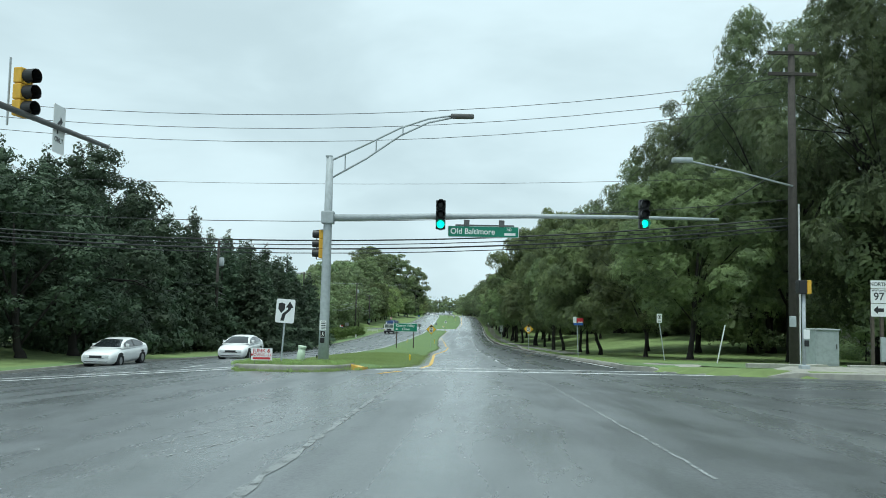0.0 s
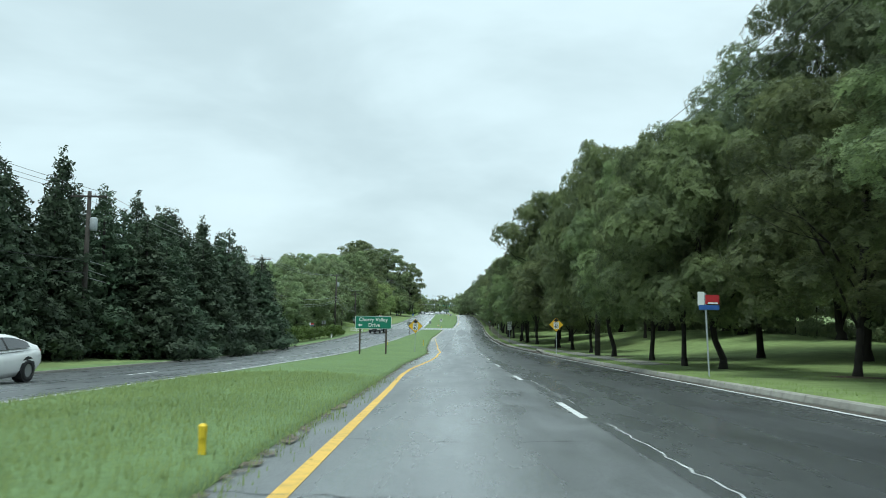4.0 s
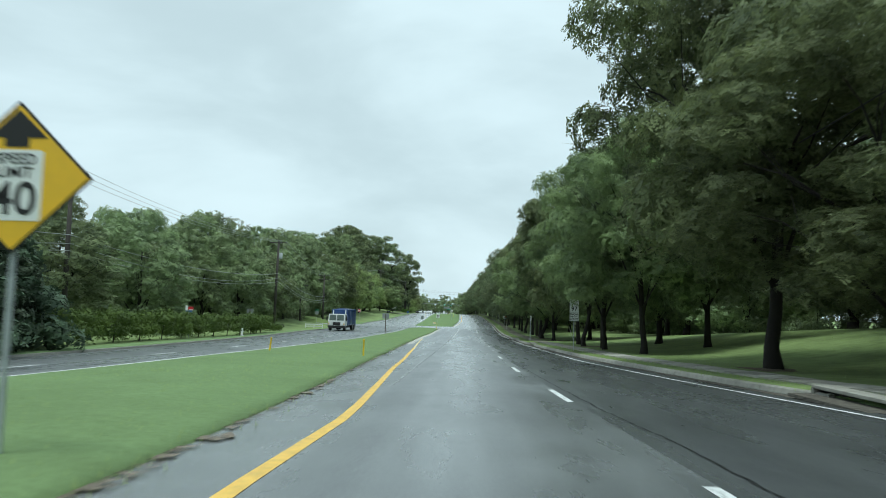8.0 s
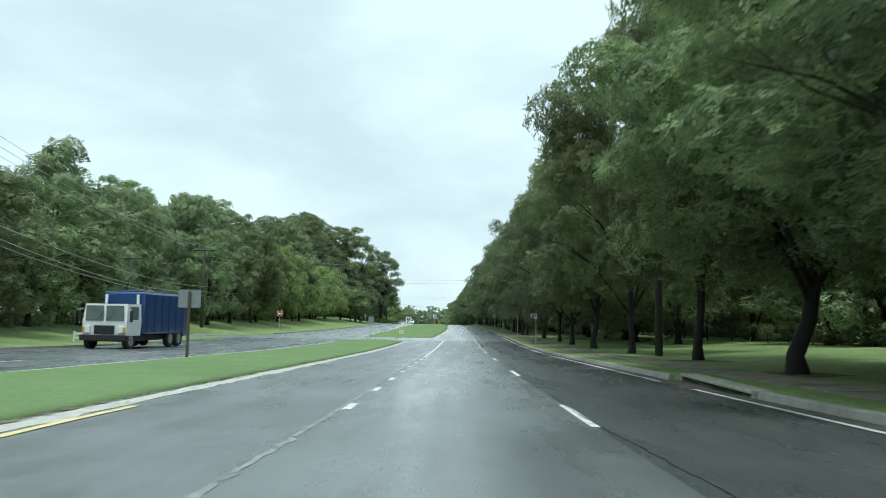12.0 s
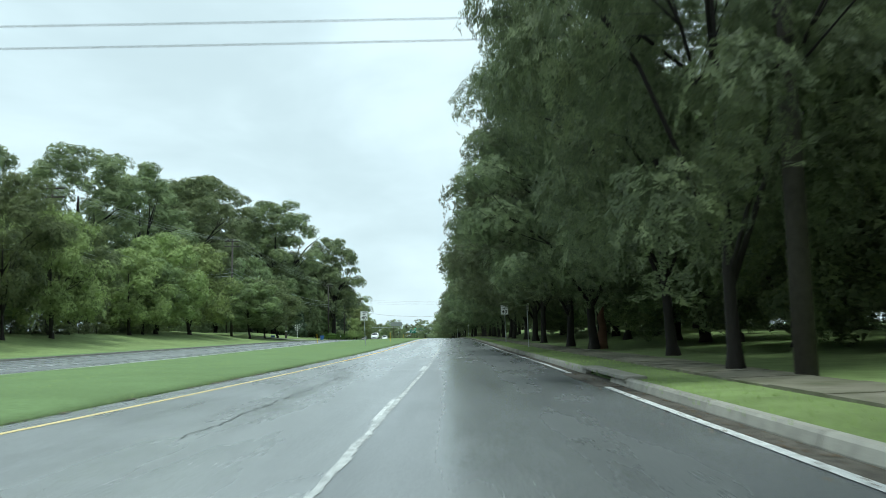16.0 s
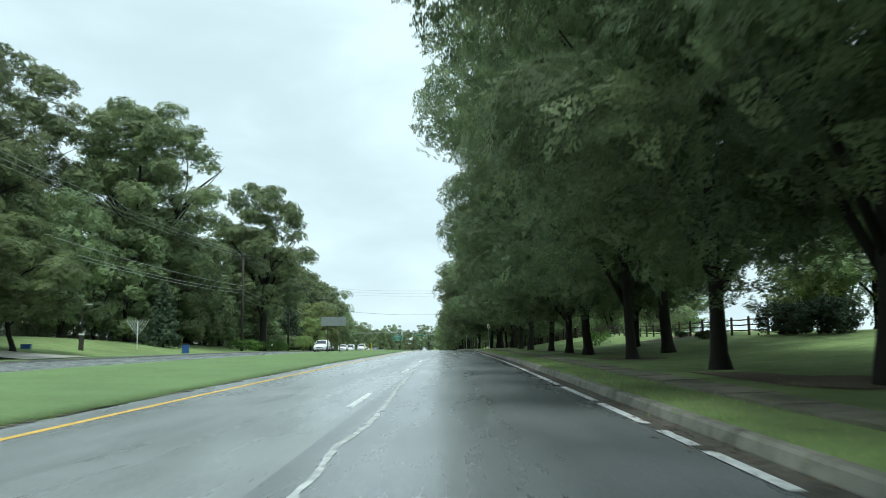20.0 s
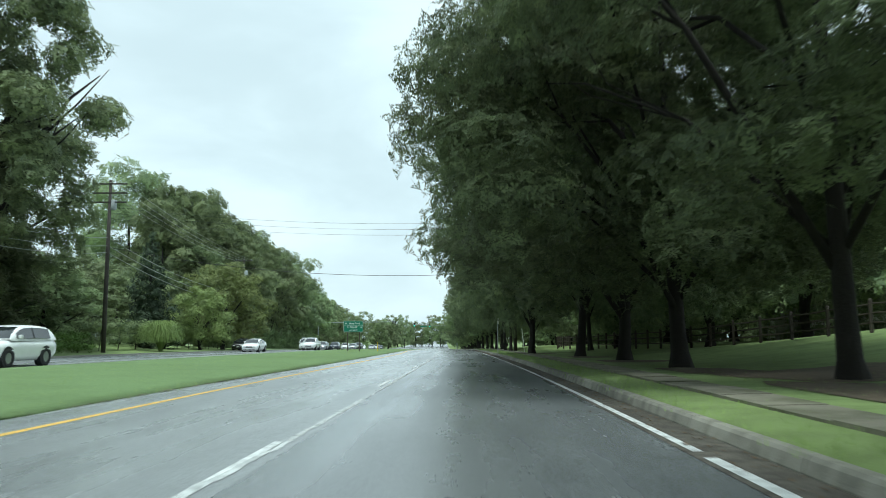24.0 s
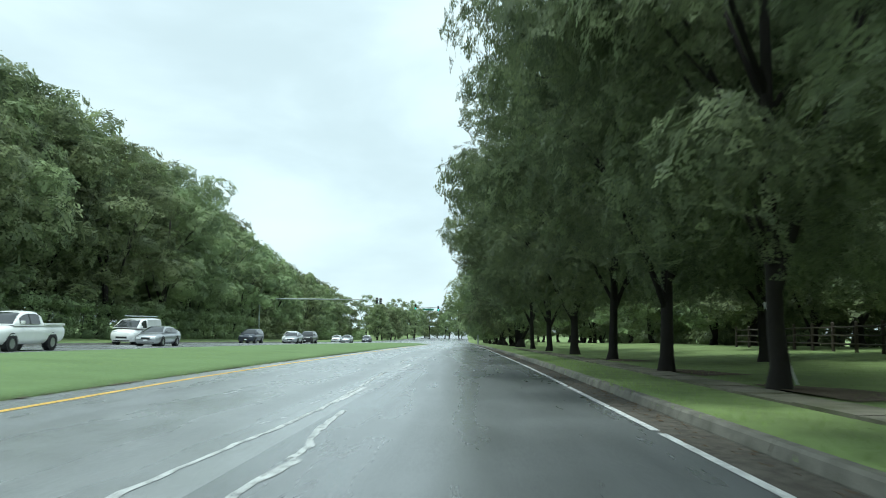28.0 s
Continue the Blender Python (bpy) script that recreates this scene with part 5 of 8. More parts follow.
mast = empty("traffic_signal_mast", (-4.3, 27.7, level(27.7) + 0.05), label="grey galvanised signal mast with long arm and lamp bracket", category="traffic signal")
H = 7.35
part("pole", tube([(0.08, 0, 0), (0.08, 0, 1.5), (0.1, 0, 5.0), (0.11, 0, H)], [0.19, 0.175, 0.15, 0.125], 16), STEEL, mast, smooth=True)
part("base_plate", box(-0.18, -0.26, -0.02, 0.34, 0.26, 0.05, 0.01), STEEL, mast)
for sx in (-0.12, 0.28):
    for sy in (-0.2, 0.2):
        part("bolt", tube([(sx, sy, 0.03), (sx, sy, 0.16)], 0.022, 6), STEEL_DARK, mast)
part("arm_collar", box(-0.12, -0.2, 4.95, 0.32, 0.2, 5.4, 0.04), STEEL, mast)
arm_pts = [(0.2 + 14.0 * t, 0.5 * t, 5.17 + 0.62 * t - 0.36 * t * t) for t in (0, 0.25, 0.5, 0.75, 1.0)]
part("mast_arm", tube(arm_pts, [0.125, 0.105, 0.085, 0.065, 0.045], 14), STEEL, mast, smooth=True)
part("pole_cap", tube([(0.08, 0, H), (0.08, 0, H + 0.05)], 0.13, 16), STEEL, mast)
part("upper_bracket", tube([(0.1, 0, 7.2), (1.4, 0.05, 7.85), (2.6, 0.1, 8.48), (3.6, 0.13, 8.84), (4.5, 0.15, 8.98)], 0.035, 8), STEEL, mast, smooth=True)
part("lower_bracket", tube([(0.1, 0, 6.55), (1.4, 0.05, 7.33), (2.6, 0.1, 8.2), (3.6, 0.13, 8.7), (4.5, 0.15, 8.91)], 0.035, 8), STEEL, mast, smooth=True)
for xx, za, zb in ((0.65, 6.88, 7.46), (1.75, 7.56, 8.02), (2.7, 8.24, 8.5)):
    part("strut", tube([(xx, 0.05, za), (xx, 0.05, zb)], 0.022, 6), STEEL, mast)
part("luminaire", box(4.4, 0.02, 8.88, 5.25, 0.3, 9.04, 0.06), STEEL_DARK, mast, "flat street lamp head")
signal_head(mast, 4.12, -0.35, 5.32)
signal_head(mast, 11.35, -0.1, 5.5)
part("signal_bracket", box(4.05, -0.16, 4.8, 4.19, 0.05, 5.9), STEEL_DARK, mast)
part("signal_bracket", box(11.28, 0.1, 5.0, 11.42, 0.3, 6.05), STEEL_DARK, mast)
signal_head(mast, -0.22, 0.42, 4.25, SIGNAL_YELLOW, 268, False, "side_signal_head")
part("side_bracket", tube([(0.0, 0.1, 4.75), (-0.34, 0.4, 4.75), (-0.34, 0.4, 3.7), (0.0, 0.1, 3.7)], 0.02, 6), STEEL_DARK, mast)
part("button_notice", plate(rounded(0.23, 0.34, 0.02, cx=0.06, cz=1.35), 0.01, -0.2), SIGN_WHITE, mast, "white crossing instructions plate")
for k in range(5):
    part("notice_line", plate(rounded(0.15, 0.025, 0.005, 1, cx=0.08, cz=1.47 - 0.06 * k), 0.004, -0.205), SIGN_BLACK, mast)
part("plate_rim", plate(rounded(0.18, 0.22, 0.025, cx=0.06, cz=1.05), 0.01, -0.187), SIGN_WHITE, mast)
part("walk_symbol", plate([(0.05, 1.11), (0.08, 1.11), (0.075, 1.06), (0.1, 0.99), (0.08, 0.99), (0.06, 1.03), (0.035, 0.99), (0.02, 1.0), (0.045, 1.05)], 0.003, -0.195), SIGN_WHITE, mast, "white walk symbol")
part("button_plate", plate(rounded(0.16, 0.2, 0.02, cx=0.06, cz=1.05), 0.01, -0.19), SIGN_BLACK, mast, "black walk symbol plate")
part("push_button", box(-0.02, -0.24, 0.74, 0.13, -0.16, 0.92, 0.02), BLACK, mast)
street = new("street_name_sign")
street.parent = mast
street.matrix_basis = Matrix.Translation((5.65, 0.1, 4.78))
part("panel", plate(rounded(2.5, 0.36, 0.04), 0.02, -0.02), SIGN_GREEN, street, "green street name panel")
part("rim", plate(rounded(2.54, 0.4, 0.05), 0.012, -0.004), SIGN_WHITE, street)
part("hanger", box(-0.7, -0.03, 0.18, -0.5, 0.04, 0.42), STEEL_DARK, street)
part("hanger", box(0.55, -0.03, 0.18, 0.75, 0.04, 0.42), STEEL_DARK, street)
part("rail", box(-1.0, -0.02, 0.2, 1.1, 0.02, 0.25), STEEL_DARK, street)
lettering("street_name", "Old Baltimore", 0.29, -1.18, 0.0, -0.025, SIGN_WHITE, street, "LEFT", 0.95)
lettering("street_suffix", "RD", 0.13, 0.92, 0.08, -0.025, SIGN_WHITE, street)
part("block_bar", plate(rounded(0.4, 0.09, 0.01, 1, cx=0.95, cz=-0.08), 0.003, -0.024), SIGN_WHITE, street)

# the cross street's mast, reaching in from behind
mast2 = empty("cross_signal_mast", (-8.85, -7.0, level(-7.0) - 0.4), label="grey signal mast of the cross street seen from the side", category="traffic signal")
part("pole", tube([(0, 0, -0.2), (0, 0, 6.6)], [0.19, 0.14], 14), STEEL, mast2, smooth=True)
part("mast_arm", tube([(0, 0, 4.5), (0.05, 14, 4.7), (0.05, 27.0, 5.05)], [0.12, 0.085, 0.055], 12), STEEL_DARK, mast2, smooth=True)
signal_head(mast2, -0.06, 23.2, 5.45, SIGNAL_YELLOW, 75, False)
part("signal_bracket", tube([(-0.42, 23.2, 4.75), (-0.42, 23.2, 6.2)], 0.025, 6), STEEL, mast2)
only = new("lane_use_sign")
only.parent = mast2
only.matrix_basis = Matrix.Translation((-0.02, 24.6, 4.97)) @ Matrix.Rotation(radians(94), 4, "Z")
part("panel", plate(rounded(0.62, 1.1, 0.04), 0.012), SIGN_WHITE, only, "white lane sign")
lettering("word", "ONLY", 0.17, 0.0, -0.25, -0.004, SIGN_BLACK, only)
part("arrow", plate([(-0.13, -0.12), (-0.06, -0.12), (-0.05, 0.08), (0.04, 0.17), (0.04, 0.10), (0.17, 0.2), (0.04, 0.31), (0.04, 0.24), (-0.1, 0.14)], 0.004, -0.006), SIGN_BLACK, only)


def post_sign(name, x, y, height, label, category, post="steel", lean=(0, 0), turn=0.0, group=""):
    ob = empty(name, spot(x, y), turn, label, category, group)
    mats = {"steel": STEEL, "wood": WOOD_POST, "rust": material("rusty_post", (0.16, 0.075, 0.05), 0.8, spots=0.5) if post == "rust" else STEEL}
    if post == "wood":
        part("post", box(-0.05, 0.02, -0.4, 0.05, 0.12, height, 0.008), WOOD_POST, ob)
    else:
        bm = bmesh.new()
        sx, sy = lean
        add_tube(bm, [(0, 0.05, -0.4), (sx * height, 0.05 + sy * height, height)], [0.027, 0.027], 6)
        part("post", bm, mats[post], ob)
    return ob


def keep_right(x, y, w, h, top, lean, label):
    ob = post_sign("shield_arrow_sign", x, y, top, label, "road sign", lean=lean)
    cx, cz = lean[0] * top, top - h / 2
    part("panel", plate(rounded(w, h, 0.05, cx=cx, cz=cz), 0.01, 0.0), SIGN_WHITE, ob, "white sign panel")
    s = h / 0.8
    part("shield", plate([(cx + a * s, cz + b * s) for a, b in ((-0.24, 0.24), (-0.24, 0.06), (-0.13, -0.08), (-0.02, 0.06), (-0.02, 0.24), (-0.13, 0.28))], 0.004, -0.004), SIGN_BLACK, ob)
    part("arrow", plate([(cx + a * s, cz + b * s) for a, b in ((-0.14, -0.33), (-0.02, -0.33), (0.02, -0.12), (0.19, 0.06), (0.19, 0.12), (0.27, 0.12), (0.14, 0.33), (0.01, 0.12), (0.09, 0.12), (0.09, 0.06), (-0.09, -0.10))], 0.004, -0.004), SIGN_BLACK, ob)
    return ob


sign = keep_right(-4.84, 23.4, 0.56, 0.71, 2.08, (0, 0), "white sign with shield and curved arrow on a leaning post")
sign.matrix_basis = sign.matrix_basis @ Matrix.Rotation(radians(3.2), 4, "Y")
sign = keep_right(0.42, 252.5, 0.7, 0.8, 2.32, (0, 0), "white sign with shield and curved arrow on a median")
sign.matrix_basis = sign.matrix_basis @ Matrix.Rotation(radians(6.5), 4, "Y")

yard = empty("yard_sign", spot(-5.15, 22.3, 0.12), 0, "small white yard sign with red lettering in the weeds", "yard sign")
part("panel", plate(rounded(0.6, 0.34, 0.01, cz=0.33), 0.008), SIGN_WHITE, yard)
lettering("words", "JUNK &", 0.15, 0, 0.425, -0.003, SIGN_RED, yard)
lettering("words", "MOVING LLC", 0.105, 0, 0.31, -0.003, SIGN_RED, yard)
part("number_bar", plate(rounded(0.5, 0.06, 0.01, 1, cz=0.215), 0.003, -0.003), SIGN_RED, yard)
for sx in (-0.2, 0.2):
    part("stake", tube([(sx, 0.012, -0.25), (sx, 0.012, 0.2)], 0.006, 5), STEEL_DARK, yard)
PALE_GREEN = material("faded_pale_green_plastic", (0.52, 0.64, 0.50), 0.5, spots=0.4, scale=5, dark=(0.40, 0.50, 0.39))
cap = empty("cable_pedestal", spot(-4.64, 25.45, 0.08), 0, "pale green plastic cable pedestal leaning in the grass", "utility pedestal")
part("barrel", tube([(0, 0, -0.3), (0, 0, 0.3), (0.0, 0, 0.54)], [0.14, 0.13, 0.12], 18), PALE_GREEN, cap, smooth=True)
part("cap", tube([(0, 0, 0.53), (0, 0, 0.535), (0, 0, 0.585), (0, 0, 0.605), (0, 0, 0.606)], [0.10, 0.138, 0.14, 0.125, 0.02], 18), PALE_GREEN, cap, "flat round cap")
cap.matrix_basis = cap.matrix_basis @ Matrix.Rotation(radians(7), 4, "Y")
stub = empty("stub_post", spot(-5.16, 32.1, 0.08), 0, "short black plastic stub in the median grass", "marker post")
part("stake", tube([(0, 0, -0.1), (0, 0, 0.16), (0, 0, 0.19)], [0.035, 0.035, 0.02], 8), BLACK, stub)


def marker(x, y, h, lean=0.0):
    ob = empty("marker_post", spot(x, y, 0.08), 0, "slim yellow utility marker post in the grass", "marker post", "yellow markers")
    part("stake", box(-0.032, -0.015, -0.3, 0.032, 0.015, h, 0.008), POST_YELLOW, ob)
    part("cap", tube([(0, 0, h - 0.02), (0, 0, h + 0.08), (0, 0, h + 0.1)], [0.036, 0.04, 0.015], 8), POST_YELLOW, ob)
    ob.matrix_basis = ob.matrix_basis @ Matrix.Rotation(radians(lean), 4, "Y")


for x, y, h, lean in ((-1.42, 33.6, 0.16, 0), (-1.3, 112.5, 0.55, 0), (-5.3, 114, 0.5, 6), (0.6, 221, 1.05, 5), (4.9, 329.6, 0.95, 0), (-4.0, 334, 0.9, -4), (3.6, 418.3, 0.85, 0), (4.3, 419.6, 0.8, 0), (6.2, 487, 0.9, -3)):
    marker(x, y, h, lean)

# big green direction signs
def guide(x, y, w, h, low, label, posts, post_mat=WOOD_POST, turn=0.0):
    ob = empty("guide_sign", spot(x, y, 0.05), turn, label, "road sign")
    part("panel", plate(rounded(w, h, 0.06, cz=low + h / 2), 0.02, -0.02), SIGN_GREEN, ob, "green sign panel")
    part("rim", plate(rounded(w + 0.05, h + 0.05, 0.07, cz=low + h / 2), 0.014, -0.012), SIGN_WHITE, ob)
    for px in posts:
        part("post", box(px - 0.05, 0.01, -0.4, px + 0.05, 0.13, low + h * 0.8, 0.01), post_mat, ob)
    return ob


def arrow_shape(cx, cz, s, way=1):
    return [(cx + way * a * s, cz + b * s) for a, b in ((-0.5, 0), (-0.1, 0.36), (-0.1, 0.16), (0.42, 0.16), (0.42, -0.16), (-0.1, -0.16), (-0.1, -0.36))]


g1 = guide(-3.8, 77.8, 2.3, 0.77, 1.75, "green sign for a side street on two dark wooden posts", (-0.86, 0.84))
lettering("words", "Cherry Valley", 0.335, 0.0, 2.31, -0.025, SIGN_WHITE, g1)
lettering("words", "Drive", 0.335, 0.06, 1.96, -0.025, SIGN_WHITE, g1)
part("arrow", plate(arrow_shape(-0.84, 1.96, 0.3), 0.004, -0.026), SIGN_WHITE, g1)
g2 = guide(4.35, 481.3, 1.85, 1.02, 1.98, "green two-line direction sign on grey wooden posts", (-0.55, 0.6))
lettering("words", "Hines Road", 0.25, 0.1, 2.78, -0.025, SIGN_WHITE, g2, stretch=0.9)
lettering("words", "Pr. Philip Dr", 0.25, -0.1, 2.42, -0.025, SIGN_WHITE, g2, stretch=0.85)
lettering("words", "NEXT SIGNAL", 0.14, 0.0, 2.13, -0.025, SIGN_WHITE, g2)
part("divider", plate(rounded(1.78, 0.025, 0.005, 1, cz=2.61), 0.004, -0.026), SIGN_WHITE, g2)
part("arrow", plate(arrow_shape(-0.7, 2.8, 0.2), 0.004, -0.026), SIGN_WHITE, g2)
part("arrow", plate(arrow_shape(0.76, 2.42, 0.2, -1), 0.004, -0.026), SIGN_WHITE, g2)


def diamond(x, y, mid_z, lean=0.0):
    ob = post_sign("speed_warning_sign", x, y, mid_z + 0.3, "yellow diamond warning sign with a speed panel inside", "road sign", lean=(lean, 0), group="diamond signs")
    cx = lean * mid_z
    d = 0.565
    part("rim", plate([(cx - d, mid_z), (cx, mid_z - d), (cx + d, mid_z), (cx, mid_z + d)], 0.008, 0.004), SIGN_BLACK, ob)
    d = 0.535
    part("panel", plate([(cx - d, mid_z), (cx, mid_z - d), (cx + d, mid_z), (cx, mid_z + d)], 0.01, -0.004), SIGN_YELLOW, ob, "yellow diamond panel")
    part("arrow", plate([(cx + a, mid_z + b) for a, b in ((-0.09, 0.22), (0.09, 0.22), (0.09, 0.29), (0.22, 0.29), (0.0, 0.5), (-0.22, 0.29), (-0.09, 0.29))], 0.004, -0.008), SIGN_BLACK, ob)
    part("inset", plate(rounded(0.40, 0.52, 0.02, cx=cx, cz=mid_z - 0.06), 0.004, -0.008), SIGN_WHITE, ob, "white speed panel")
    lettering("words", "SPEED", 0.11, cx, mid_z + 0.13, -0.01, SIGN_BLACK, ob)
    lettering("words", "LIMIT", 0.11, cx, mid_z + 0.03, -0.01, SIGN_BLACK, ob)
    lettering("words", "40", 0.34, cx, mid_z - 0.17, -0.01, SIGN_BLACK, ob)
    return ob


diamond(-1.40, 87.5, 2.10, 0.01)
diamond(9.42, 86.6, 2.2, -0.02)


def speed_limit(x, y, low, lean):
    ob = post_sign("speed_limit_sign", x, y, low + 0.7, "white speed limit sign on a leaning steel post", "road sign", lean=(lean, 0), group="speed limit signs")
    cx, cz = lean * (low + 0.38), low + 0.38
    part("panel", plate(rounded(0.61, 0.76, 0.04, cx=cx, cz=cz), 0.01), SIGN_WHITE, ob, "white sign panel")
    lettering("words", "SPEED", 0.16, cx, cz + 0.27, -0.003, SIGN_BLACK, ob)
    lettering("words", "LIMIT", 0.16, cx, cz + 0.11, -0.003, SIGN_BLACK, ob)
    lettering("words", "40", 0.42, cx, cz - 0.17, -0.003, SIGN_BLACK, ob)
    for dx, dz, w, h in ((0, 0.355, 0.55, 0.012), (0, -0.355, 0.55, 0.012), (-0.28, 0, 0.012, 0.7), (0.28, 0, 0.012, 0.7)):
        part("rule", plate(rounded(w, h, 0.004, 1, cx=cx + dx, cz=cz + dz), 0.003, -0.002), SIGN_BLACK, ob)


speed_limit(4.15, 304.4, 2.15, -0.05)
speed_limit(15.6, 303.4, 2.25, -0.03)

route = post_sign("route_sign", 9.42, 127.7, 2.95, "stacked white route and snow emergency signs on one post", "road sign")
for cz, h in ((2.86, 0.24), (2.47, 0.5), (1.97, 0.48)):
    part("panel", plate(rounded(0.54, h, 0.03, cz=cz), 0.01), SIGN_WHITE, route, "white sign panel")
    part("rule", plate(rounded(0.56, h + 0.02, 0.03, cz=cz), 0.006, 0.006), SIGN_BLACK, route)
lettering("words", "NORTH", 0.17, 0, 2.86, -0.003, SIGN_BLACK, route)
lettering("words", "MARYLAND", 0.09, 0, 2.66, -0.003, SIGN_BLACK, route)
lettering("words", "97", 0.36, 0, 2.44, -0.003, SIGN_BLACK, route)
lettering("words", "SNOW", 0.17, 0, 2.11, -0.003, SIGN_BLACK, route)
lettering("words", "EMERGENCY", 0.085, 0, 1.98, -0.003, SIGN_BLACK, route)
lettering("words", "ROUTE", 0.16, 0, 1.84, -0.003, SIGN_BLACK, route)

route2 = empty("corner_route_sign", spot(16.1, 29.0), 0, "white route marker with a black arrow on wooden posts", "road sign")
for px in (-0.22, 0.12):
    part("post", box(px - 0.05, 0.02, -0.3, px + 0.05, 0.12, 3.0), WOOD_POST, route2)
for cz, h in ((3.15, 0.3), (2.72, 0.52), (2.2, 0.48)):
    part("panel", plate(rounded(0.6, h, 0.03, cz=cz), 0.01), SIGN_WHITE, route2)
lettering("words", "NORTH", 0.19, 0, 3.15, -0.003, SIGN_BLACK, route2)
lettering("words", "MARYLAND", 0.1, 0, 2.92, -0.003, SIGN_BLACK, route2)
lettering("words", "97", 0.4, 0, 2.69, -0.003, SIGN_BLACK, route2)
part("arrow", plate(arrow_shape(0, 2.2, 0.42), 0.004, -0.004), SIGN_BLACK, route2)
part("meter_box", box(0.02, -0.08, 0.3, 0.24, 0.02, 1.2, 0.01), STEEL, route2)

ped = empty("pedestrian_signal_post", spot(11.75, 25.6, -0.02), 0, "short steel pedestrian signal post with push button", "traffic signal")
part("post", tube([(0, 0, 0), (0, 0, 2.55)], 0.06, 12), STEEL, ped, smooth=True)
part("base", box(-0.14, -0.14, -0.05, 0.14, 0.14, 0.2, 0.03), STEEL, ped)
part("signal_box", box(-0.2, -0.15, 2.5, 0.06, 0.15, 2.95, 0.03), BLACK, ped)
part("signal_door", box(0.06, -0.16, 2.5, 0.2, 0.16, 2.95, 0.03), SIGNAL_YELLOW, ped, "yellow signal housing")
part("notice", plate(rounded(0.2, 0.3, 0.02, cx=0.05, cz=1.2), 0.01, -0.09), SIGN_WHITE, ped)
part("push_button", box(-0.02, -0.12, 0.8, 0.12, -0.05, 1.0, 0.02), BLACK, ped)
cab = empty("signal_cabinet", spot(15.5, 32.2), 8, "grey metal traffic signal control cabinet on a pad", "cabinet")
part("pad", box(-0.6, -0.5, -0.2, 0.6, 0.5, 0.06, 0.01), CONCRETE, cab)
part("body", box(-0.52, -0.38, 0.06, 0.52, 0.38, 1.5, 0.02), STEEL, cab)
part("door", box(-0.47, -0.4, 0.14, 0.47, -0.37, 1.42, 0.01), STEEL, cab)
part("roof", box(-0.56, -0.43, 1.5, 0.56, 0.42, 1.56, 0.02), STEEL, cab)
part("handle", box(0.36, -0.43, 0.75, 0.4, -0.39, 0.95), STEEL_DARK, cab)


def no_parking(x, y, h, lean, edge_on=False, label="steel post with a small no-parking plate by the kerb"):
    ob = post_sign("no_parking_sign", x, y, h, label, "road sign", lean=(lean, 0), turn=62 if edge_on else 18, group="no parking signs")
    cx = lean * (h - 0.2)
    part("panel", plate(rounded(0.3, 0.45, 0.03, cx=cx, cz=h - 0.2), 0.008), SIGN_WHITE, ob)
    part("ring", plate(disc(0.1, cx, h - 0.13), 0.003, -0.003), SIGN_BLACK, ob)
    part("ring_fill", plate(disc(0.075, cx, h - 0.13), 0.003, -0.005), SIGN_WHITE, ob)
    part("letter_bar", plate(rounded(0.05, 0.1, 0.01, 1, cx=cx, cz=h - 0.13), 0.003, -0.007), SIGN_BLACK, ob)
    part("arrow_bar", plate(rounded(0.18, 0.03, 0.01, 1, cx=cx, cz=h - 0.34), 0.003, -0.003), SIGN_BLACK, ob)


no_parking(11.15, 39.3, 2.3, -0.19)
no_parking(10.15, 156.8, 2.45, 0.0, True)
no_parking(12.5, 219.2, 2.55, -0.01)
no_parking(12.75, 235.3, 2.55, -0.06, True)
no_parking(15.15, 285.2, 2.5, -0.03, True)
no_parking(17.65, 467.7, 2.7, 0.0, True)
no_parking(18.05, 411.8, 2.75, -0.03)
for x, y, h, lean, name, lab in ((12.2, 35.2, 1.7, 0.25, "leaning_stake", "bare white stake leaning on the lawn"), (20.0, 470.6, 1.9, -0.12, "leaning_stake", "white stake leaning under the trees"), (21.0, 499, 1.6, -0.45, "leaning_stake", "thin stake leaning beside a trunk"), (16.5, 170, 1.5, -0.4, "leaning_stake", "white stake leaning on the lawn")):
    st = empty(name, spot(x, y), 0, lab, "stake", "leaning stakes")
    part("shaft", tube([(0, 0, -0.3), (lean * h, 0, h)], 0.03, 6), WHITE_PAINT, st)


def bus_stop(x, y, h, label, post="rust"):
    ob = post_sign("bus_stop_sign", x, y, h, label, "bus stop", post=post, lean=(-0.05, 0), group="bus stops")
    cx, cz = -0.05 * h + 0.12, h - 0.25
    part("red_panel", plate(rounded(0.42, 0.28, 0.015, cx=cx + 0.08, cz=cz + 0.06), 0.008, 0.0), SIGN_RED, ob)
    part("white_panel", plate(rounded(0.2, 0.42, 0.015, cx=cx - 0.26, cz=cz + 0.08), 0.008, 0.0), SIGN_WHITE, ob)
    part("blue_panel", plate(rounded(0.62, 0.14, 0.015, cx=cx - 0.02, cz=cz - 0.18), 0.008, -0.004), SIGN_BLUE, ob)
    part("text_bar", plate(rounded(0.3, 0.05, 0.005, 1, cx=cx + 0.1, cz=cz - 0.05), 0.003, -0.006), SIGN_WHITE, ob)
    return ob


bus_stop(12.75, 221.9, 2.6, "red, white and blue bus stop flag on a rusty post")
bus_stop(8.7, 50.5, 2.5, "red and white bus stop flag on a white post", "steel")
bus_stop(-19.0, 146, 2.6, "red and white bus stop flag by the hedge", "steel")


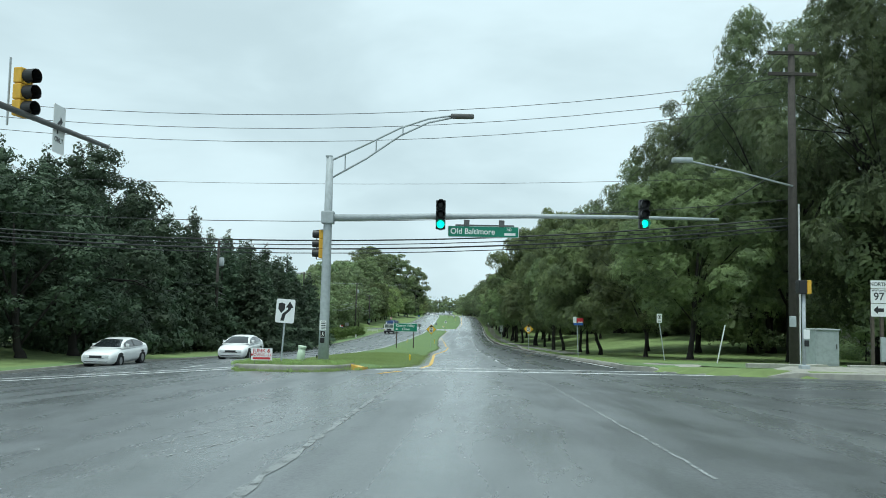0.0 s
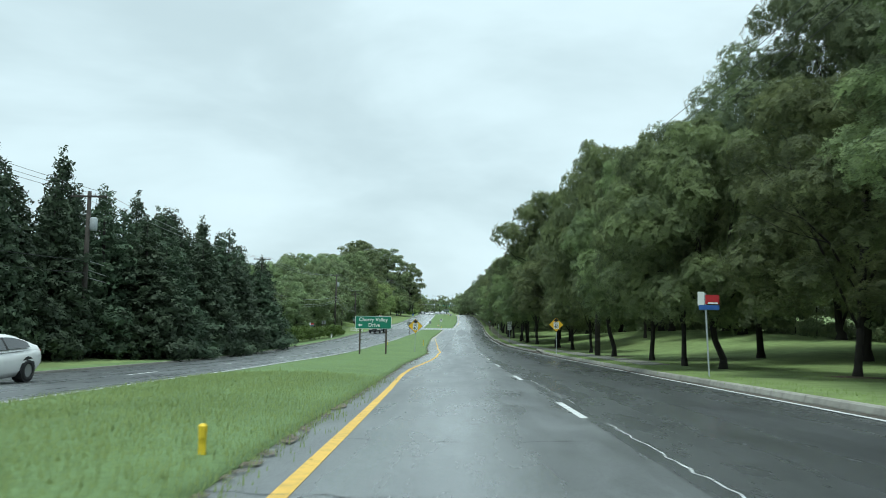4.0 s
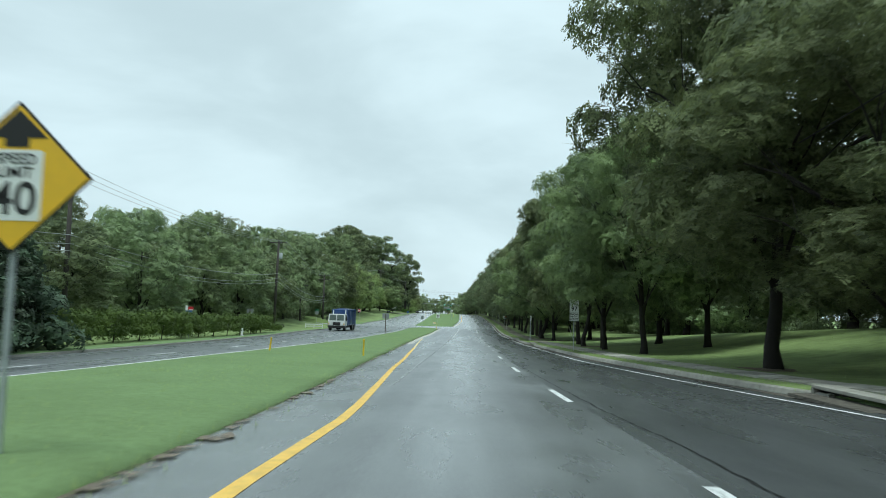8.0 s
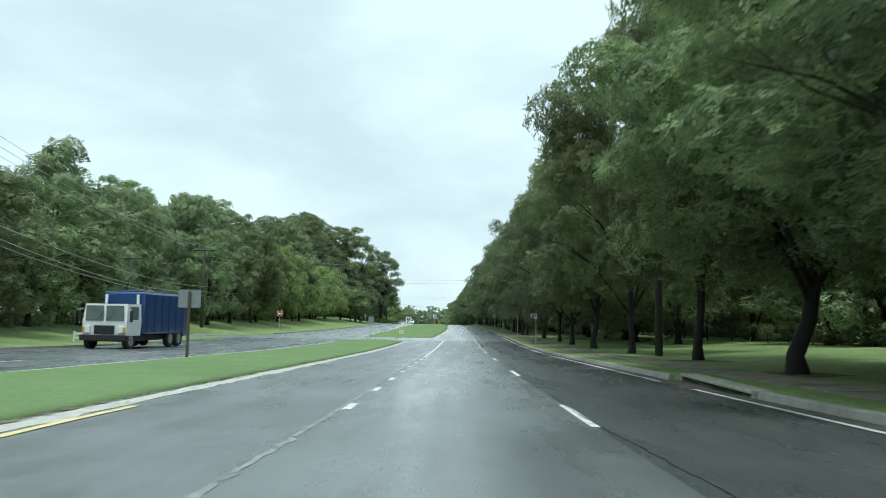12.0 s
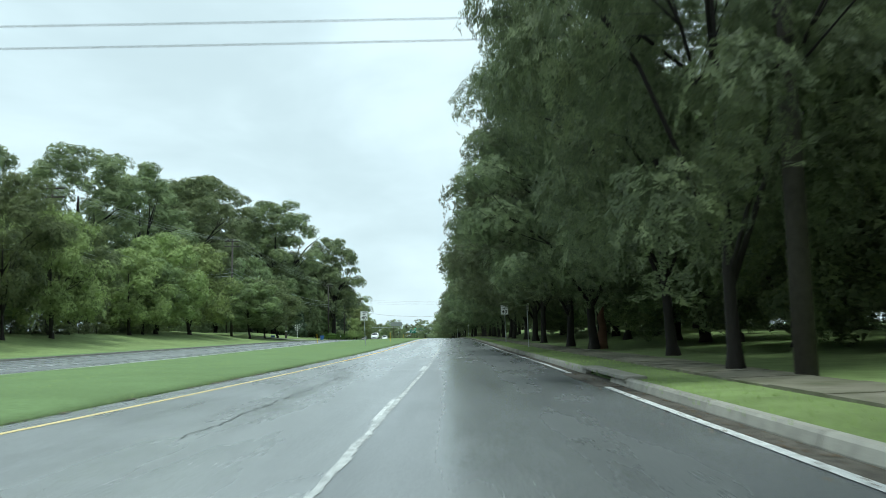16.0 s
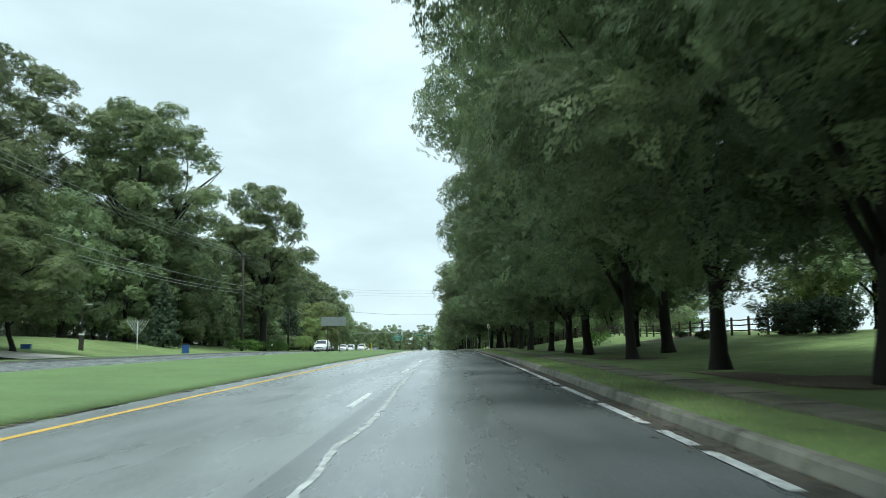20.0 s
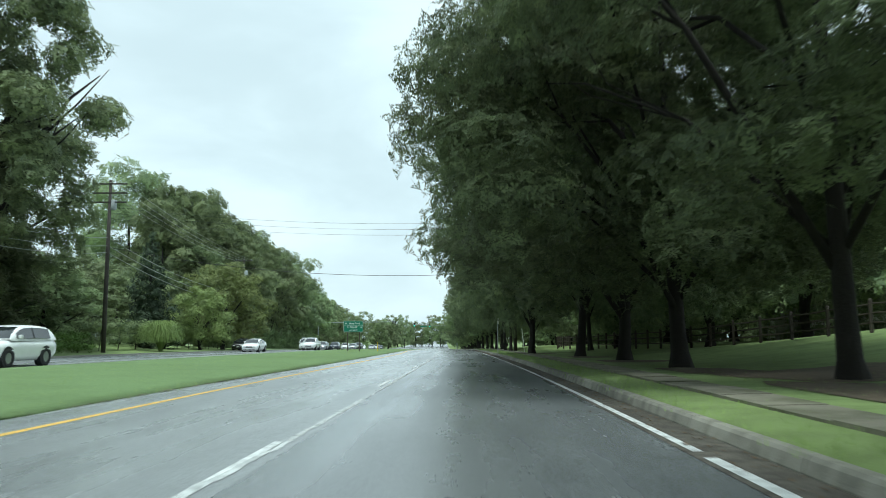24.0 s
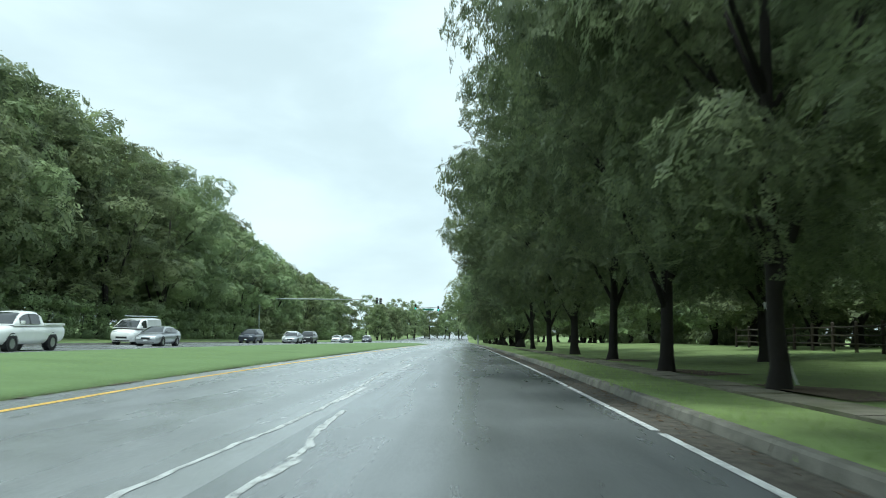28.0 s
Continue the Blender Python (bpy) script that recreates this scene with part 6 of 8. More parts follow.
def sign_back(x, y, w, h, low, label, post="steel", lean=(0, 0), plates=1, turn=0):
    ob = post_sign("road_sign", x, y, low + h * 0.9, label, "road sign", post=post, lean=lean, turn=turn)
    for k in range(plates):
        cx = (k - (plates - 1) / 2) * (w + 0.03) + lean[0] * low
        part("panel", plate(rounded(w, h, 0.04, cx=cx, cz=low + h / 2), 0.01, 0.1), ALUMINIUM, ob, "bare aluminium back")
    return ob


sign_back(13.5, 226.4, 0.65, 0.7, 2.15, "square traffic sign seen from its bare back")
sign_back(-2.2, 228.0, 0.52, 0.68, 1.6, "traffic sign seen from its bare aluminium back", lean=(0.03, 0))
sign_back(-5.7, 183.4, 0.42, 0.7, 1.95, "pair of sign backs on a leaning brown wooden post", "wood", plates=2)
sign_back(-22.0, 178, 0.4, 0.7, 1.7, "pair of small sign backs beside the far kerb", "wood", plates=2)


def no_entry(x, y, low, label):
    ob = post_sign("no_entry_sign", x, y, low + 0.7, label, "road sign", group="do not enter signs")
    part("panel", plate(rounded(0.75, 0.75, 0.03, cz=low + 0.37), 0.01), SIGN_WHITE, ob)
    part("disc", plate(disc(0.35, 0, low + 0.37), 0.004, -0.004), SIGN_RED, ob, "red disc")
    part("bar", plate(rounded(0.5, 0.1, 0.01, 1, cz=low + 0.37), 0.004, -0.008), SIGN_WHITE, ob, "white bar")
    lettering("words", "DO NOT", 0.11, 0, low + 0.52, -0.008, SIGN_WHITE, ob)
    lettering("words", "ENTER", 0.11, 0, low + 0.22, -0.008, SIGN_WHITE, ob)


no_entry(-17.6, 262, 2.0, "red do-not-enter sign on the far verge")
no_entry(-13.4, 513.6, 2.15, "red do-not-enter sign by the far wood")
stop = post_sign("stop_sign_back", -21.5, 226, 2.4, "stop sign and street name blades at the side street", "road sign")
part("panel", plate(disc(0.38, 0, 1.9, 8), 0.01), ALUMINIUM, stop)
part("name_blade", box(-0.4, 0.02, 2.32, 0.4, 0.04, 2.48), SIGN_GREEN, stop, "green street name blade")
small = empty("orange_yard_sign", spot(-0.13, 250.5, 0.05), 0, "pale yard sign with orange lettering on the median", "yard sign")
part("panel", plate(rounded(0.6, 0.42, 0.01, cz=0.4), 0.008), SIGN_WHITE, small)
part("text_bar", plate(rounded(0.5, 0.09, 0.01, 1, cz=0.48), 0.003, -0.003), SIGN_YELLOW, small)
part("text_bar", plate(rounded(0.45, 0.07, 0.01, 1, cz=0.33), 0.003, -0.003), SIGN_YELLOW, small)
part("stake", tube([(0, 0.01, -0.3), (0, 0.01, 0.3)], 0.008, 5), STEEL_DARK, small)
board = empty("sign_board", spot(2.9, 395.5, 0.1), 0, "blank grey board on two posts seen from behind", "sign board")
part("panel", plate(rounded(2.25, 0.8, 0.03, cz=2.85), 0.03), ALUMINIUM, board)
for px in (-0.55, 0.55):
    part("post", box(px - 0.04, 0.03, -0.4, px + 0.04, 0.12, 3.1), WOOD_POST, board)

# ---- utility poles and wires ----
POLE_TOPS = {}


def utility_pole(key, x, y, h, r=0.16, arms=1, arm=1.2, can=False, label="dark wooden utility pole with crossarms", lean=0.0, conduit=False):
    base = spot(x, y)
    ob = empty("utility_pole", base, 0, label, "utility pole", "utility poles")
    part("shaft", tube([(0, 0, -0.6), (lean * h * 0.5, 0, h * 0.5), (lean * h, 0, h)], [r * 1.15, r, r * 0.72], 12), POLE_WOOD, ob, smooth=True)
    for k in range(arms):
        z = h - 0.35 - 0.8 * k
        part("crossarm", box(lean * z - arm, -0.14, z - 0.06, lean * z + arm, -0.04, z + 0.06, 0.01), POLE_WOOD, ob)
        for s in (-0.9, -0.35, 0.35, 0.9):
            part("insulator", tube([(lean * z + s * arm, -0.09, z + 0.06), (lean * z + s * arm, -0.09, z + 0.22)], [0.045, 0.025], 7), STEEL, ob)
    if can:
        part("transformer", tube([(lean * h + 0.32, 0.05, h - 2.6), (lean * h + 0.32, 0.05, h - 2.5), (lean * h + 0.32, 0.05, h - 1.8), (lean * h + 0.32, 0.05, h - 1.72)], [0.2, 0.24, 0.24, 0.16], 14), STEEL, ob, "grey transformer can", smooth=True)
    if conduit:
        part("conduit", tube([(0.2, -0.05, -0.3), (0.2, -0.05, h * 0.5)], 0.035, 6), WHITE_PAINT, ob, "pale conduit")
    POLE_TOPS[key] = Vector((x + lean * h, y, base.z + h))
    return ob


p = utility_pole("r0", 12.9, 28.9, 12.1, 0.16, 2, 0.9, conduit=True, label="tall dark utility pole with conduit and street lamp arm")
part("lamp_arm", tube([(0, -0.1, 6.7), (-2.4, -1.2, 7.0), (-4.6, -2.4, 7.15)], [0.035, 0.03, 0.03], 7), STEEL, p, smooth=True)
part("lamp_head", box(-5.2, -2.6, 7.08, -4.5, -2.3, 7.25, 0.07), STEEL, p, "grey cobra lamp head")
part("meter_box", box(-0.25, -0.26, 1.5, -0.02, -0.16, 1.9, 0.02), STEEL, p)
utility_pole("r1", 11.25, 80.2, 12, 0.17, 1)
utility_pole("r2", 12.6, 134.9, 12, 0.17, 1)
utility_pole("r3", 14.8, 190.8, 12, 0.17, 1)
utility_pole("r4", 15.8, 253.2, 12, 0.17, 1)
utility_pole("r6", 19.65, 476, 10, 0.15, 0, label="slim bare wooden pole under the trees")
utility_pole("l0", -22.8, 78, 11.0, 0.17, 1, can=True, lean=0.012)
utility_pole("l1", -24.5, 136, 11.5, 0.17, 1)
utility_pole("l2", -21.4, 189, 12, 0.18, 1, can=True, lean=0.02)
utility_pole("l3", -23.3, 244.8, 9.4, 0.17, 2)
utility_pole("ls", -24.5, 225.3, 6.8, 0.15, 1)
utility_pole("l4", -24.5, 310, 13.5, 0.17, 2)
utility_pole("l5", -21.0, 361, 15, 0.17, 2)
utility_pole("l6", -16.0, 438.3, 14.0, 0.18, 1)
utility_pole("l9", -28.0, 385.3, 13.6, 0.15, 1, 0.8, can=True)
utility_pole("l7", -15.5, 471.2, 14.8, 0.17, 3, 1.5, can=True)
utility_pole("l8", -16.1, 517, 13.0, 0.16, 1, can=True)
utility_pole("x0", -30, 30, 12, 0.17, 1)


def wire(a, b, sag, r, name="overhead_wire", label="thin dark overhead wire", group="overhead wires", mat=WIRE):
    pts = []
    for k in range(17):
        t = k / 16
        q = Vector(a).lerp(Vector(b), t)
        q.z -= sag * 4 * t * (1 - t)
        pts.append(q)
    ob = part(name, tube(pts, r, 5), mat)
    return tagged(ob, label, "cable", group)


for z, yy in ((8.55, 30.2), (8.15, 30.8), (7.75, 31.4)):
    wire((-30, yy, z + 1.3), (12.9, yy - 1.2, z + 1.2), 1.75, 0.011)
wire((-30, 30, 6.0), (12.9, 29.2, 6.0), 0.6, 0.007)
wire((-30, 30, 5.1), (12.9, 29.2, 5.1), 1.15, 0.014)
for k in range(4):
    wire((-30, 30.0 + 0.1 * k, 4.65 - 0.13 * k), (12.9, 29.1 + 0.05 * k, 4.4 - 0.14 * k), 1.3 + 0.02 * k, (0.028, 0.018, 0.03, 0.018)[k], label="thick black cable across the road")
keys = ["l0", "l1", "l2", "l3", "l4", "l5", "l6"]
for a, b in zip(keys, keys[1:]):
    A, B = POLE_TOPS[a], POLE_TOPS[b]
    for dx in (-1.0, 0.0, 1.0):
        wire(A + Vector((dx, 0, -0.1)), B + Vector((dx, 0, -0.1)), 0.9, 0.014, label="pale weathered overhead wire", mat=WIRE_PALE)
    for dz, sag in ((-4.6, 1.0), (-5.2, 1.3), (-5.7, 1.1)):
        wire(A + Vector((0.15, 0, dz)), B + Vector((0.15, 0, dz)), sag, 0.024, label="sagging grey communication cable", mat=WIRE_PALE)
A = POLE_TOPS["l0"]
for dx in (-1.0, 0.0, 1.0):
    wire(A + Vector((dx, 0, -0.1)), (-30 + dx, 24, 11.5), 0.9, 0.012)
for dz in (-4.6, -5.4):
    wire(A + Vector((0.1, 0, dz)), (-30, 24, 11 + dz), 1.0, 0.02, label="sagging black communication cable")
for a, b in (("r0", "r1"), ("r1", "r2"), ("r2", "r3"), ("r3", "r4")):
    for dx in (-0.7, 0.0, 0.7):
        wire(POLE_TOPS[a] + Vector((dx, 0, -0.1)), POLE_TOPS[b] + Vector((dx, 0, -0.1)), 0.8, 0.012)
    wire(POLE_TOPS[a] + Vector((0, 0, -4.5)), POLE_TOPS[b] + Vector((0, 0, -4.5)), 1.0, 0.022, label="sagging black communication cable")
for a, b in (("l6", "l7"), ("l7", "l8")):
    for dx in (-1.3, -0.4, 0.4, 1.3):
        wire(POLE_TOPS[a] + Vector((dx, 0, -0.3)), POLE_TOPS[b] + Vector((dx, 0, -0.3)), 0.7, 0.014, label="pale weathered overhead wire", mat=WIRE_PALE)
    for dz in (-5.0, -5.7, -6.3):
        wire(POLE_TOPS[a] + Vector((0, 0, dz)), POLE_TOPS[b] + Vector((0, 0, dz)), 1.0, 0.022, label="sagging grey communication cable", mat=WIRE_PALE)
# wires that cross the road further on
for z in (6.75, 7.2):
    wire((-21.0, 254.6, level(254) + z), (15.9, 254.6, level(254) + z + 0.1), 0.12, 0.009)
wire((-15.5, 471.2, level(471) + 9.1), (24, 472, level(472) + 7.5), 1.55, 0.02)
for dz in (13.2, 13.7, 14.2):
    wire((-15.5, 471.2, level(471) + dz - 1.6), (22.5, 472, level(471) + dz - 2.6), 0.9, 0.010)

# ---- the far crossing with its signals ----
far = empty("far_signal_mast", spot(mid(645) + 4.9, 645), 0, "distant signal mast with a curved arm over the lanes", "traffic signal")
part("pole", tube([(0, 0, -0.3), (0, 0, 6.2)], [0.16, 0.13], 10), STEEL, far)
part("mast_arm", tube([(0, 0, 6.1), (-1.6, 0, 6.75), (-4.0, 0, 7.2), (-13.5, 0, 7.45)], [0.11, 0.1, 0.08, 0.05], 10), STEEL, far)
signal_head(far, -8.3, -0.2, 7.2)
signal_head(far, -13.0, -0.2, 7.45)
part("name_panel", box(-11.4, -0.05, 6.75, -9.2, 0.0, 7.1), SIGN_GREEN, far)
far2 = empty("far_signal_mast", spot(mid(615) - 33.0, 615), 0, "distant signal mast with a long straight arm", "traffic signal")
part("pole", tube([(0, 0, -0.3), (0, 0, 7.2)], [0.16, 0.13], 10), STEEL, far2)
part("mast_arm", tube([(0, 0, 7.0), (12, 0, 7.1), (20.5, 0, 7.15)], [0.11, 0.08, 0.05], 10), STEEL, far2)
signal_head(far2, 20.0, 0.2, 7.0, face=180, green=False)
signal_head(far2, 20.6, 0.2, 6.9, face=100, green=False)

# ---- vehicles ----
def paint(name, colour, metal=0.0):
    return material(name, colour, 0.32, metal, spots=0.15, scale=2.0, coat=0.6)


WHITE_CAR = paint("white_car_paint", (0.9, 0.91, 0.91))
SILVER_CAR = paint("silver_car_paint", (0.42, 0.44, 0.46), 0.6)
DARK_CAR = paint("dark_blue_car_paint", (0.03, 0.04, 0.06), 0.3)
BLACK_CAR = paint("black_car_paint", (0.015, 0.016, 0.018), 0.2)
BLUE_TRUCK = paint("blue_truck_paint", (0.018, 0.055, 0.17))


def loft(sections, cap=True):
    """A closed skin through rings of points with equal counts."""
    bm = bmesh.new()
    rings = [[bm.verts.new(p) for p in s] for s in sections]
    n = len(rings[0])
    for a, b in zip(rings, rings[1:]):
        for k in range(n):
            bm.faces.new((a[k], a[(k + 1) % n], b[(k + 1) % n], b[k]))
    if cap:
        bm.faces.new(list(reversed(rings[0])))
        bm.faces.new(rings[-1])
    return bm


def section(y, w, z0, z1, shoulder=0.75):
    """A car-body cross section: narrow sill, widest at the waist, rounded upper edge."""
    h = z1 - z0
    half = [(0.0, z0), (w * 0.80, z0), (w * 0.96, z0 + h * 0.22), (w, z0 + h * 0.5), (w * 0.97, z0 + h * shoulder), (w * 0.86, z0 + h * 0.95), (w * 0.6, z1), (0.0, z1 + 0.015)]
    return [(x, y, z) for x, z in half] + [(-x, y, z) for x, z in reversed(half[1:-1])]


def wheel(parent, x, y, r, w):
    hub = new("wheel")
    hub.parent = parent
    hub.matrix_basis = Matrix.Translation((x, y, r))
    s = 1 if x > 0 else -1
    prof = [(-w / 2, r * 0.62), (-w / 2, r * 0.92), (-w * 0.32, r), (w * 0.32, r), (w / 2, r * 0.92), (w / 2, r * 0.62)]
    bm = bmesh.new()
    n = 20
    rings = [[bm.verts.new((px, pr * math.cos(2 * math.pi * k / n), pr * math.sin(2 * math.pi * k / n))) for k in range(n)] for px, pr in prof]
    for a, b in zip(rings, rings[1:] + rings[:1]):
        for k in range(n):
            bm.faces.new((a[k], a[(k + 1) % n], b[(k + 1) % n], b[k]))
    part("tyre", bm, RUBBER, hub, smooth=True)
    part("rim", tube([(s * w * 0.1, 0, 0), (s * w * 0.42, 0, 0), (s * w * 0.46, 0, 0)], [r * 0.62, r * 0.6, r * 0.2], 14), RIM, hub)


SHAPES = {
    "sedan": dict(L=4.6, W=0.9, body=[(-2.3, .66, .38, .6), (-2.24, .78, .25, .72), (-2.0, .86, .19, .82), (-1.5, .9, .18, .91), (-1.1, .9, .18, .97), (0.9, .9, .18, 1.0), (1.6, .9, .2, 1.05), (2.05, .87, .26, 1.07), (2.24, .8, .34, .99), (2.3, .7, .46, .84)]),
    "suv": dict(L=4.7, W=0.94, body=[(-2.35, .76, .4, .78), (-2.2, .88, .26, .95), (-1.4, .94, .24, 1.06), (-0.8, .94, .24, 1.1), (1.0, .94, .24, 1.12), (1.9, .94, .26, 1.12), (2.25, .9, .32, 1.1), (2.35, .82, .45, 1.0)]),
    "pickup": dict(L=5.6, W=0.96, body=[(-2.8, .8, .45, .9), (-2.62, .92, .34, 1.05), (-1.8, .96, .32, 1.14), (-1.1, .96, .32, 1.18), (0.7, .96, .32, 1.2), (2.2, .96, .34, 1.2), (2.7, .94, .4, 1.2), (2.8, .88, .5, 1.16)]),
    "van": dict(L=5.4, W=0.98, body=[(-2.7, .8, .4, .9), (-2.5, .92, .28, 1.1), (-1.9, .98, .26, 1.22), (-1.2, .98, .26, 1.3), (0.5, .98, .26, 1.32), (2.2, .98, .26, 1.32), (2.62, .97, .3, 1.32), (2.7, .94, .42, 1.3)]),
}


CABINS = {
    "sedan": dict(belt=0.97, wb=0.83, wr=0.60, st=[(-1.25, .975), (-1.0, 1.1), (-0.7, 1.25), (-0.4, 1.365), (-0.1, 1.42), (0.3, 1.45), (0.7, 1.44), (1.1, 1.37), (1.45, 1.25), (1.75, 1.12), (1.95, 1.05)], side=(-0.82, 1.5), front=(-1.2, -0.38), rear=(1.12, 1.86)),
    "suv": dict(belt=1.09, wb=0.86, wr=0.68, st=[(-1.2, 1.1), (-0.85, 1.34), (-0.5, 1.54), (-0.2, 1.64), (0.4, 1.69), (1.2, 1.68), (1.8, 1.62), (2.1, 1.4), (2.27, 1.13)], side=(-0.75, 1.8), front=(-1.15, -0.34), rear=(1.92, 2.2)),
    "pickup": dict(belt=1.17, wb=0.88, wr=0.7, st=[(-1.55, 1.18), (-1.15, 1.45), (-0.8, 1.67), (-0.5, 1.76), (0.1, 1.81), (0.5, 1.79), (0.8, 1.6), (0.92, 1.2)], side=(-1.05, 0.62), front=(-1.5, -0.66), rear=(0.66, 0.88)),
    "van": dict(belt=1.28, wb=0.95, wr=0.84, st=[(-2.1, 1.29), (-1.6, 1.6), (-1.15, 1.88), (-0.8, 1.99), (0.0, 2.05), (1.8, 2.08), (2.5, 2.05), (2.64, 1.9), (2.69, 1.3)], side=(-1.35, -0.35), front=(-2.05, -1.0), rear=(2.62, 2.66)),
}


def cabin(ob, kind, colour):
    """Rounded upper body with its glass let into the pillars."""
    c = CABINS[kind]
    ys, zs = [q[0] for q in c["st"]], [q[1] for q in c["st"]]
    top = max(zs)

    def profile(y, out=0.0):
        z = float(np.interp(y, ys, zs))
        k = max(0.0, min(1.0, (z - c["belt"]) / (top - c["belt"])))
        w = c["wb"] + (c["wr"] - c["wb"]) * k + out
        return [(c["wb"] + out, c["belt"] - 0.05), (w, z - 0.07 * k), (w * 0.86, z - 0.02 * k + out), (w * 0.5, z - 0.004 + out), (0.0, z + 0.008 * k + out)]

    def skin(y):
        half = profile(y)
        return [(x, y, z) for x, z in half] + [(-x, y, z) for x, z in reversed(half[:-1])]

    def patch(name, rows_, mat, label=""):
        bm = bmesh.new()
        grid = [[bm.verts.new(p) for p in r] for r in rows_]
        for a, b in zip(grid, grid[1:]):
            for q in range(len(a) - 1):
                bm.faces.new((a[q], a[q + 1], b[q + 1], b[q]))
        return part(name, bm, mat, ob, label, smooth=True)

    patch("cabin", [skin(y) for y in ys], colour)
    for sx in (-1, 1):
        def side(y, u, out):
            (xa, za), (xb, zb) = profile(y, out)[:2]
            za += 0.09
            return (sx * (xa + (xb - xa) * u), y, za + (zb - za) * u)
        a, b = c["side"]
        patch("side_window", [[side(y, u, 0.012) for u in (0.0, 0.45, 0.9)] for y in np.linspace(a, b, 9)], GLASS_DARK, "dark side glass")
        m = (a + b) / 2
        patch("door_pillar", [[side(y, u, 0.018) for u in (0.0, 0.45, 0.92)] for y in (m - 0.04, m + 0.04)], TRIM_BLACK)
    for name, (a, b) in (("windscreen", c["front"]), ("rear_window", c["rear"])):
        rows_ = []
        for y in np.linspace(a, b, 6):
            half = [(x * 0.94, z) for x, z in profile(y, 0.012)[1:]]
            rows_.append([(x, y, z) for x, z in half] + [(-x, y, z) for x, z in reversed(half[:-1])])
        patch(name, rows_, GLASS_DARK, "dark glass")
    return c


def car(kind, colour, x, y, label, category="car", group="cars on the far carriageway", turn=0.0, z=None):
    s = SHAPES[kind]
    off = x - mid(y)
    ob = empty({"sedan": "sedan_car", "suv": "sport_utility_car", "van": "panel_van", "pickup": "pickup_truck"}[kind], (x, y, ground_z(x, y)), turn, label, category, group)
    part("body", loft([section(*q) for q in s["body"]]), colour, ob, smooth=True)
    c = cabin(ob, kind, colour)
    wide, ya, za = c["wb"] + 0.04, c["st"][0][0] + 0.2, c["belt"]
    for sx in (-1, 1):
        part("mirror", box(sx * (wide + 0.02) - 0.08, ya + 0.35, za + 0.04, sx * (wide + 0.02) + 0.08, ya + 0.47, za + 0.19, 0.03), colour, ob)
        f = s["body"][1]
        part("headlight", box(sx * f[1] * 0.62 - 0.17, f[0] - 0.1, f[3] - 0.2, sx * f[1] * 0.62 + 0.17, f[0] + 0.12, f[3] - 0.05, 0.03), LAMP_CLEAR, ob, "clear headlight")
        t = s["body"][-2]
        part("tail_light", box(sx * t[1] * 0.72 - 0.14, t[0] + 0.02, t[3] - 0.28, sx * t[1] * 0.72 + 0.14, t[0] + 0.1, t[3] - 0.08, 0.02), LAMP_RED, ob, "red tail lamp")
        for yy in (-s["L"] * 0.30, s["L"] * 0.29):
            r = 0.33 if kind == "sedan" else 0.37
            part("wheel_arch", tube([(sx * (s["W"] - 0.3), yy, r + 0.03), (sx * (s["W"] - 0.005), yy, r + 0.03)], r * 1.17, 18), TRIM_BLACK, ob)
            wheel(ob, sx * (s["W"] - 0.09), yy, r, 0.22)
    f = s["body"][0]
    part("grille", box(-0.42, f[0] - 0.03, f[2] + 0.12, 0.42, f[0] + 0.08, f[2] + 0.26, 0.02), TRIM_BLACK, ob)
    part("bumper_intake", box(-0.6, f[0] + 0.02, f[2] - 0.08, 0.6, f[0] + 0.16, f[2] + 0.04, 0.02), TRIM_BLACK, ob)
    part("number_plate", box(-0.15, f[0] - 0.035, f[2] + 0.02, 0.15, f[0] + 0.02, f[2] + 0.12), SIGN_WHITE, ob)
    if kind == "pickup":
        part("cargo_bed", box(-0.8, 0.95, 1.1, 0.8, 2.62, 1.215), TRIM_BLACK, ob, "dark open bed")
        for sx in (-1, 1):
            part("bed_rail", box(sx * 0.88 - 0.06, 0.9, 1.15, sx * 0.88 + 0.06, 2.72, 1.26, 0.02), colour, ob)
    if kind == "van":
        for sx in (-1, 1):
            part("side_panel", box(sx * 0.905 - 0.02, -0.2, 1.28, sx * 0.905 + 0.02, 2.45, 1.98, 0.02), colour, ob)
            part("ladder_rail", tube([(sx * 0.6, -0.9, 2.22), (sx * 0.6, 2.6, 2.22)], 0.03, 6), STEEL, ob)
        for yy in (-0.7, 0.8, 2.3):
            part("ladder_rung", tube([(-0.7, yy, 2.2), (0.7, yy, 2.2)], 0.025, 6), STEEL, ob)
    return ob


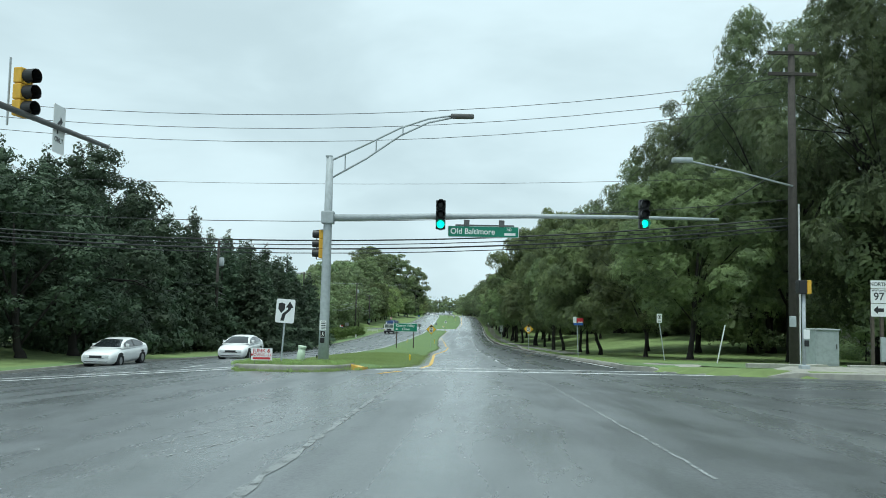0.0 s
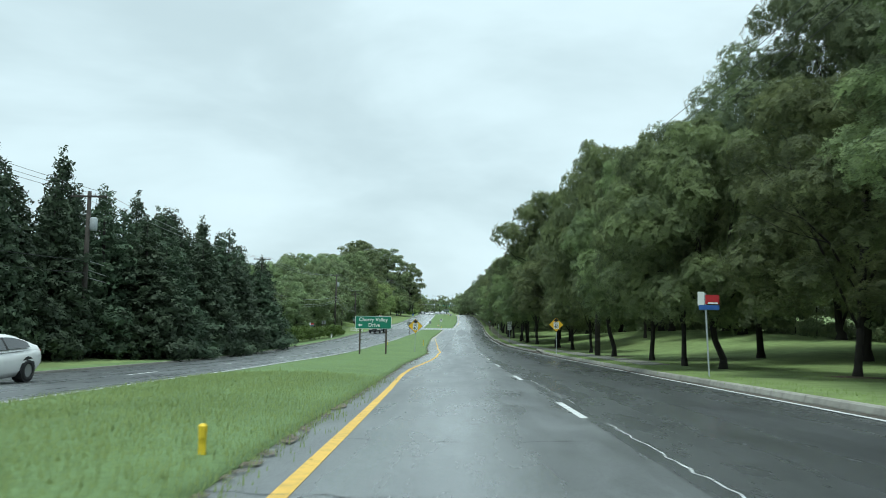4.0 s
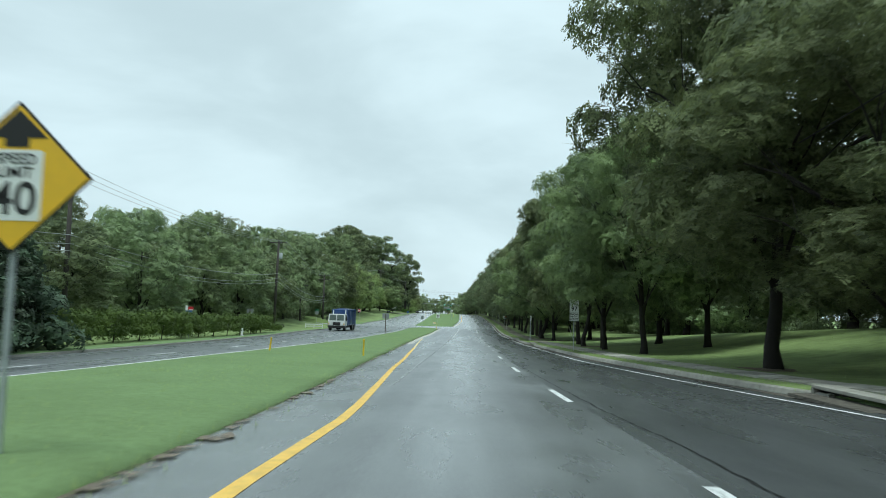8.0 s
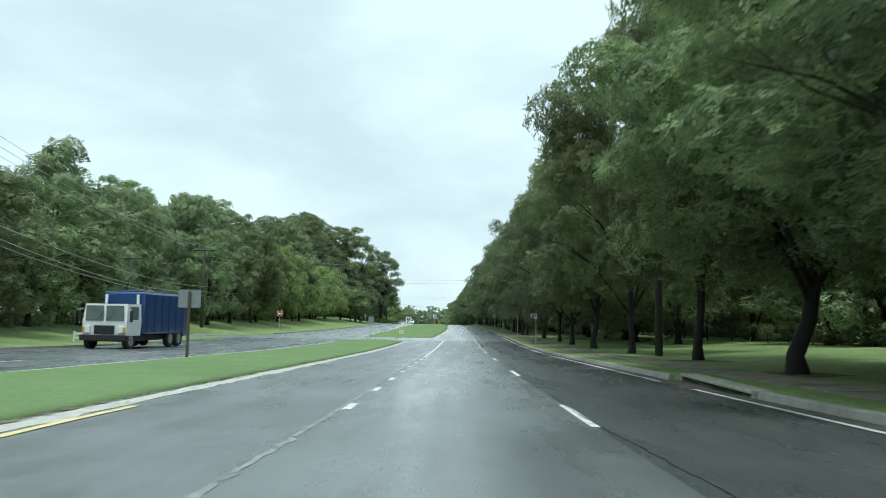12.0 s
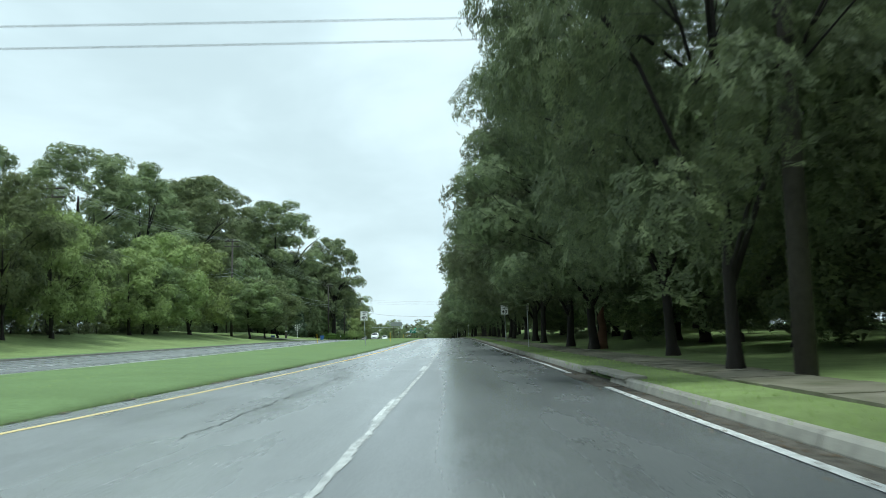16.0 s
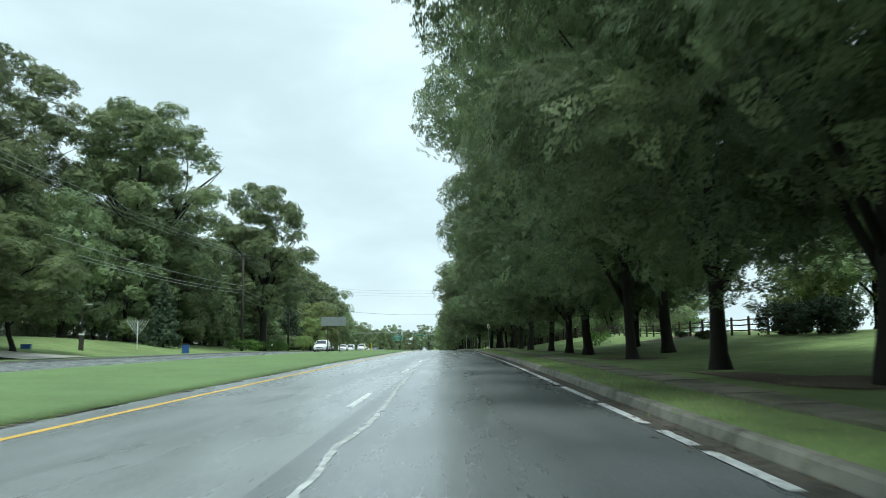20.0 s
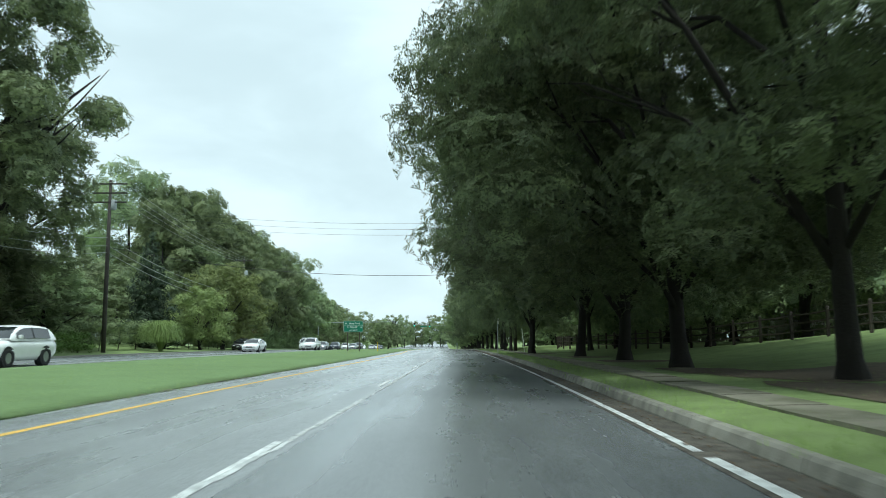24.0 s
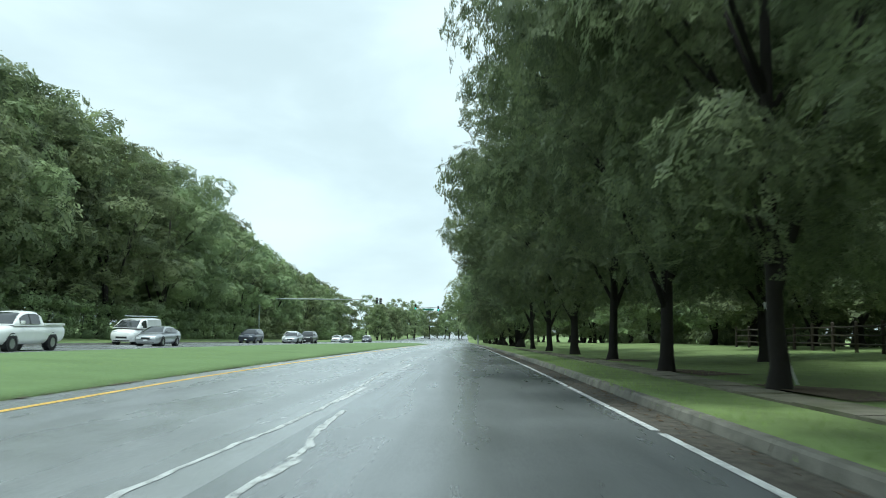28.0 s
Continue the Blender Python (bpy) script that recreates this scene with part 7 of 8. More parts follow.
for kind, colour, x, y, lab in (
        ("sedan", WHITE_CAR, -17.5, 42.0, "white compact sedan coming along the far carriageway"),
        ("sedan", WHITE_CAR, -12.6, 49.0, "white saloon car waiting in the inner far lane"),
        ("suv", WHITE_CAR, -4.2, 437.0, "white sport utility car on the far carriageway"),
        ("sedan", WHITE_CAR, -7.6, 490.5, "pale silver-white sedan on the far carriageway"),
        ("sedan", BLACK_CAR, -12.2, 503.0, "black sedan in the outer far lane"),
        ("pickup", WHITE_CAR, -6.3, 518.0, "white pickup truck with an open bed on the far carriageway"),
        ("sedan", SILVER_CAR, -8.2, 539.0, "silver sedan beside a white van"),
        ("van", WHITE_CAR, -11.8, 543.5, "white work van with a ladder rack"),
        ("suv", DARK_CAR, -11.2, 573.0, "dark blue sport utility car in the queue"),
        ("sedan", SILVER_CAR, -8.6, 583.0, "grey sedan in the waiting queue"),
        ("suv", BLACK_CAR, -8.4, 591.0, "black sport utility car in the queue"),
        ("suv", WHITE_CAR, -12.2, 597.0, "white pickup-sized car in the queue"),
        ("sedan", WHITE_CAR, -12.6, 612.0, "white sedan far back in the queue"),
        ("sedan", SILVER_CAR, -9.0, 628.0, "silver sedan far back in the queue"),
        ("sedan", WHITE_CAR, -13.0, 640.0, "white sedan at the far crossing"),
        ("sedan", DARK_CAR, -9.2, 656.0, "dark sedan beyond the far crossing"),
        ("suv", WHITE_CAR, -12.5, 680.0, "white car small in the distance")):
    slope = math.degrees(math.atan2(mid(y + 5) - mid(y - 5), 10))
    car(kind, colour, x, y, lab, "van" if kind == "van" else "pickup truck" if kind == "pickup" else "car", turn=-slope)

truck = empty("garbage_truck", (-13.2, 198.5, level(198)), -5, "white cab-over refuse truck with a blue body", "truck")
part("cab", loft([[(-1.2, -4.0, 0.75), (1.2, -4.0, 0.75), (1.2, -2.4, 0.75), (-1.2, -2.4, 0.75)], [(-1.22, -4.02, 1.5), (1.22, -4.02, 1.5), (1.22, -2.35, 1.5), (-1.22, -2.35, 1.5)], [(-1.16, -3.85, 2.45), (1.16, -3.85, 2.45), (1.16, -2.35, 2.45), (-1.16, -2.35, 2.45)]]), WHITE_PAINT, truck)
for sx in (-1, 1):
    part("windscreen", plate([(sx * 0.56 - 0.5, 1.55), (sx * 0.56 + 0.5, 1.55), (sx * 0.55 + 0.48, 2.35), (sx * 0.55 - 0.48, 2.35)], 0.02, -4.04), GLASS_PALE, truck)
    part("side_window", box(sx * 1.2 - 0.02, -3.65, 1.6, sx * 1.2 + 0.02, -2.7, 2.3, 0.01), GLASS_PALE, truck)
    part("headlight", box(sx * 0.9 - 0.14, -4.1, 0.9, sx * 0.9 + 0.14, -4.0, 1.25, 0.02), LAMP_CLEAR, truck)
    part("mirror", box(sx * 1.42 - 0.08, -4.0, 1.5, sx * 1.42 + 0.08, -3.92, 2.1, 0.02), TRIM_BLACK, truck)
    part("mirror_arm", tube([(sx * 1.2, -3.9, 2.2), (sx * 1.42, -3.96, 2.15), (sx * 1.42, -3.96, 1.4)], 0.02, 5), STEEL, truck)
    part("exhaust_pipe", tube([(sx * 0.9, -2.2, 1.5), (sx * 0.9, -2.2, 3.0)], 0.08, 8), WHITE_PAINT, truck)
    for yy in (-3.4, 1.6, 2.8):
        wheel(truck, sx * 1.05, yy, 0.5, 0.3)
part("grille", box(-0.55, -4.08, 0.85, 0.55, -4.0, 1.3, 0.02), TRIM_BLACK, truck)
part("bumper", box(-1.25, -4.25, 0.5, 1.25, -4.0, 0.8, 0.04), TRIM_BLACK, truck)
part("chassis", box(-0.9, -3.9, 0.45, 0.9, 3.6, 0.75), TRIM_BLACK, truck)
part("hopper_body", box(-1.22, -2.0, 0.8, 1.22, 3.4, 3.15, 0.12), BLUE_TRUCK, truck, "ribbed blue body")
for k in range(6):
    for sx in (-1, 1):
        part("rib", box(sx * 1.24 - 0.03, -1.7 + 0.95 * k, 0.9, sx * 1.24 + 0.03, -1.6 + 0.95 * k, 3.0), BLUE_TRUCK, truck)
part("tail_gate", loft([[(-1.2, 3.4, 0.6), (1.2, 3.4, 0.6), (1.2, 3.4, 3.1), (-1.2, 3.4, 3.1)], [(-1.15, 4.5, 0.7), (1.15, 4.5, 0.7), (1.15, 4.2, 2.7), (-1.15, 4.2, 2.7)]]), BLUE_TRUCK, truck)

for sx in (-1, 1):
    part("turn_lamp", box(sx * 1.1 - 0.06, -4.1, 0.92, sx * 1.1 + 0.06, -4.0, 1.2, 0.01), SIGNAL_YELLOW, truck, "amber lamp")
    part("door", box(sx * 1.215 - 0.012, -3.8, 0.8, sx * 1.215 + 0.012, -2.55, 1.55, 0.01), WHITE_PAINT, truck)
    part("step", box(sx * 1.1 - 0.15, -3.9, 0.5, sx * 1.1 + 0.15, -3.5, 0.56), STEEL_DARK, truck)
part("wiper", tube([(-0.5, -4.08, 1.58), (-0.1, -4.08, 2.0)], 0.012, 4), TRIM_BLACK, truck)
part("wiper", tube([(0.2, -4.08, 1.58), (0.55, -4.08, 2.0)], 0.012, 4), TRIM_BLACK, truck)
part("roof_hatch", box(-0.6, -1.6, 3.15, 0.6, 2.8, 3.25, 0.03), BLUE_TRUCK, truck)

# ---- fences, hedges, lawn things, houses ----
def rail_fence(y0, y1, off, step=2.6, tall=1.0):
    line = off if callable(off) else (lambda q: off)
    ob = empty("split_rail_fence", at(line(y0), y0), 0, "dark three-rail wooden fence along the lawn's crest", "fence", "rail fences")
    base = ob.matrix_basis.translation
    ys = np.arange(y0, y1 + 0.01, step)
    tops = [at(line(y) + 0.3 * math.sin(y * 0.11), y) - base for y in ys]
    for p in tops:
        part("post", tube([p + Vector((0, 0, -0.3)), p + Vector((0, 0, 1.25 * tall)), p + Vector((0, 0, 1.3 * tall))], [0.08, 0.075, 0.03], 7), RAIL_WOOD, ob)
    for a, b in zip(tops, tops[1:]):
        for h in (0.35 * tall, 0.72 * tall, 1.08 * tall):
            part("rail", tube([a + Vector((0, 0, h)), a.lerp(b, 0.5) + Vector((0.02, 0, h - 0.02)), b + Vector((0, 0, h + 0.02))], [0.035, 0.045, 0.035], 5), RAIL_WOOD, ob)


rail_fence(222, 262, 20.5)
rail_fence(368, 425, 18.8, tall=0.86)
rail_fence(428, 535, along([(428, 19), (450, 15.5), (467, 13.6), (488, 12.3), (497, 14), (512, 17.5), (535, 19)]))
SHRUB = broadleaf("dark_shrub", 97, 1.7, 1.25, 0.05, 3200, 0.075, LEAF_CONIFER, 0.05, limbs=6, fullness=40, clump=0.3, heart=0.6)
tagged(SHRUB, "dense dark rounded shrub at the end of the fence", "shrub", "shrubs by the fence")
for k, (off, y, sc) in enumerate(((19.0, 366.2, 1.0), (18.9, 364.4, 0.92), (19.2, 362.4, 1.05), (19.0, 360.3, 0.95))):
    m = Matrix.Translation(at(off, y)) @ Matrix.Rotation(k * 1.9, 4, "Z") @ Matrix.Scale(sc, 4)
    (SHRUB if k == 0 else copy_thing(SHRUB, m)).matrix_basis = m
YELLOW_SHRUB = broadleaf("flowering_shrub", 98, 4.2, 2.6, 0.3, 4200, 0.13, LEAF_LIGHT, 0.07, limbs=6, fullness=44, clump=0.28, heart=0.5)
tagged(YELLOW_SHRUB, "tall yellow-green shrub behind the rail fence", "shrub", "shrubs by the fence")
for k, (off, y, sc) in enumerate(((25.5, 377, 1.0), (28.5, 371, 0.9))):
    m = Matrix.Translation(at(off, y)) @ Matrix.Rotation(k * 2.3, 4, "Z") @ Matrix.Scale(sc, 4)
    (YELLOW_SHRUB if k == 0 else copy_thing(YELLOW_SHRUB, m)).matrix_basis = m
# fence on the far verge
rail_fence(262, 300, -35.0)


def hedge(name, off, y0, y1, h, w, leaves, mat, label, seed=3, leaf=0.13, step=0.9):
    rng = np.random.default_rng(seed)
    c = at(off, (y0 + y1) / 2)
    clumps = []
    for y in np.arange(y0, y1, step):
        p = at(off, y) - c
        for z in ((0.12, 0.45, 0.8) if h > 3 else (0.35, 0.75)):
            clumps.append(((p.x + rng.normal() * w * 0.2, p.y + rng.normal() * 0.3, p.z + h * z + rng.normal() * 0.1), h * 0.36 * (0.8 + 0.5 * rng.random())))
    ob = empty(name, c, 0, label, "hedge")
    cr = new("leaves", leaf_cloud("leaves", clumps, leaves, leaf, mat, rng, heart=0.6))
    cr.parent = ob
    for y in np.arange(y0, y1, 4.0):
        p = at(off, y) - c
        part("stem", tube([p + Vector((0, 0, -0.2)), p + Vector((0.1, 0.2, h * 0.7))], [0.05, 0.02], 5), BARK, ob)
    return ob


hedge("hedge", -24.3, 112, 172, 2.0, 1.2, 14000, LEAF_HEDGE, "overgrown green hedge along the far verge")
hedge("shrub_border", -29.0, 436, 470, 1.6, 1.5, 5000, LEAF_HEDGE, "low light green shrubs beside a drive", 8)
hedge("shrub_border", -30.0, 470, 520, 2.8, 1.5, 7000, LEAF_WOOD, "dark undergrowth at the wood's edge", 9)
hedge("shrub_border", 22.5, 190, 224, 1.4, 1.2, 3000, LEAF_WOOD, "dark undergrowth behind the lawn", 10)

# thickets that close the view under the right-hand wood
for k, ya in enumerate(list(range(40, 340, 30)) + list(range(440, 600, 30))):
    hedge("thicket", 27.0, ya, ya + 31, 4.4, 2.5, 2200, LEAF_WOOD, "dark thicket of saplings under the wood", 20 + k, 0.26, 1.8)
for k, (off, ya) in enumerate([(-35.0, q) for q in range(116, 222, 30)] + [(-36.0, q) for q in range(246, 336, 30)] + [(-43.0, 335), (-45.0, 366), (-45.0, 397), (-44.0, 428)] + [(-52.0, q) for q in range(366, 480, 30)] + [(-33.5, q) for q in range(520, 760, 30)]):
    hedge("thicket", off, ya, ya + 31, 3.6, 2.2, 2200, LEAF_WOOD, "dark thicket of saplings under the far wood", 50 + k, 0.24, 1.8)


def bush(x, y, r, mat, label, seed):
    rng = np.random.default_rng(seed)
    ob = empty("bush", spot(x, y), 0, label, "bush", "bushes")
    clumps = [((rng.normal() * r * 0.5, rng.normal() * r * 0.5, r * (0.3 + 0.6 * rng.random())), r * 0.5) for k in range(9)]
    cr = new("leaves", leaf_cloud("leaves", clumps, 900, 0.1, mat, rng))
    cr.parent = ob
    part("stem", tube([(0, 0, -0.2), (0, 0, r * 0.6)], [0.05, 0.02], 5), BARK, ob)


for k, (x, y, r, mat) in enumerate(((28.5, 372, .45, LEAF_OAK), (29.5, 380, .4, LEAF_OAK), (25, 388, 1.1, LEAF_HEDGE), (34, 400, 1.6, LEAF_WOOD), (30, 396, 1.5, LEAF_WOOD), (36, 392, 1.2, LEAF_HEDGE), (-14.2, 455, 1.5, LEAF_HEDGE), (-15.5, 462, 1.2, LEAF_HEDGE), (-18.5, 176, .7, LEAF_HEDGE), (-19.0, 181, .6, LEAF_OAK))):
    bush(x, y, r, mat, "rounded green garden bush on the grass", 200 + k)


def grass_mound(x, y, r, h, seed):
    """A dome of long arching blades."""
    rng = np.random.default_rng(seed)
    ob = empty("ornamental_grass", spot(x, y), 0, "large pale green dome of arching ornamental grass", "ornamental grass")
    v, f = [], []
    for k in range(1500):
        ang, rise, out = rng.random() * 6.283, h * (0.55 + 0.5 * rng.random()), r * (0.1 + 0.95 * rng.random())
        c, s, w = math.cos(ang), math.sin(ang), 0.018 + 0.02 * rng.random()
        n = len(v)
        for q, z in ((0.06, 0.0), (0.22, 0.62), (0.55, 1.0), (0.85, 0.86), (1.0, 0.5)):
            g = w * (1.0 - 0.75 * q)
            v += [(c * out * q - s * g, s * out * q + c * g, rise * z), (c * out * q + s * g, s * out * q - c * g, rise * z)]
        f += [(n + 2 * i, n + 2 * i + 1, n + 2 * i + 3, n + 2 * i + 2) for i in range(4)]
    mesh_object("blades", v, f, BLADE, ob)


grass_mound(-14.3, 481.0, 2.6, 2.9, 310)

# split dead trunk beside the row
snag = empty("broken_trunk", at(7.9, 276.6), 0, "splintered reddish-brown dead trunk beside a living tree", "tree stump")
part("stump", tube([(0, 0, -0.3), (0, 0, 0.2), (0.05, 0.02, 1.0), (-0.03, 0, 1.5), (0.12, 0.03, 1.95)], [0.34, 0.26, 0.2, 0.17, 0.03], 9), material("torn_wood", (0.17, 0.085, 0.055), 0.9, spots=0.7, scale=4, bump=0.8, bump_scale=20), snag, smooth=True)
part("splinter", tube([(-0.1, 0, 0.8), (-0.14, 0, 1.5), (-0.2, 0, 1.75)], [0.08, 0.05, 0.01], 6), BARK, snag)

# lawn on the far side: lamp-lit number post, branched sculpture, bins, drive
sculpt = empty("branched_candelabrum", spot(-18.2, 404.5), 0, "silver branched candelabrum sculpture on the lawn", "sculpture")
part("stem", tube([(0, 0, -0.3), (0, 0, 2.9)], 0.05, 8), WHITE_PAINT, sculpt)
for k in range(4):
    for s in (-1, 1):
        d = 0.28 * (k + 1)
        part("branch", tube([(0, 0, 2.75 - d * 1.25), (s * d, 0, 2.9)], 0.024, 6), WHITE_PAINT, sculpt)
        part("cup", tube([(s * d, 0, 2.88), (s * d, 0, 2.98)], [0.03, 0.05], 6), WHITE_PAINT, sculpt)
post = empty("lawn_lamp_post", spot(-18.3, 392.2), 0, "dark lawn post with a pale lamp arm", "lamp post")
part("shaft", box(-0.16, -0.16, -0.3, 0.16, 0.16, 1.5, 0.02), POLE_WOOD, post)
part("upper_shaft", tube([(0, 0, 1.5), (0, 0, 4.0)], 0.05, 8), POLE_WOOD, post)
part("band", box(-0.17, -0.17, 1.3, 0.17, 0.17, 1.45), SIGN_WHITE, post)
part("lamp_arm", box(0.0, -0.1, 3.9, 0.8, 0.1, 4.0, 0.03), WHITE_PAINT, post, "pale lamp head")
for x, y, lab in ((-12.9, 403.3, "tipped blue wheeled bin on the drive"),):
    bn = empty("wheeled_bin", spot(x, y, 0.02), 20, lab, "bin")
    part("tub", loft([[(-0.28, -0.3, 0.0), (0.28, -0.3, 0.0), (0.28, 0.3, 0.0), (-0.28, 0.3, 0.0)], [(-0.36, -0.38, 0.85), (0.36, -0.38, 0.85), (0.36, 0.38, 0.85), (-0.36, 0.38, 0.85)]]), SIGN_BLUE, bn)
    part("lid", box(-0.38, -0.42, 0.85, 0.38, 0.4, 0.92, 0.02), BLACK, bn)
    for s in (-1, 1):
        part("wheel", tube([(s * 0.3, 0.32, 0.1), (s * 0.36, 0.32, 0.1)], 0.1, 10), RUBBER, bn)
tub = empty("blue_crate", spot(-19.5, 385.5, 0.02), 12, "small blue recycling crate under a tree", "crate")
part("tub", box(-0.35, -0.25, 0, 0.35, 0.25, 0.35, 0.03), SIGN_BLUE, tub)
part("rim", box(-0.38, -0.28, 0.3, 0.38, 0.28, 0.36, 0.01), SIGN_BLUE, tub)
v = []
for yy in (371.0, 379.0):
    for d in (0.3, 8.0, 18.0):
        v.append(tuple(at(road_left(yy) - d, yy, 0.03)))
tagged(mesh_object("driveway", v, [(0, 1, 4, 3), (1, 2, 5, 4)], CONCRETE), "pale concrete driveway apron on the far side", "driveway", kind="structure")
hyd = empty("fire_hydrant", spot(-17.6, 157.5), 0, "small pale fire hydrant in front of the hedge", "hydrant")
part("barrel", tube([(0, 0, -0.1), (0, 0, 0.05), (0, 0, 0.1), (0, 0, 0.55), (0, 0, 0.68), (0, 0, 0.74)], [0.16, 0.16, 0.1, 0.1, 0.11, 0.03], 10), WHITE_PAINT, hyd, smooth=True)
for s in (-1, 1):
    part("outlet", tube([(0, 0, 0.42), (s * 0.18, 0, 0.42)], 0.05, 8), WHITE_PAINT, hyd)
for x, y in ((-18.5, 205.0),):
    wf = empty("white_rail_fence", spot(x, y), 10, "short white two-rail fence by a driveway", "fence")
    for px in (-1.3, 0.0, 1.3):
        part("post", box(px - 0.06, -0.06, -0.3, px + 0.06, 0.06, 0.75, 0.01), WHITE_PAINT, wf)
    for h in (0.3, 0.6):
        part("rail", box(-1.35, -0.03, h - 0.07, 1.35, 0.03, h + 0.07), WHITE_PAINT, wf)
box_post = empty("mailbox", spot(-14.5, 452), 0, "mailbox on a short post by the far drive", "mailbox")
part("post", box(-0.05, -0.05, -0.3, 0.05, 0.05, 1.0), WOOD_POST, box_post)
part("box", loft([[(-0.1, -0.25, 1.0), (0.1, -0.25, 1.0), (0.1, -0.25, 1.15), (0.0, -0.25, 1.24), (-0.1, -0.25, 1.15)], [(-0.1, 0.25, 1.0), (0.1, 0.25, 1.0), (0.1, 0.25, 1.15), (0.0, 0.25, 1.24), (-0.1, 0.25, 1.15)]]), WHITE_PAINT, box_post)

SIDING = material("white_siding", (0.72, 0.72, 0.70), 0.6, spots=0.3, scale=1.5)
SHINGLE = material("grey_roof_shingle", (0.16, 0.155, 0.15), 0.9, spots=0.6, scale=4.0)
PANE = material("window_glass", (0.03, 0.035, 0.04), 0.08, coat=0.5)


def house(x, y, w, d, h, turn, label):
    ob = empty("house", spot(x, y, -0.2), turn, label, "house", "houses behind the trees")
    part("wall", box(-w / 2, -d / 2, -0.5, w / 2, d / 2, h), SIDING, ob)
    bm = loft([[(-w / 2 - 0.3, -d / 2 - 0.4, h), (w / 2 + 0.3, -d / 2 - 0.4, h), (w / 2 + 0.3, d / 2 + 0.4, h), (-w / 2 - 0.3, d / 2 + 0.4, h)], [(-w / 2 - 0.3, -0.05, h + d * 0.3), (w / 2 + 0.3, -0.05, h + d * 0.3), (w / 2 + 0.3, 0.05, h + d * 0.3), (-w / 2 - 0.3, 0.05, h + d * 0.3)]])
    part("roof", bm, SHINGLE, ob)
    for k in range(4):
        px = -w / 2 + w * (k + 0.5) / 4
        win = part("window", box(px - 0.5, -d / 2 - 0.05, 1.0, px + 0.5, -d / 2 + 0.02, 2.3), WHITE_PAINT, ob)
        part("pane", box(px - 0.42, -d / 2 - 0.065, 1.08, px + 0.42, -d / 2 - 0.05, 2.22), PANE, win)
    part("door", box(-0.5, -d / 2 - 0.06, 0, 0.5, -d / 2, 2.1), SIGN_RED, ob)


house(46, 268, 12, 8, 3.0, 60, "white bungalow with a pale gable behind the fence")
house(37, 68, 11, 8, 5.0, 70, "white two-storey house glimpsed behind the trees")
house(-33, 484, 12, 8, 3.0, -70, "low white house behind the far lawn")
house(44, 470, 13, 8, 3.2, 75, "white house glimpsed behind the wooden fence")
house(-42, 197, 10, 7, 3.0, -60, "small white house half hidden by the hedge")

# ---- standing grass and weeds ----
def tufts(name, places, label, mat=BLADE, spread=0.2):
    rng = np.random.default_rng(77)
    n = len(places)
    p = np.array(places)
    blades = 5
    base = np.repeat(p[:, :3], blades, axis=0) + np.c_[rng.normal(size=(n * blades, 2)) * spread, np.zeros(n * blades)]
    hgt = np.repeat(p[:, 3], blades) * (0.6 + 0.7 * rng.random(n * blades))
    ang = rng.random(n * blades) * 2 * np.pi
    lean = (rng.random(n * blades) * 0.55)[:, None] * hgt[:, None]
    d = np.c_[np.cos(ang), np.sin(ang)]
    side = np.c_[-np.sin(ang), np.cos(ang)] * (0.004 + 0.006 * rng.random(n * blades))[:, None]
    side *= np.where(side[:, :1] < 0, -1.0, 1.0)
    a, b, tip = base.copy(), base.copy(), base.copy()
    a[:, :2] -= side
    b[:, :2] += side
    tip[:, :2] += d * lean
    tip[:, 2] += hgt
    a[:, 2] -= 0.02
    b[:, 2] -= 0.02
    verts = np.stack([a, b, tip], axis=1).reshape(-1, 3)
    m = n * blades
    me = bpy.data.meshes.new(name)
    me.vertices.add(m * 3)
    me.vertices.foreach_set("co", verts.ravel().astype(np.float32))
    me.loops.add(m * 3)
    me.loops.foreach_set("vertex_index", np.arange(m * 3, dtype=np.int32))
    me.polygons.add(m)
    me.polygons.foreach_set("loop_start", (np.arange(m) * 3).astype(np.int32))
    me.polygons.foreach_set("loop_total", np.full(m, 3, dtype=np.int32))
    me.polygons.foreach_set("use_smooth", np.ones(m, dtype=bool))
    me.update(calc_edges=True)
    up = np.repeat(np.c_[d * 0.3, np.ones(m)], 3, axis=0)
    me.normals_split_custom_set_from_vertices((up / np.linalg.norm(up, axis=1)[:, None]).tolist())
    me.materials.append(mat)
    return tagged(new(name, me), label, "grass", kind="stuff")


rg = random.Random(21)
spots = []
while len(spots) < 24000:
    y = rg.uniform(22.3, 520)
    if 227 < y < 242:
        continue
    r, l = median_right(y), median_left(y)
    u = rg.random() ** 1.25
    off = r - 0.05 - u * min(7.0, r - l - 0.3)
    dense = noise.noise(Vector((off * 0.5, y * 0.3, 2.0)))
    w = (off - l) / (r - l)
    h = 0.02 + 0.14 * 4 * w * (1 - w)
    spots.append((mid(y) + off, y, level(y) + h, 0.035 + 0.02 * dense + (0.03 if u < 0.02 else 0)))
while len(spots) < 40000:
    y = 23.5 + 26 * rg.random() ** 1.5
    r, l = median_right(y), median_left(y)
    w = rg.random()
    if y < 26.0 and mid(y) + l + w * (r - l) > -2.9:
        continue
    spots.append((mid(y) + l + w * (r - l), y, level(y) + 0.02 + 0.14 * 4 * w * (1 - w), 0.025 + 0.05 * rg.random()))
tufts("median_grass", spots, "uneven mown grass blades on the median")
spots = []
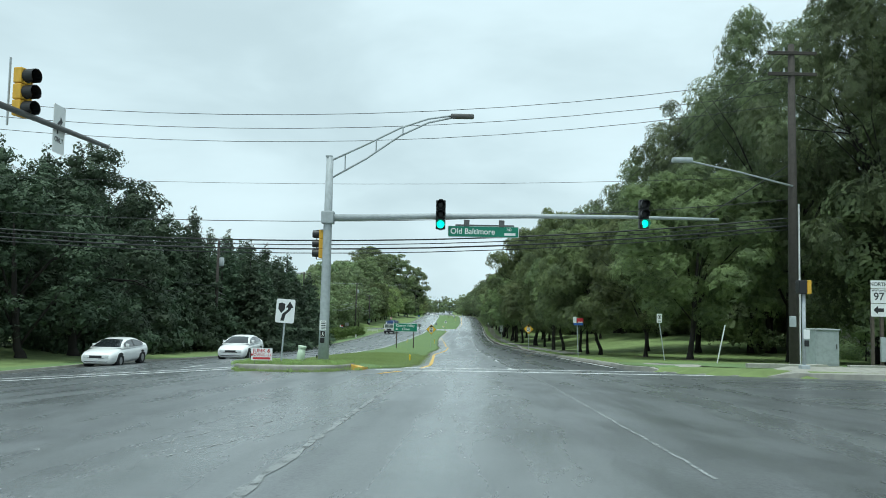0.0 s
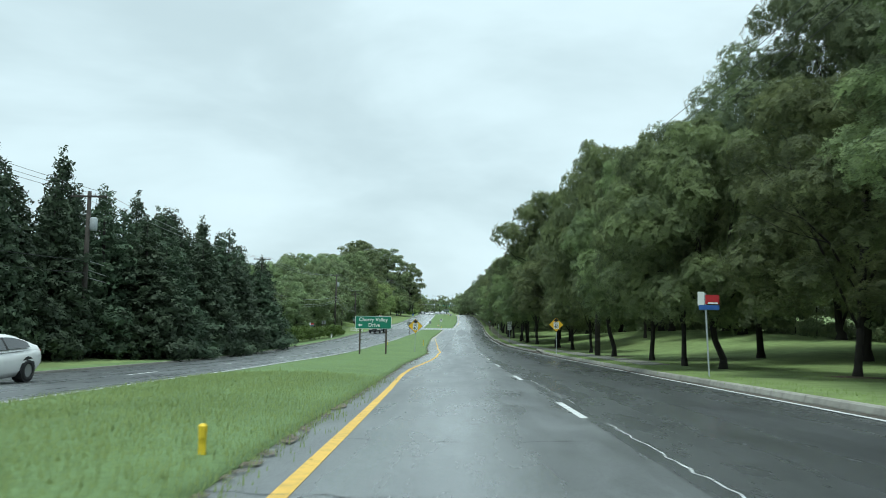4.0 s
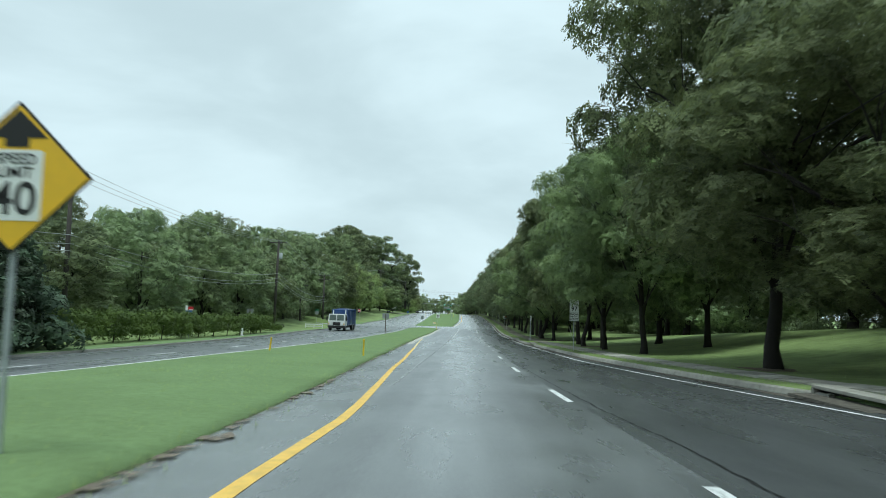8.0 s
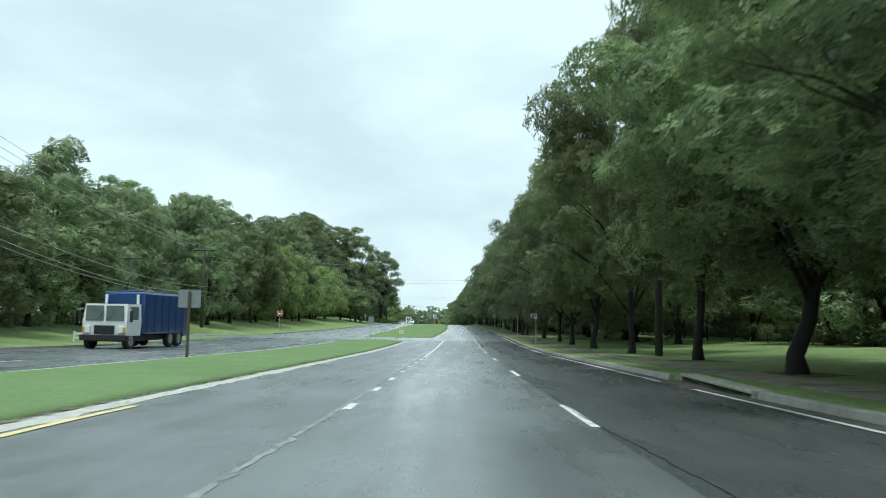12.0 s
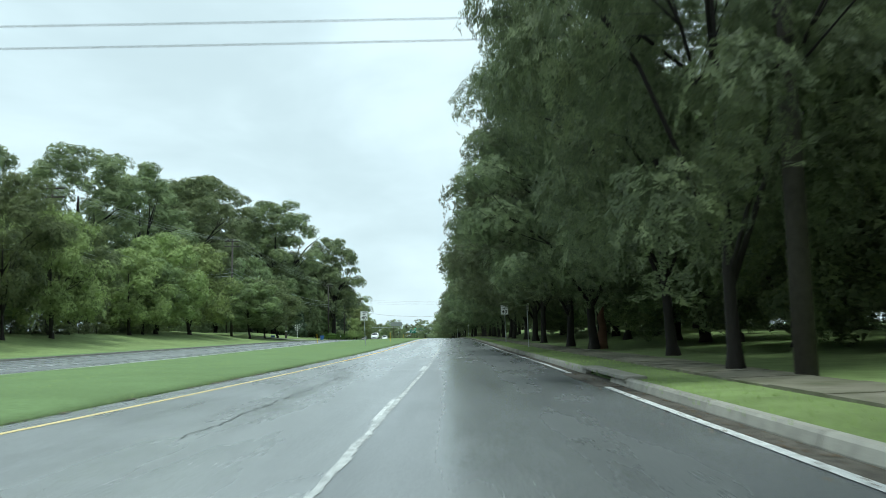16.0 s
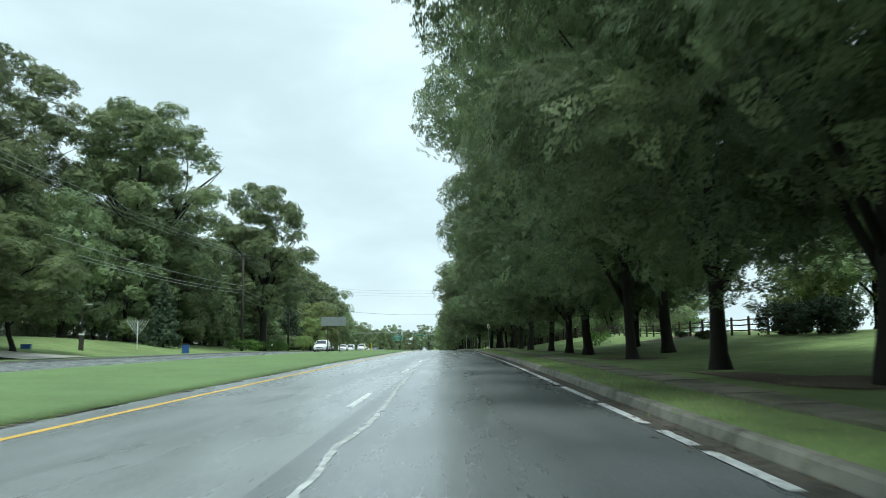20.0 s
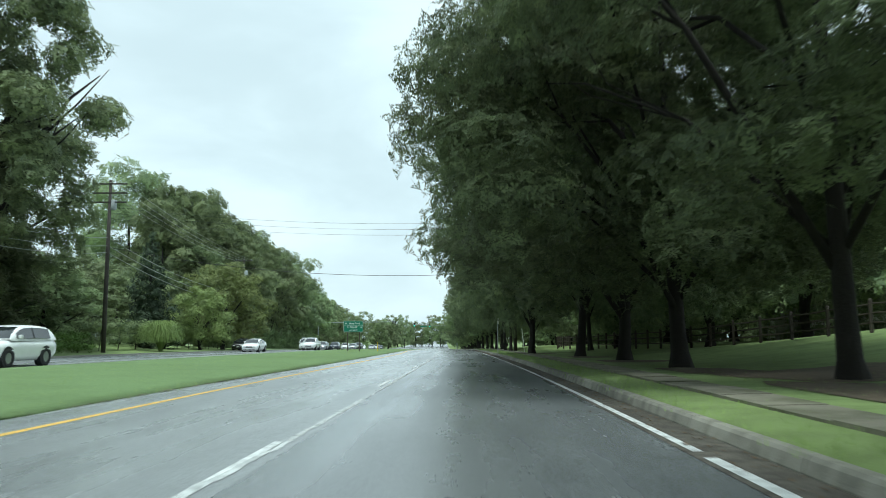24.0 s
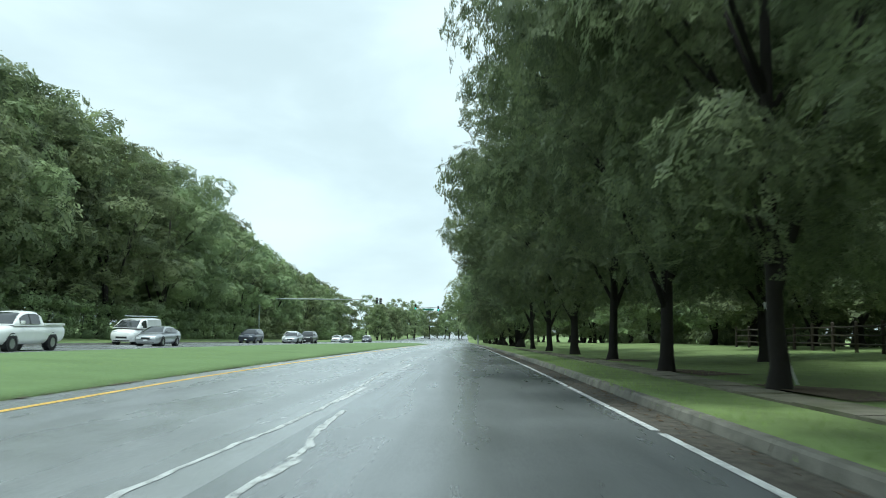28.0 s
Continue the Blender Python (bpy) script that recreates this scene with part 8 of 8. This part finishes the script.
while len(spots) < 9000:
    y = rg.uniform(36, 520)
    off = curb_right(y) + 0.2 + rg.random() * 1.25
    spots.append((mid(y) + off, y, level(y) + verge(off, y), rg.uniform(0.03, 0.08)))
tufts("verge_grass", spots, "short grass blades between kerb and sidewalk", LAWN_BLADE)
spots = []
for y0, y1, n in ((36, 66, 1800), (98, 214, 5200), (332, 432, 3600), (470, 520, 2200)):
    for k in range(n):
        y = rg.uniform(y0, y1)
        off = curb_right(y) + 2.9 + 13 * rg.random() ** 1.4
        spots.append((mid(y) + off, y, level(y) + verge(off, y), rg.uniform(0.03, 0.08)))
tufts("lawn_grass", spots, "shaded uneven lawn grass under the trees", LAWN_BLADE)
spots = []
edge = along([(-6.0, 22.6), (-5.7, 22.05), (-5.0, 21.75), (-4.3, 21.7), (-3.6, 22.0), (-3.1, 22.55), (-2.8, 23.9)])
for k in range(1800):
    x = rg.uniform(-6.0, -2.85)
    if rg.random() < 0.3:
        spots.append((x, edge(x) - abs(rg.gauss(0, 0.1)), level(22), rg.uniform(0.04, 0.1)))
    else:
        y = edge(x) + rg.uniform(0.2, 2.6)
        spots.append((x, y, level(y) + 0.13, rg.uniform(0.07, 0.17)))
tufts("nose_weeds", spots, "ragged weeds round the median nose", spread=0.04)
# creeping weeds that cover the island's nose
rng = np.random.default_rng(5)
clumps = []
while len(clumps) < 420:
    x, d = rng.uniform(-6.2, -2.9), rng.uniform(-0.2, 4.0)
    y = edge(x) + d
    if x > -3.3 and rng.random() < 0.25:
        y = rng.uniform(23.0, 26.2)
        x, d = mid(y) + (-4.75 if y < 24.5 else -4.75 + 0.5 * (y - 24.5)) + rng.uniform(-0.22, 0.1), -0.1
    if 0.0 < d < 0.26 or (d < 0 and rng.random() < 0.55) or (d > 0 and y > 23.4 and x > -3.0):
        continue
    h = 0.0 if d < 0 else 0.14
    clumps.append(((x, y, level(y) + h + 0.03 * rng.random()), (0.04 if d < 0 else 0.07) + 0.08 * rng.random()))
weeds = new("island_weeds", leaf_cloud("island_weeds", clumps, 20000, 0.022, BLADE, rng))
tagged(weeds, "low leafy weeds spilling over the island's kerb", "weeds", kind="stuff")
